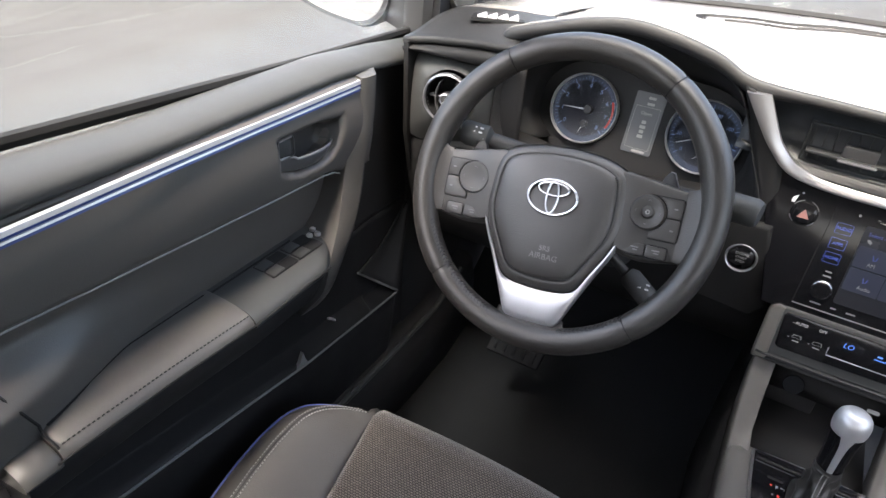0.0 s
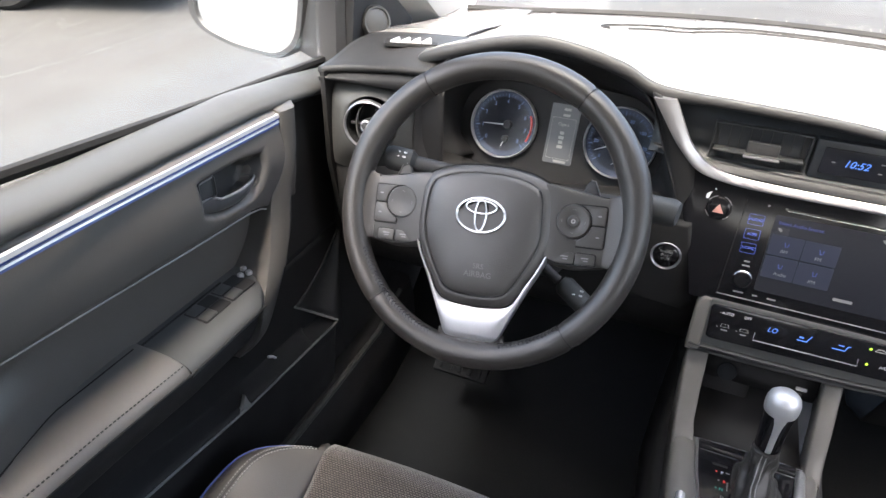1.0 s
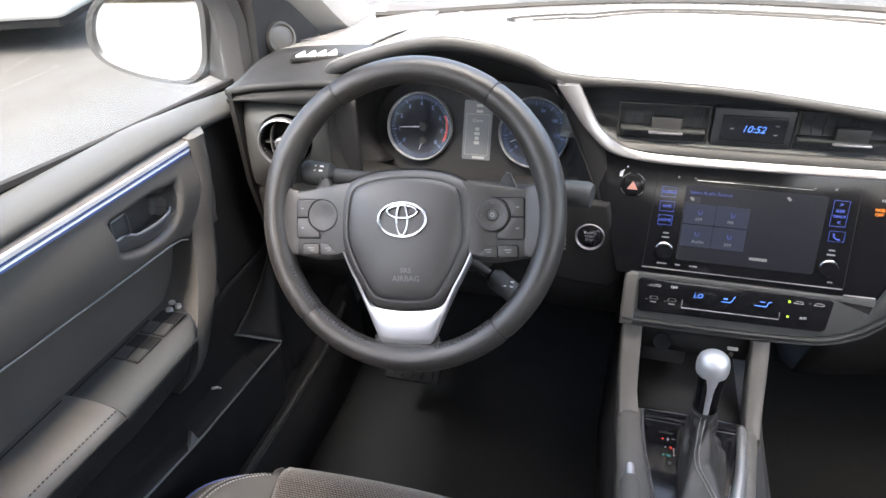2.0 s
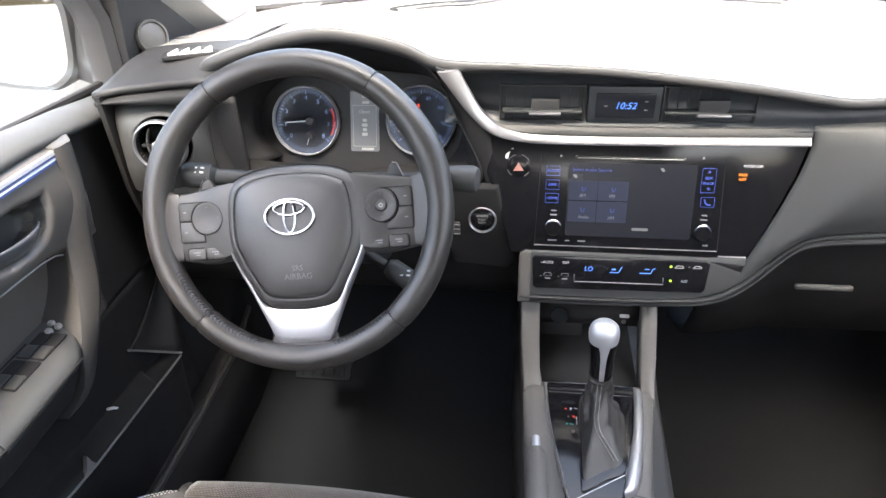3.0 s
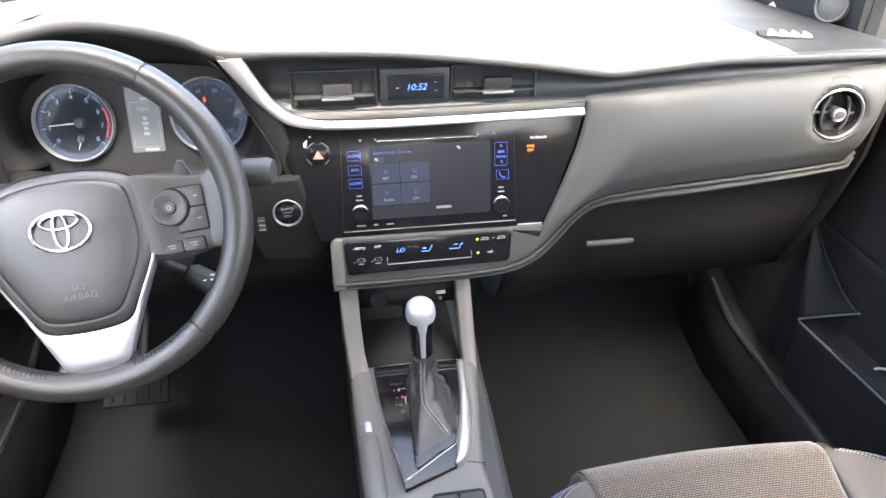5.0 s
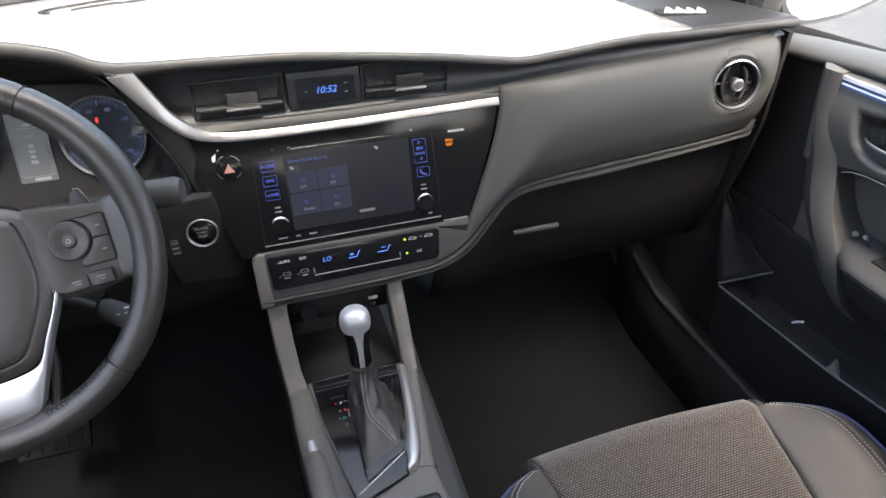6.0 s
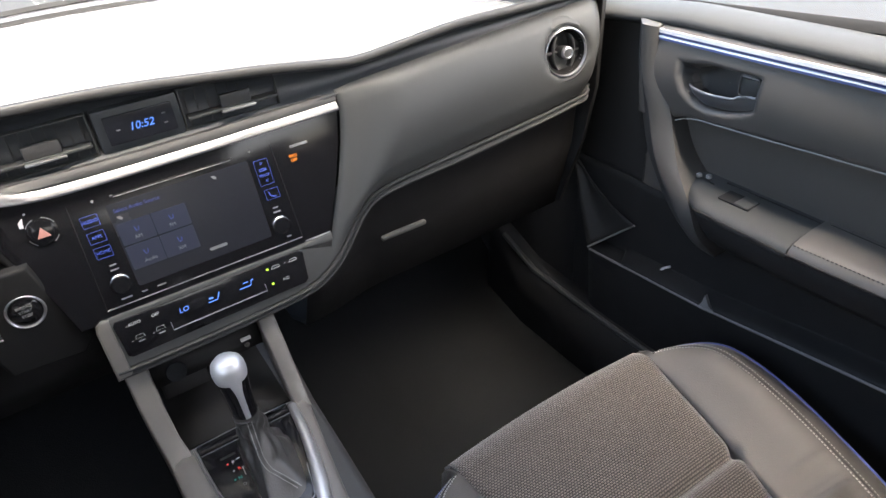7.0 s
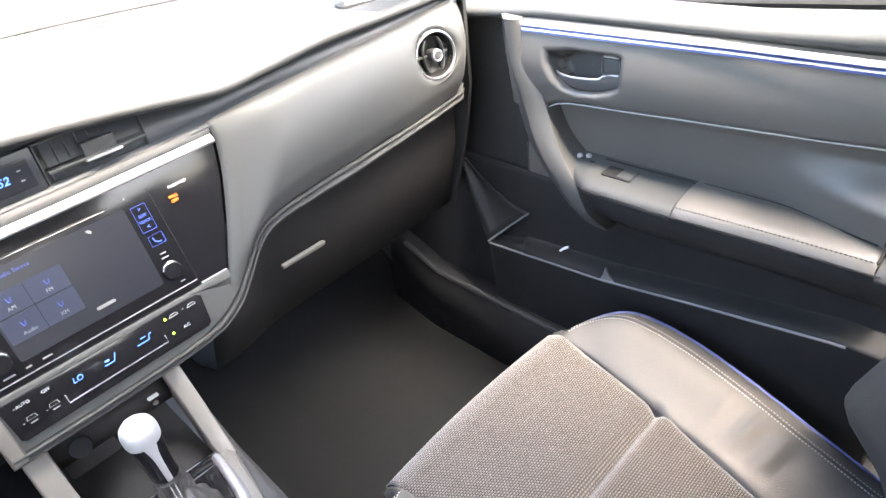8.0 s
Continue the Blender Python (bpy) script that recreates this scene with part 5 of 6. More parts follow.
plate(bm, CM @ Matrix.Translation((-0.003, 0.004, -0.012)), rounded(0.31, 0.15, 0.03, 6), 0.008)
part("dial_plate", bm, M["deep"], bin_)
for cx, cz, name in ((-0.085, 0.000, "rev_counter"), (0.083, 0.0025, "speedometer")):
    o = CM @ Matrix.Translation((cx, cz, 0.0))
    bm = bmesh.new()
    lathe(bm, [(0.0470, -0.005), (0.0473, 0.004), (0.0484, 0.0055), (0.0494, 0.004), (0.0498, -0.005)], o, 56)
    g = part(name, bm, M["satin"], dash, "bright ring of a round dial")
    bm = bmesh.new()
    bm.faces.new([bm.verts.new(o @ V3(0.0474 * math.cos(2 * math.pi * k / 64), 0.0474 * math.sin(2 * math.pi * k / 64), -0.004)) for k in range(64)])
    part("dial_face", bm, M["dial_face"], g)
    bm = bmesh.new()
    lathe(bm, [(0.0390, -0.0037), (0.0474, -0.0030)], o, 64)
    part("scale_ring", bm, M["scale_ring"], g)
    for k in range(41):
        a = radians(222 - 264 * k / 40)
        r0 = 0.0375 if k % 5 == 0 else 0.0405
        bm = bmesh.new()
        tube(bm, [o @ V3(r0 * math.cos(a), r0 * math.sin(a), -0.0034), o @ V3(0.0435 * math.cos(a), 0.0435 * math.sin(a), -0.0034)], 0.0003 if k % 5 else 0.0006, 4)
        part("tick", bm, M["dial_print"], g)
    n = 9 if cx < 0 else 8
    for k in range(n):
        a = radians(222 - 264 * k / (n - 1))
        letters(str(k if cx < 0 else 20 * k), o @ Matrix.Translation((0.0325 * math.cos(a), 0.0325 * math.sin(a), -0.0034)), 0.0085 if cx < 0 else 0.0065, M["dial_print"], g, "numeral")
    if cx < 0:
        bm = bmesh.new()
        tube(bm, [o @ V3(0.041 * math.cos(a), 0.041 * math.sin(a), -0.003) for a in np.linspace(radians(25), radians(-28), 12)], 0.0016, 5)
        part("red_zone", bm, M["red"], g)
    else:
        bm = bmesh.new()
        plate(bm, o @ Matrix.Translation((-0.004, 0.020, -0.0034)), rounded(0.0036, 0.0070, 0.0016, 4), 0.0004)
        part("warning_lamp", bm, M["led_red"], g)
    for hx, hy, r, ang, ln in ((0.006, 0.0, 0.0065, 184, 0.036), (0.0055, -0.0205, 0.0052, 250, 0.014)) if cx < 0 else ((0.0, 0.0, 0.0065, 205, 0.036), (0.004, -0.0215, 0.0050, 225, 0.013)):
        q = o @ Matrix.Translation((hx, hy, 0))
        bm = bmesh.new()
        lathe(bm, [(0.0, 0.0035), (r * 0.8, 0.003), (r, 0.0), (r, -0.004)], q, 20)
        part("hub", bm, M["dark"], g)
        bm = bmesh.new()
        a = radians(ang)
        tube(bm, [q @ V3(r * math.cos(a), r * math.sin(a), 0.001), q @ V3(ln * math.cos(a), ln * math.sin(a), 0.001)], [0.0012 if r > 0.006 else 0.0006, 0.0004], 5)
        part("needle", bm, M["mark"], g)
    bm = bmesh.new()
    bm.faces.new([bm.verts.new(o @ V3(0.0471 * math.cos(2 * math.pi * k / 64), 0.0471 * math.sin(2 * math.pi * k / 64), 0.0042)) for k in range(64)])
    gl = part("dial_glass", bm, M["dial_lens"], g)
    gl.visible_shadow = False
o = CM @ Matrix.Translation((0.0015, 0.0, -0.003))
bm = bmesh.new()
plate(bm, o, rounded(0.0415, 0.084, 0.002, 3), 0.001)
md = part("info_display", bm, M["info"], dash, "grey information display between the dials")
bm = bmesh.new()
ring_strip(bm, o @ Matrix.Translation((0, -0.006, 0.001)), rounded(0.034, 0.058, 0.001, 2), 0.0005, 0.0004)
part("frame_line", bm, M["thread"], md)
letters("Open", o @ Matrix.Translation((0.0, 0.014, 0.0013)), 0.0068, M["thread"], md)
for k in range(4):
    bm = bmesh.new()
    plate(bm, o @ Matrix.Translation((0.0, 0.002 - 0.0065 * k, 0.0012)), rounded(0.006 + 0.002 * (k % 2), 0.0045, 0.001, 3), 0.0004)
    part("car_mark", bm, M["thread"], md)
for k in range(2):
    bm = bmesh.new()
    plate(bm, o @ Matrix.Translation((0.002, 0.035 - 0.008 * k, 0.0012)), rounded(0.010, 0.0035, 0.0005, 2), 0.0004)
    part("readout_bar", bm, M["thread"], md)
bm = bmesh.new()
plate(bm, o @ Matrix.Translation((0.004, -0.0385, 0.0012)), rounded(0.018, 0.0035, 0.0005, 2), 0.0004)
part("readout_bar", bm, M["thread"], md)

# ---- steering wheel, column and stalks ----
TILT, SPIN = radians(30), radians(3.476)
WC = V3(0, 0, 0.65)
WN = V3(0, -math.cos(TILT), math.sin(TILT))
WM = axes_at(WC, WN) @ pose(-0.0025, -0.0005, 0, 0, 0, math.degrees(SPIN))
P3 = lambda u, v, n=0.0: WM @ V3(u, v, n)
wheel = thing("steering_wheel", "black leather steering wheel with silver lower spoke and buttons", "steering wheel", tuple(WC))
RR = 0.1680
bm = bmesh.new()
rows = []
for k in range(192):
    a = 2 * math.pi * k / 192
    g = 1 + 0.10 * (math.exp(-((a - 0.42) / 0.22) ** 2) + math.exp(-((a - math.pi + 0.42) / 0.22) ** 2))
    seam = min(abs((a - q + math.pi) % (2 * math.pi) - math.pi) for q in (radians(56), radians(124), radians(-47), radians(227)))
    rr = 0.0158 * g * (1 - 0.10 * math.exp(-(seam / 0.010) ** 2))
    rows.append([P3((RR + rr * 0.98 * math.cos(b)) * math.cos(a), (RR + rr * 0.98 * math.cos(b)) * math.sin(a), rr * math.sin(b)) for b in np.linspace(0, 2 * math.pi, 28, endpoint=False)])
sheet(bm, rows, close_u=True, close_v=True)
rim = part("rim", bm, M["rim_leather"], wheel, "black leather rim with stitched seams")
for q in (56, 124, -47, 227):
    bm = bmesh.new()
    a = radians(q)
    tube(bm, [P3((RR + 0.0154 * math.cos(b)) * math.cos(a), (RR + 0.0154 * math.cos(b)) * math.sin(a), 0.0154 * math.sin(b)) for b in np.linspace(0, 2 * math.pi, 24, endpoint=False)], 0.0006, 5, closed=True)
    part("seam", bm, M["thread_dark"], rim)
for a0, a1 in ((-132, -106), (-74, -48), (205, 228), (146, 160)):
    bm = bmesh.new()
    for a in np.arange(radians(a0), radians(a1), 0.030):
        for b0, b1 in ((0.62, 0.84), (0.58, 0.36)):
            p, q = (P3((RR - 0.0158 * math.cos(b)) * math.cos(c), (RR - 0.0158 * math.cos(b)) * math.sin(c), 0.0158 * math.sin(b)) for b, c in ((b0, a), (b1, a + 0.016)))
            tube(bm, [p, q], 0.0006, 4)
    part("stitching", bm, M["thread_dark"], rim)

# the middle of the wheel is turned a little against the rim's seams to fit the camera's view
HM = WM @ pose(-0.0005, 0.0005, 0, 0, 0, 2.6)
H3 = lambda u, v, n=0.0: HM @ V3(u, v, n)
half = [(0.0, 0.0525), (0.025, 0.0515), (0.047, 0.0480), (0.064, 0.0420), (0.0735, 0.0345), (0.0775, 0.022), (0.0795, 0.000), (0.0795, -0.028), (0.0715, -0.054), (0.0560, -0.083), (0.0445, -0.101), (0.030, -0.1085), (0.0, -0.1110)]
hub2 = spline(half + [(-x, y) for x, y in half[-2:0:-1]], 96, closed=True)
bm = bmesh.new()
rows = []
for f, h in ((1.0, -0.022), (1.003, -0.004), (1.0, 0.0015), (0.985, 0.0048), (0.955, 0.0072), (0.91, 0.0090), (0.872, 0.0100), (0.862, 0.0092), (0.852, 0.0102), (0.80, 0.0122), (0.65, 0.0148), (0.45, 0.0165), (0.25, 0.0174), (0.08, 0.0177)):
    rows.append([H3(x * f, (y + 0.02) * f - 0.02, h - 0.05 * max(y - 0.01, 0) * f) for x, y in hub2])
vs = sheet(bm, rows, close_u=True)
bm.faces.new(vs[-1])
hub = part("hub_pad", bm, M["leather"], wheel, "black leather airbag cover", crease=1.2)
bm = bmesh.new()
tube(bm, [H3(x * 1.008, (y + 0.02) * 1.008 - 0.02, 0.0026 - 0.05 * max(y - 0.01, 0) * 0.6) for x, y in hub2], 0.0009, 6, closed=True)
part("hub_gap", bm, M["rubber"], hub)
bm = bmesh.new()
line = [p for p in spline([(x * 0.862, (y + 0.02) * 0.862 - 0.02) for x, y in hub2], 190, closed=True) if p[1] < 0.030]
line = sorted(line, key=lambda p: math.atan2(p[0], -p[1] - 0.02))
for p, q in zip(line[:-1], line[1:]):
    d = math.hypot(q[0] - p[0], q[1] - p[1])
    if d < 0.006:
        q = p * 0.4 + q * 0.6
        tube(bm, [H3(p[0], p[1], 0.0103 - 0.05 * max(p[1] - 0.01, 0)), H3(q[0], q[1], 0.0103 - 0.05 * max(q[1] - 0.01, 0))], 0.0012, 4)
part("stitching", bm, M["thread_dark"], hub)
for j, (tx, sz) in enumerate((("SRS", 0.0085), ("AIRBAG", 0.0095))):
    letters(tx, HM @ Matrix.Translation((0.004, -0.0640 - 0.0095 * j, 0.0168 - 0.0010 * j)) @ pose(0, 0, 0, 4.5, 0, 0), sz, M["emboss"], hub)
# emblem as plain ovals on a dark ground
em = None
for rx, ry, dy, r in ((0.0284, 0.0194, 0.0, 0.0021), (0.0178, 0.0072, 0.0092, 0.0017), (0.0066, 0.0178, 0.0, 0.0017)):
    bm = bmesh.new()
    tube(bm, [H3(rx * math.cos(q), -0.0060 + dy + ry * math.sin(q), 0.0178) for q in np.linspace(0, 2 * math.pi, 64, endpoint=False)], r, 10, closed=True)
    if em is None:
        em = part("emblem", bm, M["chrome"], hub, "plain chrome oval emblem")
    else:
        part("oval", bm, M["chrome"], em)
# spokes with their switches
DU, DV, DR = 0.1025, -0.0005, 0.0188


def beside_dial(v0, v1, s):
    """A switch outline between two heights, hollowed round the dial."""
    out = [(s * 0.1360, v0), (s * 0.1370, v0 + 0.002), (s * 0.1370, v1 - 0.002), (s * 0.1360, v1)]
    for v in np.linspace(v1, v0, 9):
        r = DR + 0.0016
        out.append((s * (DU + math.sqrt(max(r * r - (v - DV) ** 2, 0.0055 ** 2))), float(v)))
    return out if s > 0 else out[::-1]


for s in (-1, 1):
    bm = bmesh.new()
    ts = spline([(0.066, 0.0400), (0.085, 0.0375), (0.110, 0.0335), (0.132, 0.0300), (0.146, 0.0300)], 18)
    bs = spline([(0.070, -0.0480), (0.085, -0.0525), (0.106, -0.0545), (0.130, -0.0510), (0.146, -0.0480)], 18)
    rows = []
    for p, q in zip(ts, bs):
        bow = 0.0035 * step(0.115 - p[0], 0.0, 0.035)
        rows.append([H3(s * (p[0] * (1 - f) + q[0] * f), p[1] * (1 - f) + q[1] * f, h + bow * (h > 0)) for f, h in ((0.0, -0.022), (0.0, -0.004), (0.02, 0.0005), (0.06, 0.0022), (0.2, 0.0028), (0.5, 0.0030), (0.8, 0.0026), (0.93, 0.0012), (0.98, -0.0010), (1.0, -0.006), (1.0, -0.022))])
    sheet(bm, rows)
    sp = part("spoke", bm, M["spoke"], wheel, "dark grey wheel spoke carrying switches")
    # dark recess behind the switches
    bm = bmesh.new()
    plate(bm, HM @ Matrix.Translation((s * 0.1190, -0.0045, 0.0022)), rounded(0.0395, 0.0480, 0.004, 4), 0.0011)
    part("switch_bed", bm, M["rubber"], sp)
    bm = bmesh.new()
    plate(bm, HM @ Matrix.Translation((s * 0.1085, -0.0415, 0.0018)), rounded(0.0465, 0.0155, 0.003, 4), 0.0011)
    part("switch_bed", bm, M["rubber"], sp)
    bm = bmesh.new()
    lathe(bm, [(DR + 0.0014, -0.001), (DR + 0.0014, 0.0040), (DR + 0.0002, 0.0036)], HM @ Matrix.Translation((s * DU, DV, 0.0)), 44)
    part("dial_gap", bm, M["rubber"], sp)
    bm = bmesh.new()
    prof = [(0.0, 0.0058), (0.012, 0.0060), (0.0165, 0.0074), (0.0180, 0.0072), (DR, 0.0055), (DR, 0.001)] if s < 0 else [(0.0, 0.0072), (0.0052, 0.0074), (0.0064, 0.0064), (0.0070, 0.0048), (0.0090, 0.0052), (0.0150, 0.0078), (0.0175, 0.0076), (DR, 0.0058), (DR, 0.001)]
    lathe(bm, prof, HM @ Matrix.Translation((s * DU, DV, 0.0)), 44)
    dp = part("dial_pad", bm, M["spoke"], sp, "round four-way switch")
    if s > 0:
        bm = bmesh.new()
        lathe(bm, [(0.0012, 0.0075), (0.0024, 0.0080), (0.0026, 0.0074)], HM @ Matrix.Translation((s * DU, DV, 0.0)), 18)
        part("centre_dot", bm, M["thread"], dp)
    for q in (0, 90, 180, 270):
        bm = bmesh.new()
        e = V3(math.cos(radians(q)), math.sin(radians(q)), 0)
        t = V3(-e.y, e.x, 0) * 0.0016
        b0 = V3(s * DU, DV, 0.0066 if s < 0 else 0.0072) + e * 0.0122
        tube(bm, [HM @ (b0 - t), HM @ (b0 + e * 0.0012), HM @ (b0 + t)], 0.00028, 4)
        part("arrow", bm, M["dim"], dp)
    for v0, v1 in ((-0.0022, 0.0180), (-0.0270, -0.0038)):
        bm = bmesh.new()
        plate(bm, HM @ Matrix.Translation((0, 0, 0.0030)), beside_dial(v0, v1, s), 0.0022, 0.0006)
        b = part("button", bm, M["spoke"], sp)
        bm = bmesh.new()
        plate(bm, HM @ Matrix.Translation((s * 0.1302, (v0 + v1) / 2, 0.0053)), rounded(0.0040, 0.0016, 0.0004, 2), 0.0002)
        part("mark", bm, M["dim"], b)
    for u0, u1 in ((0.0868, 0.1075), (0.1090, 0.1300)):
        bm = bmesh.new()
        plate(bm, HM @ Matrix.Translation((s * (u0 + u1) / 2, -0.0412, 0.0026)), rounded(u1 - u0, 0.0125, 0.002, 3), 0.0022, 0.0006)
        b = part("button", bm, M["spoke"], sp)
        for k in range(2):
            bm = bmesh.new()
            plate(bm, HM @ Matrix.Translation((s * (u0 + u1) / 2 + 0.001 * k, -0.0395 - 0.0028 * k, 0.0049)), rounded(0.0085 - 0.003 * k, 0.0013, 0.0004, 2), 0.0002)
            part("mark", bm, M["dim"], b)
    # leather that reaches in from the rim to the spoke
    bm = bmesh.new()
    rows = []
    for f in np.linspace(0, 1, 12):
        u = 0.1640 * (1 - f) + 0.1375 * f
        vt, vb = 0.0305 + 0.040 * (1 - f) ** 2.6, -0.0480 - 0.040 * (1 - f) ** 2.6
        hf, hb = 0.0030 + 0.0085 * (1 - f) ** 1.4, -0.012
        row = []
        for q in np.linspace(0, 2 * math.pi, 28, endpoint=False):
            c, e = math.cos(q), math.sin(q)
            vv = (vt + vb) / 2 + (vt - vb) / 2 * math.copysign(abs(c) ** 0.55, c)
            hh = hf * abs(e) ** 0.55 if e > 0 else hb * abs(e) ** 0.55
            uu = u if abs(vv) < 0.05 else min(u, math.sqrt(max(0.170 ** 2 - vv * vv, 0)))
            row.append(H3(s * uu, vv, hh))
        rows.append(row)
    vs = sheet(bm, rows, close_u=True)
    bm.faces.new(vs[-1])
    part("rim_web", bm, M["rim_leather"], wheel)
inn = [(-0.0800, -0.0320), (-0.0770, -0.0400), (-0.0700, -0.0570), (-0.0570, -0.0810), (-0.0455, -0.1020), (-0.0310, -0.1098), (0.0, -0.1122)]
inn = inn + [(-x, y) for x, y in inn[-2::-1]]
lowl = [(-0.0830, -0.0310), (-0.0800, -0.0430), (-0.0725, -0.0610), (-0.0610, -0.0840), (-0.0480, -0.1120), (-0.0380, -0.1350), (-0.0345, -0.1430), (-0.0280, -0.1500), (0.0, -0.1518)]
lowl = lowl + [(-x, y) for x, y in lowl[-2::-1]]
bm = bmesh.new()
a, b = spline(inn, 60), spline(lowl, 60)
rows = [[H3(p[0], p[1], -0.008), H3(p[0], p[1], 0.0030), H3(*(p * .9 + q * .1), 0.0046), H3(*(p * .6 + q * .4), 0.0050), H3(*(p * .2 + q * .8), 0.0040), H3(*(p * .05 + q * .95), 0.0028), H3(q[0], q[1], 0.0005), H3(q[0], q[1], -0.010)] for p, q in zip(a, b)]
vs = sheet(bm, rows, close_u=True)
bm.faces.new(vs[0]); bm.faces.new(list(reversed(vs[-1])))
part("lower_spoke", bm, M["spoke_silver"], wheel, "satin silver V-shaped spoke trim")
# leather that cups the foot of the silver spoke
bm = bmesh.new()
rows = []
for f in np.linspace(0, 1, 9):
    w = 0.0395 + 0.030 * (1 - f) ** 2.4
    v = -0.166 + 0.024 * f
    rows.append([H3(w * math.copysign(abs(math.cos(q)) ** 0.5, math.cos(q)), v if abs(math.cos(q)) > 0.9 else v, (0.0015 + 0.010 * (1 - f) ** 1.3 - 0.010 * f ** 3 if math.sin(q) > 0 else 0.012) * math.copysign(abs(math.sin(q)) ** 0.6, math.sin(q))) for q in np.linspace(0, 2 * math.pi, 28, endpoint=False)])
vs = sheet(bm, rows, close_u=True)
bm.faces.new(vs[-1])
part("rim_web", bm, M["rim_leather"], wheel)
bm = bmesh.new()
lathe(bm, [(0.0, -0.012), (0.058, -0.014), (0.062, -0.03), (0.055, -0.05), (0.04, -0.055)], HM @ Matrix.Translation((0, -0.02, 0)), 32)
part("hub_back", bm, M["dark"], wheel)
for s in (-1, 1):
    bm = bmesh.new()
    prism(bm, [H3(s * x, y, -0.030) for x, y in ((0.100, 0.018), (0.108, 0.043), (0.113, 0.049), (0.118, 0.048), (0.130, 0.018))], HM.to_3x3() @ V3(0, 0, 0.007), 0.002)
    pdl = part("shift_paddle", bm, M["dark"], wheel)
    bm = bmesh.new()
    tube(bm, [H3(s * x, y, -0.0225) for x, y in ((0.113, 0.0485), (0.118, 0.0478), (0.126, 0.030))], 0.0007, 5)
    part("bright_edge", bm, M["silver"], pdl)

col = thing("steering_column", "black plastic steering column cover below the dials", "column cover", (0, 0.1, 0.58))
bm = bmesh.new()
rows = []
for d, w, h in ((0.052, 0.050, 0.045), (0.060, 0.062, 0.055), (0.11, 0.068, 0.060), (0.19, 0.075, 0.065), (0.23, 0.078, 0.068)):
    c = WC - WN * d + V3(0, 0, -0.012)
    rows.append([c + V3(w * math.copysign(abs(math.cos(a)) ** 0.6, math.cos(a)), 0, 0) + (WM.to_3x3() @ V3(0, 1, 0)) * h * math.copysign(abs(math.sin(a)) ** 0.6, math.sin(a)) for a in np.linspace(0, 2 * math.pi, 32, endpoint=False)])
vs = sheet(bm, rows, close_u=True)
bm.faces.new(vs[0])
part("cover", bm, M["dark"], col)
for nm, pts, rs, tip in (("lamp_stalk", [(-0.055, 0.07, 0.650), (-0.10, 0.058, 0.660), (-0.118, 0.053, 0.664)], [0.013, 0.011, 0.010], [(-0.117, 0.053, 0.664), (-0.122, 0.052, 0.6655), (-0.148, 0.046, 0.669), (-0.153, 0.045, 0.669)]),
                         ("wiper_stalk", [(0.055, 0.075, 0.655), (0.12, 0.062, 0.664), (0.165, 0.052, 0.670)], [0.008, 0.007, 0.0085], [(0.165, 0.052, 0.670), (0.170, 0.051, 0.671), (0.198, 0.047, 0.673), (0.203, 0.046, 0.673)]),
                         ("cruise_stalk", [(0.045, 0.050, 0.575), (0.085, 0.044, 0.550)], [0.006, 0.006], [(0.088, 0.043, 0.549), (0.094, 0.042, 0.546), (0.122, 0.037, 0.528), (0.127, 0.036, 0.525)])):
    bm = bmesh.new()
    tube(bm, pts, rs, 12)
    st = part(nm, bm, M["dark"], col)
    bm = bmesh.new()
    tube(bm, tip, [0.010, 0.0155, 0.0155, 0.013] if nm != "cruise_stalk" else [0.009, 0.0135, 0.0135, 0.011], 16)
    kb = part("stalk_knob", bm, M["soft"], st)
    p, q = Vector(tip[1]), Vector(tip[2])
    d = (q - p).normalized()
    o = axes_at((p + q) / 2 + V3(0, -0.6, 0.8).normalized() * (0.0158 if nm != "cruise_stalk" else 0.0138), V3(0, -0.6, 0.8), up=V3(0, 0.8, 0.6))
    for k in range(3 if nm != "wiper_stalk" else 0):
        for j in range(2):
            bm = bmesh.new()
            plate(bm, o @ Matrix.Translation((-0.009 + 0.009 * k, 0.003 - 0.006 * j, -0.0015)), rounded(0.0045, 0.0018, 0.0004, 2), 0.0012)
            part("mark", bm, M["mark"], kb)

# ---- centre console ----
con = thing("centre_console", "dark centre console with grey rails and a silver framed gear plate", "console", (XC, -0.05, 0.0))
CZ = 0.350
bm = bmesh.new()
rows = []
for y, z, w0, w1 in ((0.30, 0.34, 0.095, 0.115), (0.13, 0.345, 0.088, 0.105), (0.06, 0.343, 0.082, 0.100), (-0.05, 0.340, 0.078, 0.098), (-0.15, 0.338, 0.074, 0.095), (-0.45, 0.335, 0.075, 0.095), (-0.60, 0.33, 0.075, 0.095)):
    rows.append([(XC + s * w, y, zz) for s, w, zz in ((-1, w1, 0.0), (-1, w1 - 0.004, 0.2), (-1, w1 - 0.01, z - 0.01), (-1, w0, z), (1, w0, z), (1, w1 - 0.01, z - 0.01), (1, w1 - 0.004, 0.2), (1, w1, 0.0))])
sheet(bm, rows)
part("console_body", bm, M["dark"], con, solid=0.003)


def rail(s, inner, outer, name):
    """A grey rail from the climate unit down along the gear plate."""
    bm = bmesh.new()
    rows = []
    for (xi, y, z), (xo, _, _) in zip(inner, outer):
        rows.append([(xi, y, z - 0.05), (xi, y, z - 0.0012), (xi + 0.06 * (xo - xi), y - 0.0, z), (xi + 0.93 * (xo - xi), y, z), (xo, y, z - 0.0015), (xo + 0.001 * s, y, z - 0.05)])
    vs = sheet(bm, rows)
    part(name, bm, M["rail"], con, "grey painted console rail", solid=0.002, crease=0.5)


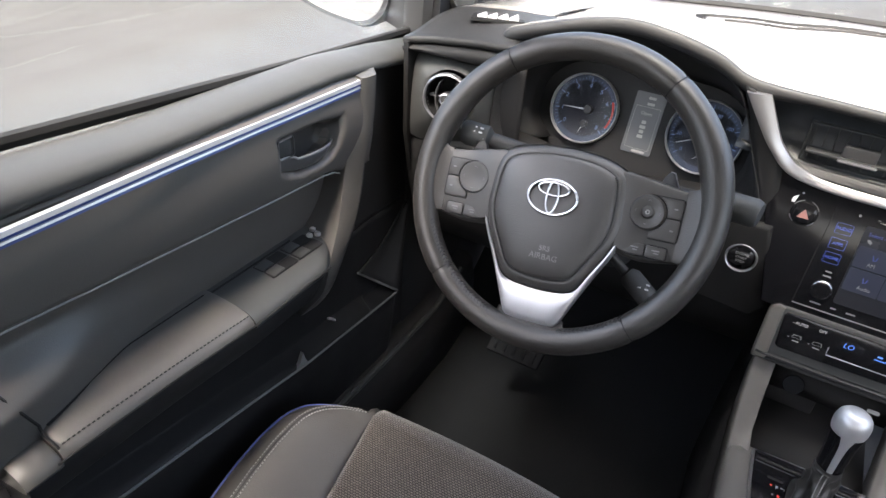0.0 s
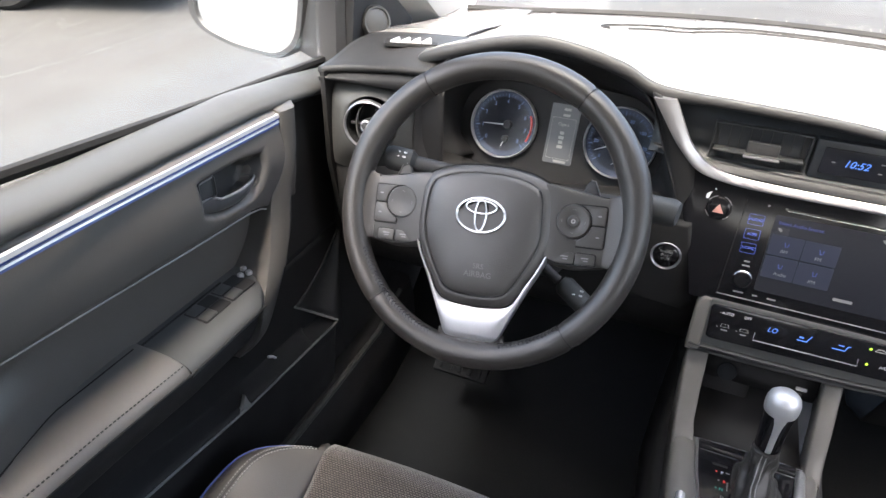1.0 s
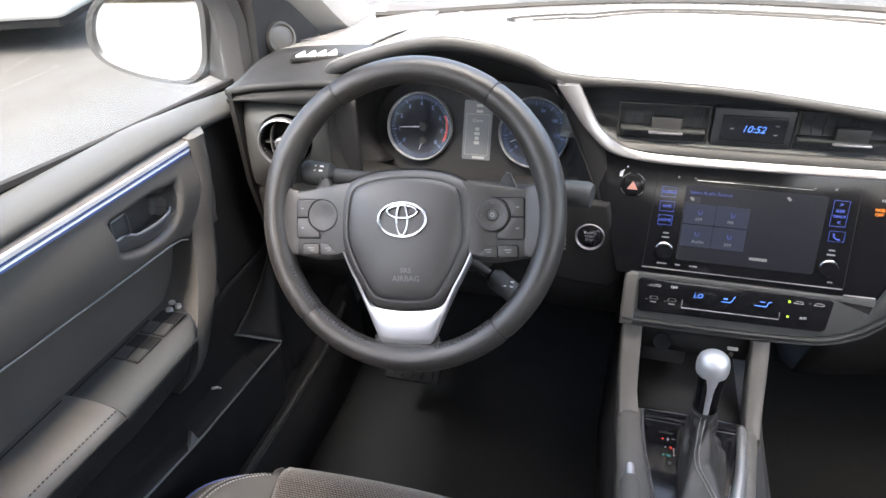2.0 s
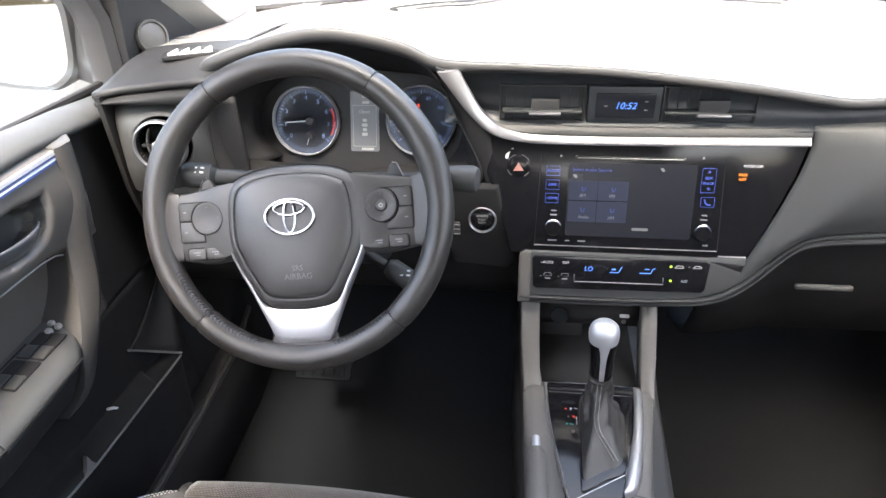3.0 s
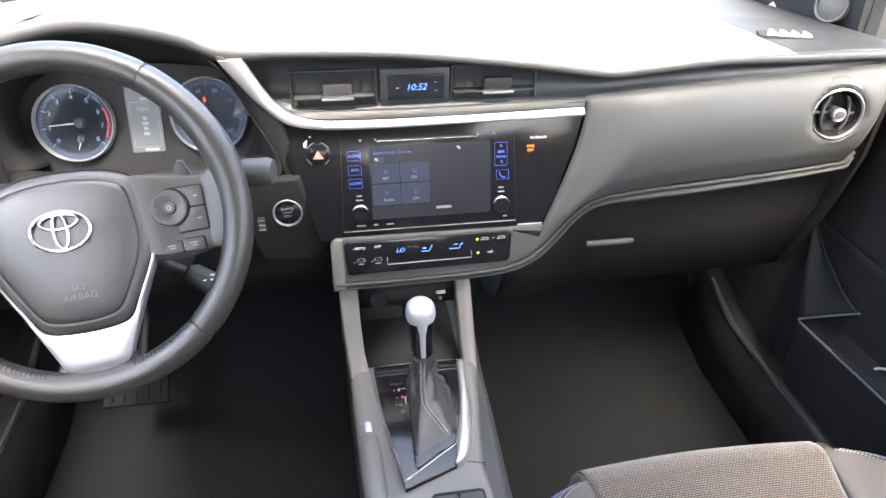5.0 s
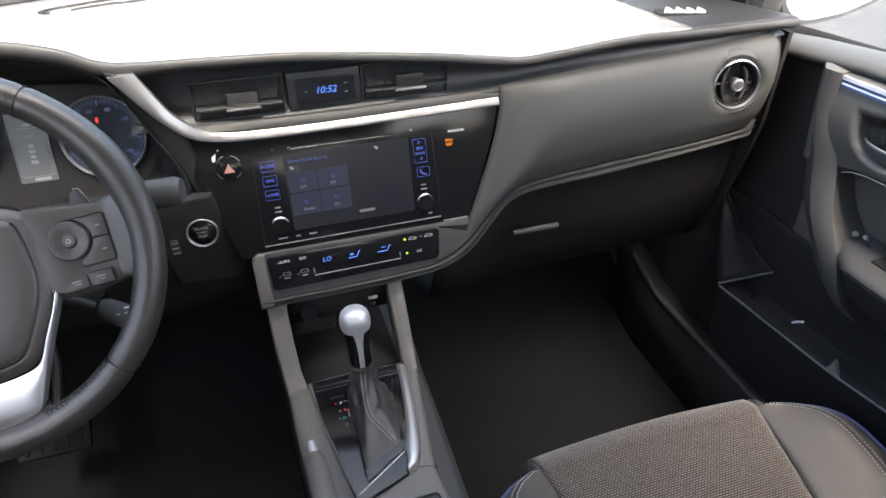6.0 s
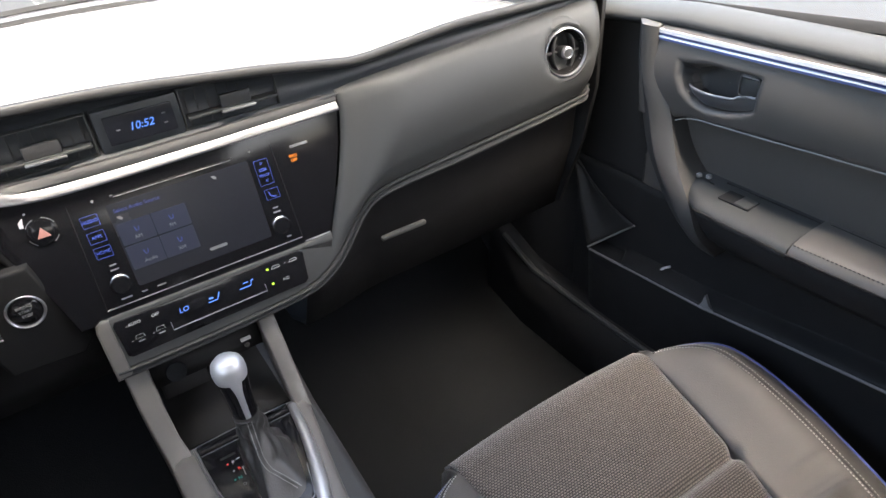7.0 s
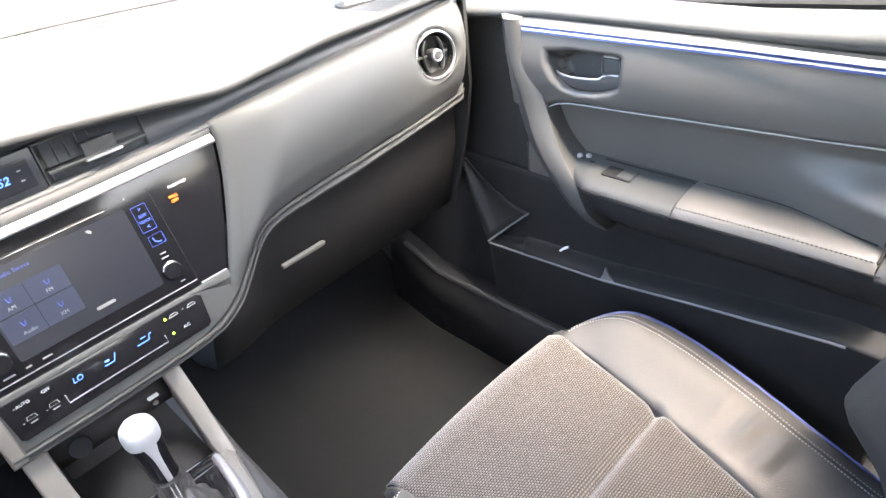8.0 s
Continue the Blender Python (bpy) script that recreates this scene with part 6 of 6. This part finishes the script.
RY = [(0.128, 0.466), (0.108, 0.448), (0.084, 0.408), (0.062, 0.374), (0.046, 0.360), (0.030, 0.3560)]
rail(-1, [(x, y, z) for x, (y, z) in zip((0.284, 0.283, 0.284, 0.286, 0.290, 0.294), RY)], [(x, y, z) for x, (y, z) in zip((0.259, 0.259, 0.261, 0.264, 0.266, 0.267), RY)], "left_rail")
rail(1, [(x, y, z) for x, (y, z) in zip((0.423, 0.423, 0.424, 0.425, 0.425, 0.425), RY)], [(x, y, z) for x, (y, z) in zip((0.442, 0.442, 0.443, 0.443, 0.442, 0.4405), RY)], "right_rail")
# grey top that lies round the gear plate
bm = bmesh.new()
rows = []
for y in np.linspace(0.048, -0.60, 34):
    xl = float(np.interp(y, [-0.6, -0.15, -0.02, 0.048], [0.272, 0.2755, 0.2675, 0.2655]))
    xr = float(np.interp(y, [-0.6, -0.15, -0.125, -0.036, 0.048], [0.448, 0.4200, 0.4180, 0.4295, 0.4420]))
    dip = 0.004 * step(-y, 0.02, 0.12)
    rows.append([(xl + dx, y, z - dip * (z > 0.35)) for dx, z in ((0.0, 0.305), (0.0, 0.3480), (0.0012, 0.3545), (0.005, 0.3578), (0.014, 0.3588), (0.028, 0.3580))] + [(xr - dx, y, z - dip * (z > 0.35)) for dx, z in ((0.020, 0.3582), (0.008, 0.3584), (0.003, 0.3570), (0.0008, 0.3535), (0.0, 0.3480), (-0.001, 0.305))])
sheet(bm, rows)
part("console_top", bm, M["rail"], con, "grey painted console top", solid=0.002)
bm = bmesh.new()
tube(bm, [(0.398, -0.1225, 0.3550), (0.409, -0.1245, 0.3552), (0.4185, -0.1265, 0.3545), (0.4195, -0.1266, 0.335)], 0.0007, 5)
part("joint", bm, M["rubber"], con)
# cubby with its panel, socket and ports
bm = bmesh.new()
rows = [[(x, y, z) for x in (0.284, 0.352, 0.422)] for y, z in ((0.126, 0.442), (0.118, 0.425), (0.122, 0.408), (0.190, 0.400), (0.200, 0.375), (0.195, 0.352), (0.06, 0.349))]
sheet(bm, rows)
cub = part("cubby", bm, M["rubber"], con, solid=0.003)
bm = bmesh.new()
box(bm, (0.318, 0.150, 0.392), (0.058, 0.05, 0.026), 0.003)
part("tray_box", bm, M["lower"], cub)
o = axes_at(V3(0.312, 0.112, 0.428), (0, -0.94, 0.34))
bm = bmesh.new()
lathe(bm, [(0.0, 0.002), (0.010, 0.002), (0.0118, 0.003), (0.0128, 0.0)], o, 28)
part("power_socket", bm, M["carpet"], cub)
bm = bmesh.new()
plate(bm, axes_at(V3(0.401, 0.112, 0.432), (0, -0.94, 0.34)), rounded(0.013, 0.0045, 0.001, 3), 0.002)
part("usb_port", bm, M["thread"], cub)
bm = bmesh.new()
lathe(bm, [(0.0, 0.001), (0.0018, 0.001), (0.003, 0.002), (0.0035, 0.0)], axes_at(V3(0.401, 0.113, 0.421), (0, -0.94, 0.34)), 14)
part("aux_port", bm, M["grey"], cub)
# gear plate, its silver cheeks, bright lines and gate marks
bm = bmesh.new()
prism(bm, [(x, y, 0.352) for x, y in ((0.2965, 0.0430), (0.4140, 0.0430), (0.4095, 0.0), (0.4045, -0.036), (0.3905, -0.097), (0.3865, -0.1290), (0.360, -0.1400), (0.3210, -0.1540), (0.3100, -0.090), (0.3000, -0.022))], (0, 0, 0.0085), 0.0012)
gpl = part("gear_plate", bm, M["gloss"], con, "gloss black gear plate")
for nm, lo, hi, mt in (("left_cheek", [(0.2940, 0.0410), (0.2985, -0.022), (0.3095, -0.091), (0.3205, -0.1460)], [(0.2978, 0.0400), (0.3022, -0.022), (0.3132, -0.091), (0.3228, -0.1440)], "frame"),
                       ("right_cheek", [(0.4130, 0.0380), (0.4095, 0.0), (0.4045, -0.036), (0.3975, -0.070), (0.3905, -0.097), (0.3880, -0.110), (0.3840, -0.1250)], [(0.4250, 0.0390), (0.4230, 0.0), (0.4190, -0.036), (0.4130, -0.075), (0.4065, -0.104), (0.3985, -0.1210), (0.3855, -0.1300)], "frame")):
    bm = bmesh.new()
    p, q = spline(lo, 30), spline(hi, 30)
    rows = [[(u[0], u[1], 0.353)] + [(u[0] * (1 - f) + w[0] * f, u[1] * (1 - f) + w[1] * f, z) for f, z in ((0.0, 0.3625), (0.12, 0.3645), (0.35, 0.3660), (0.65, 0.3650), (0.88, 0.3622), (1.0, 0.3590))] + [(w[0], w[1], 0.353)] for u, w in zip(p, q)]
    vs = sheet(bm, rows, close_u=True)
    bm.faces.new(vs[0]); bm.faces.new(list(reversed(vs[-1])))
    part(nm, bm, M[mt], gpl, "satin silver cheek of the gear plate")
bm = bmesh.new()
prism(bm, [(x, y, 0.3565) for x, y in ((0.2985, 0.0440), (0.4135, 0.0440), (0.4125, 0.0300), (0.2995, 0.0300))], (0, 0, 0.0075), 0.002)
part("front_bar", bm, M["gloss"], gpl)
for pts in ([(0.2935, 0.0455, 0.3605), (0.330, 0.0462, 0.362), (0.380, 0.0462, 0.362), (0.4220, 0.0450, 0.3605)], [(0.3000, 0.0285, 0.3610), (0.4118, 0.0285, 0.3610)], [(0.3228, -0.1420, 0.3607), (0.3890, -0.0985, 0.3607)], [(0.3985, -0.055, 0.3610), (0.3895, -0.0980, 0.3607)]):
    bm = bmesh.new()
    tube(bm, pts, 0.0006, 6)
    part("bright_line", bm, M["silver"], gpl)
for tx, x, y, mt in (("P", 0.3285, -0.0010, "mark"), ("R", 0.3318, -0.0140, "led_red"), ("N", 0.3285, -0.0270, "led_teal"), ("D", 0.3300, -0.0385, "dim")):
    letters(tx, Matrix.Translation((x, y, 0.3606)), 0.0062, M[mt], gpl, "gear_letter")
for x, y, mt in ((0.3218, -0.0005, "led_red"), (0.3250, -0.0138, "dim"), (0.3225, -0.0265, "led_teal")):
    bm = bmesh.new()
    plate(bm, Matrix.Translation((x, y, 0.3605)), rounded(0.0022, 0.0022, 0.0008, 3), 0.0003)
    part("gear_lamp", bm, M[mt], gpl)
bm = bmesh.new()
tube(bm, [(0.3325, 0.0010, 0.3607), (0.3370, 0.0010, 0.3607), (0.3376, -0.0135, 0.3607), (0.3352, -0.0140, 0.3607), (0.3352, -0.0265, 0.3607)], 0.0004, 4)
part("gate_line", bm, M["mark"], gpl)
bm = bmesh.new()
plate(bm, Matrix.Translation((0.3255, 0.0105, 0.3605)), rounded(0.018, 0.0035, 0.001, 3), 0.0006)
part("lock_cover", bm, M["rubber"], gpl)
# cup holder lid edge behind the plate
bm = bmesh.new()
plate(bm, Matrix.Translation((0.380, -0.205, 0.356)), rounded(0.062, 0.085, 0.006, 4), 0.003, 0.001)
lid = part("switch_block", bm, M["rubber"], con)
for k in (-1, 1):
    bm = bmesh.new()
    plate(bm, Matrix.Translation((0.380 + 0.0145 * k, -0.190, 0.3588)), rounded(0.026, 0.042, 0.003, 3), 0.004, 0.001)
    part("seat_switch", bm, M["dark"], lid)
# ---- gear lever ----
gear = thing("gear_lever", "gear lever with a silver cap, black grip and leather boot", "gear lever", (0.365, -0.02, CZ))
base = spline([(0.341, 0.022), (0.372, 0.0245), (0.402, 0.0190), (0.3995, -0.02), (0.393, -0.072), (0.3855, -0.094), (0.366, -0.105), (0.346, -0.119), (0.337, -0.119), (0.338, -0.06)], 64, closed=True)
bm = bmesh.new()
prism(bm, [(x * 1.04 - 0.0146, y * 1.04 - 0.001, 0.358) for x, y in base], (0, 0, 0.0050), 0.0012)
part("boot_frame", bm, M["gloss"], gear)
ang = [math.atan2(y + 0.020, x - 0.3625) for x, y in base]
rows = []
for t in np.linspace(0, 1, 26):
    f = 1 - (1 - t) ** 2.5
    row = []
    for (bx, by), q in zip(base, ang):
        tx, ty = 0.3590 + 0.0138 * math.cos(q), -0.0140 + 0.0142 * math.sin(q)
        w = 4 * t * (1 - t)
        r = 0.0030 * math.sin(3 * q + 11 * t) * w + 0.0016 * math.sin(7 * q - 17 * t) * w
        fold = -0.010 * math.exp(-((q - 0.55) / 0.55) ** 2) * math.exp(-((t - 0.25) / 0.22) ** 2)
        row.append((bx * (1 - f) + tx * f + r * math.cos(q), by * (1 - f) + ty * f + r * math.sin(q), CZ + 0.0095 + 0.0815 * t + fold + 0.0025 * math.sin(5 * q + 9 * t) * w))
    rows.append(row)
sheet(bm := bmesh.new(), rows, close_u=True)
boot = part("boot", bm, M["boot"], gear, "wrinkled black leather boot", crease=2.0)
bm = bmesh.new()
pick = [min(range(64), key=lambda k: abs(ang[k] - (-1.30 - 0.45 * step(t, 0.0, 0.45)))) for t in np.linspace(0, 1, 26)]
line = spline([r[k] for r, k in zip(rows, pick)][2::3][::-1], 40)
for i in range(39):
    for dx in (-0.0024, 0.0024):
        p, q = V3(*line[i]), V3(*(line[i] * .4 + line[i + 1] * .6))
        tube(bm, [p + V3(dx, -0.0012, 0.0012), q + V3(dx, -0.0012, 0.0012)], 0.00062, 4)
part("stitching", bm, M["thread"], boot)
KM = axes_at(V3(0.3585, -0.014, 0.432), V3(-0.02, 0.06, 1), up=(0, 1, 0))
bm = bmesh.new()
lathe(bm, [(0.0128, 0.004), (0.0136, 0.008), (0.0138, 0.016), (0.0143, 0.028), (0.0152, 0.041), (0.0163, 0.053), (0.0171, 0.0615)], KM, 36)
part("grip", bm, M["gloss"], gear)
bm = bmesh.new()
lathe(bm, [(0.0170, 0.0600), (0.0178, 0.0635), (0.0182, 0.0690), (0.0178, 0.0745), (0.0162, 0.0800), (0.0125, 0.0840), (0.0068, 0.0858), (0.0, 0.0862)], KM, 40)
part("cap", bm, M["satin"], gear, "satin silver knob cap")
bm = bmesh.new()
rows = [[KM @ V3(w * q, -math.sqrt(max((r + h0) ** 2 - (w * q) ** 2, 0)), h) for q, h0 in ((-1, -0.001), (-0.97, 0.0007), (-0.5, 0.0009), (0, 0.0010), (0.5, 0.0009), (0.97, 0.0007), (1, -0.001))] for h, r, w in ((0.008, 0.0136, 0.0030), (0.016, 0.0138, 0.0031), (0.028, 0.0143, 0.0033), (0.041, 0.0152, 0.0036), (0.050, 0.0160, 0.0045), (0.056, 0.0166, 0.0058), (0.0615, 0.0172, 0.0068))]
sheet(bm, rows)
part("front_strip", bm, M["satin"], gear)
bm = bmesh.new()
lathe(bm, [(0.0128, -0.003), (0.0146, -0.001), (0.0148, 0.003), (0.0126, 0.0055)], KM, 32)
part("collar", bm, M["boot"], gear)

# ---- parking brake ----
pb = thing("parking_brake", "dark grey parking brake lever lying beside the console", "brake lever", (0.285, -0.15, 0.35))
bm = bmesh.new()
tube(bm, [(0.2835, -0.078, 0.3655), (0.284, -0.086, 0.3665), (0.287, -0.16, 0.371), (0.290, -0.24, 0.374), (0.29, -0.32, 0.36)], [0.0095, 0.0125, 0.0130, 0.0135, 0.012], 16)
part("grip", bm, M["rail"], pb)
bm = bmesh.new()
tube(bm, [(0.2828, -0.0585, 0.3685), (0.2829, -0.0600, 0.3686), (0.2835, -0.080, 0.3690)], [0.0040, 0.0054, 0.0054], 14)
part("release_button", bm, M["strip"], pb, "bright release button")

# ---- pedals ----
bp = thing("brake_pedal", "black rubber brake pedal hanging in the footwell", "pedal", (-0.10, 0.22, 0.19))
bm = bmesh.new()
box(bm, (-0.100, 0.235, 0.180), (0.105, 0.055, 0.014), 0.004, pose(0, 0, 0, 35, 0, 0))
pl = part("pedal_pad", bm, M["carpet"], bp)
for k in range(5):
    bm = bmesh.new()
    box(bm, (-0.138 + 0.019 * k, 0.231, 0.187), (0.006, 0.045, 0.004), 0.001, pose(0, 0, 0, 35, 0, 0))
    part("rib", bm, M["carpet"], pl)
bm = bmesh.new()
tube(bm, [(-0.095, 0.245, 0.185), (-0.09, 0.33, 0.25), (-0.085, 0.36, 0.40)], 0.008, 8)
part("pedal_arm", bm, M["dark"], bp)

# ---- seats ----
def car_seat(name, label):
    """A front seat: cloth middle, leather wings with blue piping, and its backrest."""
    st = thing(name, label, "car seat", (0, -0.35, 0.0), group="front seats")
    def top(x, y):
        f = (-0.135 - y) / 0.45
        z = 0.298 - 0.105 * f + 0.018 * math.sin(math.pi * min(max(f * 1.1, 0), 1))
        ax = abs(x)
        g = step(f, 0.0, 0.35)
        ff = (ax - inner(y)) / max(outer(y) - inner(y), 0.01)
        if ff > 0:
            z += step(f, -0.06, 0.16) * (0.030 * step(ff, -0.1, 0.85) - 0.004 * step(ff, 0.82, 1.05))
            z += 0.0036 * step(ff, 0.1, 0.5) * sum(k * math.exp(-((y + q + (0.03 + 0.2 * (q - 0.385)) * ff) / 0.0045) ** 2) for q, k in ((0.352, 0.5), (0.372, -0.6), (0.388, 1.0), (0.402, -0.8), (0.422, 0.7), (0.436, -0.6))) * step(-y, 0.3, 0.36) * (1 - step(ff, 0.55, 0.80))
        if ax < inner(y) + 0.002:
            z -= 0.013 * math.exp(-((y + 0.300) / 0.009) ** 2) - 0.005 * math.exp(-((y + 0.322) / 0.018) ** 2)
            z += 0.006 * math.cos(math.pi * x / 0.34)
        z -= 0.0045 * math.exp(-((ax - inner(y)) / 0.0045) ** 2) * step(f, -0.02, 0.12)
        return z
    inner = lambda y: float(np.interp(y, [-0.60, -0.44, -0.30, -0.135], [0.118, 0.122, 0.140, 0.166]))
    outer = lambda y: float(np.interp(y, [-0.60, -0.45, -0.30, -0.25, -0.22, -0.20, -0.18, -0.165, -0.15, -0.14, -0.135], [0.240, 0.246, 0.260, 0.261, 0.258, 0.253, 0.244, 0.232, 0.213, 0.190, 0.174]))
    ys = np.r_[np.linspace(-0.60, -0.46, 12), np.linspace(-0.455, -0.32, 60), np.linspace(-0.315, -0.285, 12), np.linspace(-0.278, -0.17, 14), np.linspace(-0.165, -0.135, 10)]
    def nose(x, k):
        """The rounded front, falling from the top edge towards the floor."""
        y0 = -0.135
        z0 = top(x, y0)
        a = k * math.pi / 2
        return (x, y0 + 0.045 * math.sin(a) - 0.006 * (x / 0.2) ** 2, z0 - 0.045 * (1 - math.cos(a)))
    # cloth middle
    bm = bmesh.new()
    rows = [[(f * inner(y), y, top(f * inner(y), y)) for f in np.linspace(-1, 1, 34)] for y in ys]
    rows += [[nose(f * inner(-0.135), k) for f in np.linspace(-1, 1, 34)] for k in (0.25, 0.5, 0.75, 1.0)]
    rows.append([(f * 0.166, -0.10, 0.17) for f in np.linspace(-1, 1, 34)])
    sheet(bm, rows)
    part("cushion_cloth", bm, M["fabric"], st, "ribbed grey-brown woven cloth", solid=0.003)
    for s in (-1, 1):
        bm = bmesh.new()
        rows = []
        for y in ys:
            a, b = inner(y), outer(y)
            row = [(s * (a + (b - a) * f), y, top(a + (b - a) * f, y) - 0.003 * step(f, 0.86, 1.0) ** 2) for f in np.linspace(0, 1, 16)]
            z = row[-1][2]
            n = V3(1.0, -min((outer(y + 0.002) - outer(y - 0.002)) / 0.004, 0) * (y > -0.3), 0).normalized()
            row += [(s * (b + n.x * k), y + n.y * k, zz) for k, zz in ((0.005, z - 0.012), (0.010, z - 0.05), (-0.005, 0.10))]
            rows.append(row)
        a, b = inner(-0.135), outer(-0.135)
        for k in (0.25, 0.5, 0.75, 1.0):
            row = [(q[0], q[1] - 0.008 * k, q[2] - 0.006 * k) for q in (nose(s * (a + (b - a) * f), k) for f in np.linspace(0, 1, 16))]
            q = row[-1]
            row += [(q[0] + s * 0.004, q[1] - 0.004, q[2] - 0.012), (q[0] + s * 0.006, q[1] - 0.008, q[2] - 0.04), (q[0], q[1] - 0.01, 0.10)]
            rows.append(row)
        sheet(bm, rows)
        wing = part("cushion_wing", bm, M["seat_leather"], st, "dark leather cushion wing", solid=0.003)
        pts, seam = [], []
        for y in ys[3:]:
            a, b = inner(y), outer(y)
            pts.append((s * (b + 0.002), y, top(b, y) - 0.002))
            f = 0.78
            seam.append((s * (a + (b - a) * f), y, top(a + (b - a) * f, y) + 0.0005))
        bm = bmesh.new()
        tube(bm, [tuple(p) for p in spline(pts, 70)], 0.0017, 6)
        part("piping", bm, M["piping"], wing, "bright blue piping")
        bm = bmesh.new()
        tube(bm, [tuple(p) for p in spline(seam, 70)], 0.0015, 5)
        part("wing_seam", bm, M["thread_dark"], wing)
        bm = bmesh.new()
        q = spline(seam, 110)
        for i in range(0, 108):
            p0, p1 = V3(*q[i]), V3(*(q[i] * .45 + q[i + 1] * .55))
            for dx in (0.0038, -0.0038):
                tube(bm, [p0 + V3(s * dx, 0, 0.0012), p1 + V3(s * dx, 0, 0.0012)], 0.0008, 4)
        part("stitching", bm, M["thread"], wing)
    # frame below
    bm = bmesh.new()
    box(bm, (0, -0.37, 0.08), (0.44, 0.40, 0.15), 0.02)
    part("seat_base", bm, M["dark"], st)
    # backrest
    def back(x, h):
        ax = abs(x)
        y = -0.545 - 0.34 * h - 0.02 * math.cos(math.pi * x / 0.5) + 0.118 * math.exp(-((ax - 0.230) / 0.05) ** 2) * step(h, 0.02, 0.16) * (1 - step(h, 0.42, 0.58))
        return y
    bm = bmesh.new()
    rows = []
    for h in np.linspace(0.0, 0.60, 26):
        b = 0.262 - 0.05 * step(h, 0.35, 0.6)
        row = [(b * f, back(b * f, h), 0.20 + h - 0.02 * step(abs(f), 0.8, 1.0) * (h > 0.5)) for f in np.linspace(-1, 1, 40)]
        row = [(-b - 0.012, back(b, h) - 0.03, 0.20 + h), (-b - 0.006, back(b, h) - 0.008, 0.20 + h)] + row + [(b + 0.006, back(b, h) - 0.008, 0.20 + h), (b + 0.012, back(b, h) - 0.03, 0.20 + h), (b, back(b, h) - 0.11, 0.20 + h), (-b, back(b, h) - 0.11, 0.20 + h)]
        rows.append(row)
    vs = sheet(bm, rows, close_u=True)
    bm.faces.new(list(reversed(vs[-1])))
    part("backrest", bm, M["seat_leather"], st, "dark leather backrest")
    return st


seat = car_seat("driver_seat", "front seat with ribbed cloth middle, dark leather wings and blue piping")
other = copy_thing(seat, Matrix.Translation((2 * XC, -0.35, 0.0)))
other.name = "passenger_seat"

# ---- outside mirrors ----
def door_mirror(s, label):
    """An outside mirror on side s: rimmed housing, glass and the foot on the door corner."""
    flip = lambda p: V3(p[0] if s < 0 else 2 * XC - p[0], p[1], p[2])
    mir = thing("door_mirror", label, "mirror", tuple(flip((-0.60, 0.36, 0.70))), group="outside mirrors")
    mo = axes_at(V3(-0.592, 0.352, 0.745), (0.14, -1, 0.10))
    at = lambda x, y, h: flip(mo @ V3(x, y, h))
    shape = spline([(0.092, -0.050), (0.104, 0.0), (0.104, 0.060), (0.06, 0.078), (-0.03, 0.074), (-0.085, 0.048), (-0.106, 0.0), (-0.092, -0.038), (-0.04, -0.062), (0.02, -0.074), (0.06, -0.074)], 60, closed=True)
    bm = bmesh.new()
    sheet(bm, [[at(x * f, y * f, h) for x, y in shape] for f, h in ((0.965, -0.004), (0.975, 0.006), (1.07, 0.007), (1.12, -0.006), (1.10, -0.05), (0.9, -0.09), (0.5, -0.115), (0.1, -0.12))], close_u=True)
    part("housing", bm, M["black_trim"], mir)
    bm = bmesh.new()
    prism(bm, [at(x * 0.965, y * 0.965, -0.004) for x, y in shape], at(0, 0, 0.003) - at(0, 0, 0))
    part("mirror_glass", bm, M["mirror"], mir, "clear mirror glass")
    bm = bmesh.new()
    sheet(bm, [[at(0.085, -0.066, -0.015), at(0.108, 0.02, -0.015), at(0.102, 0.085, -0.02), at(0.10, 0.07, -0.09), at(0.09, -0.06, -0.09)],
               [flip(p) for p in ((-0.45, 0.345, 0.672), (-0.45, 0.350, 0.76), (-0.45, 0.36, 0.83), (-0.45, 0.43, 0.82), (-0.45, 0.43, 0.672))],
               [flip(p) for p in ((-0.395, 0.335, 0.668), (-0.395, 0.340, 0.76), (-0.395, 0.35, 0.82), (-0.395, 0.42, 0.80), (-0.395, 0.42, 0.668))]], close_u=True)
    part("mirror_foot", bm, M["black_trim"], mir)


door_mirror(-1, "black outside mirror on the driver door reflecting bright sky")
door_mirror(1, "black outside mirror on the passenger door reflecting bright sky")

# ---- parked van outside ----
van = thing("parked_van", "pale parked van with dark underside standing in the yard", "van", (-6.24, 3.49, GROUND))
VM = Matrix.Translation((-6.24, 3.49, GROUND)) @ pose(0, 0, 0, 0, 0, 21)
bm = bmesh.new()
box(bm, VM @ V3(-0.5, 0, 1.12), (5.4, 1.9, 1.75), 0.12, VM, 3)
part("van_body", bm, M["body"], van)
bm = bmesh.new()
box(bm, VM @ V3(-0.5, 0, 0.24), (5.2, 1.7, 0.12), 0.03, VM)
part("underside", bm, M["rubber"], van)
for dx in (-2.1, 0.9):
    for dy in (-0.85, 0.85):
        bm = bmesh.new()
        lathe(bm, [(0.0, 0.10), (0.20, 0.10), (0.30, 0.09), (0.335, 0.05), (0.335, -0.05), (0.30, -0.09), (0.0, -0.10)], VM @ Matrix.Translation((dx, dy, 0.335)) @ pose(0, 0, 0, 90, 0, 0), 28)
        part("wheel", bm, M["rubber"], van)
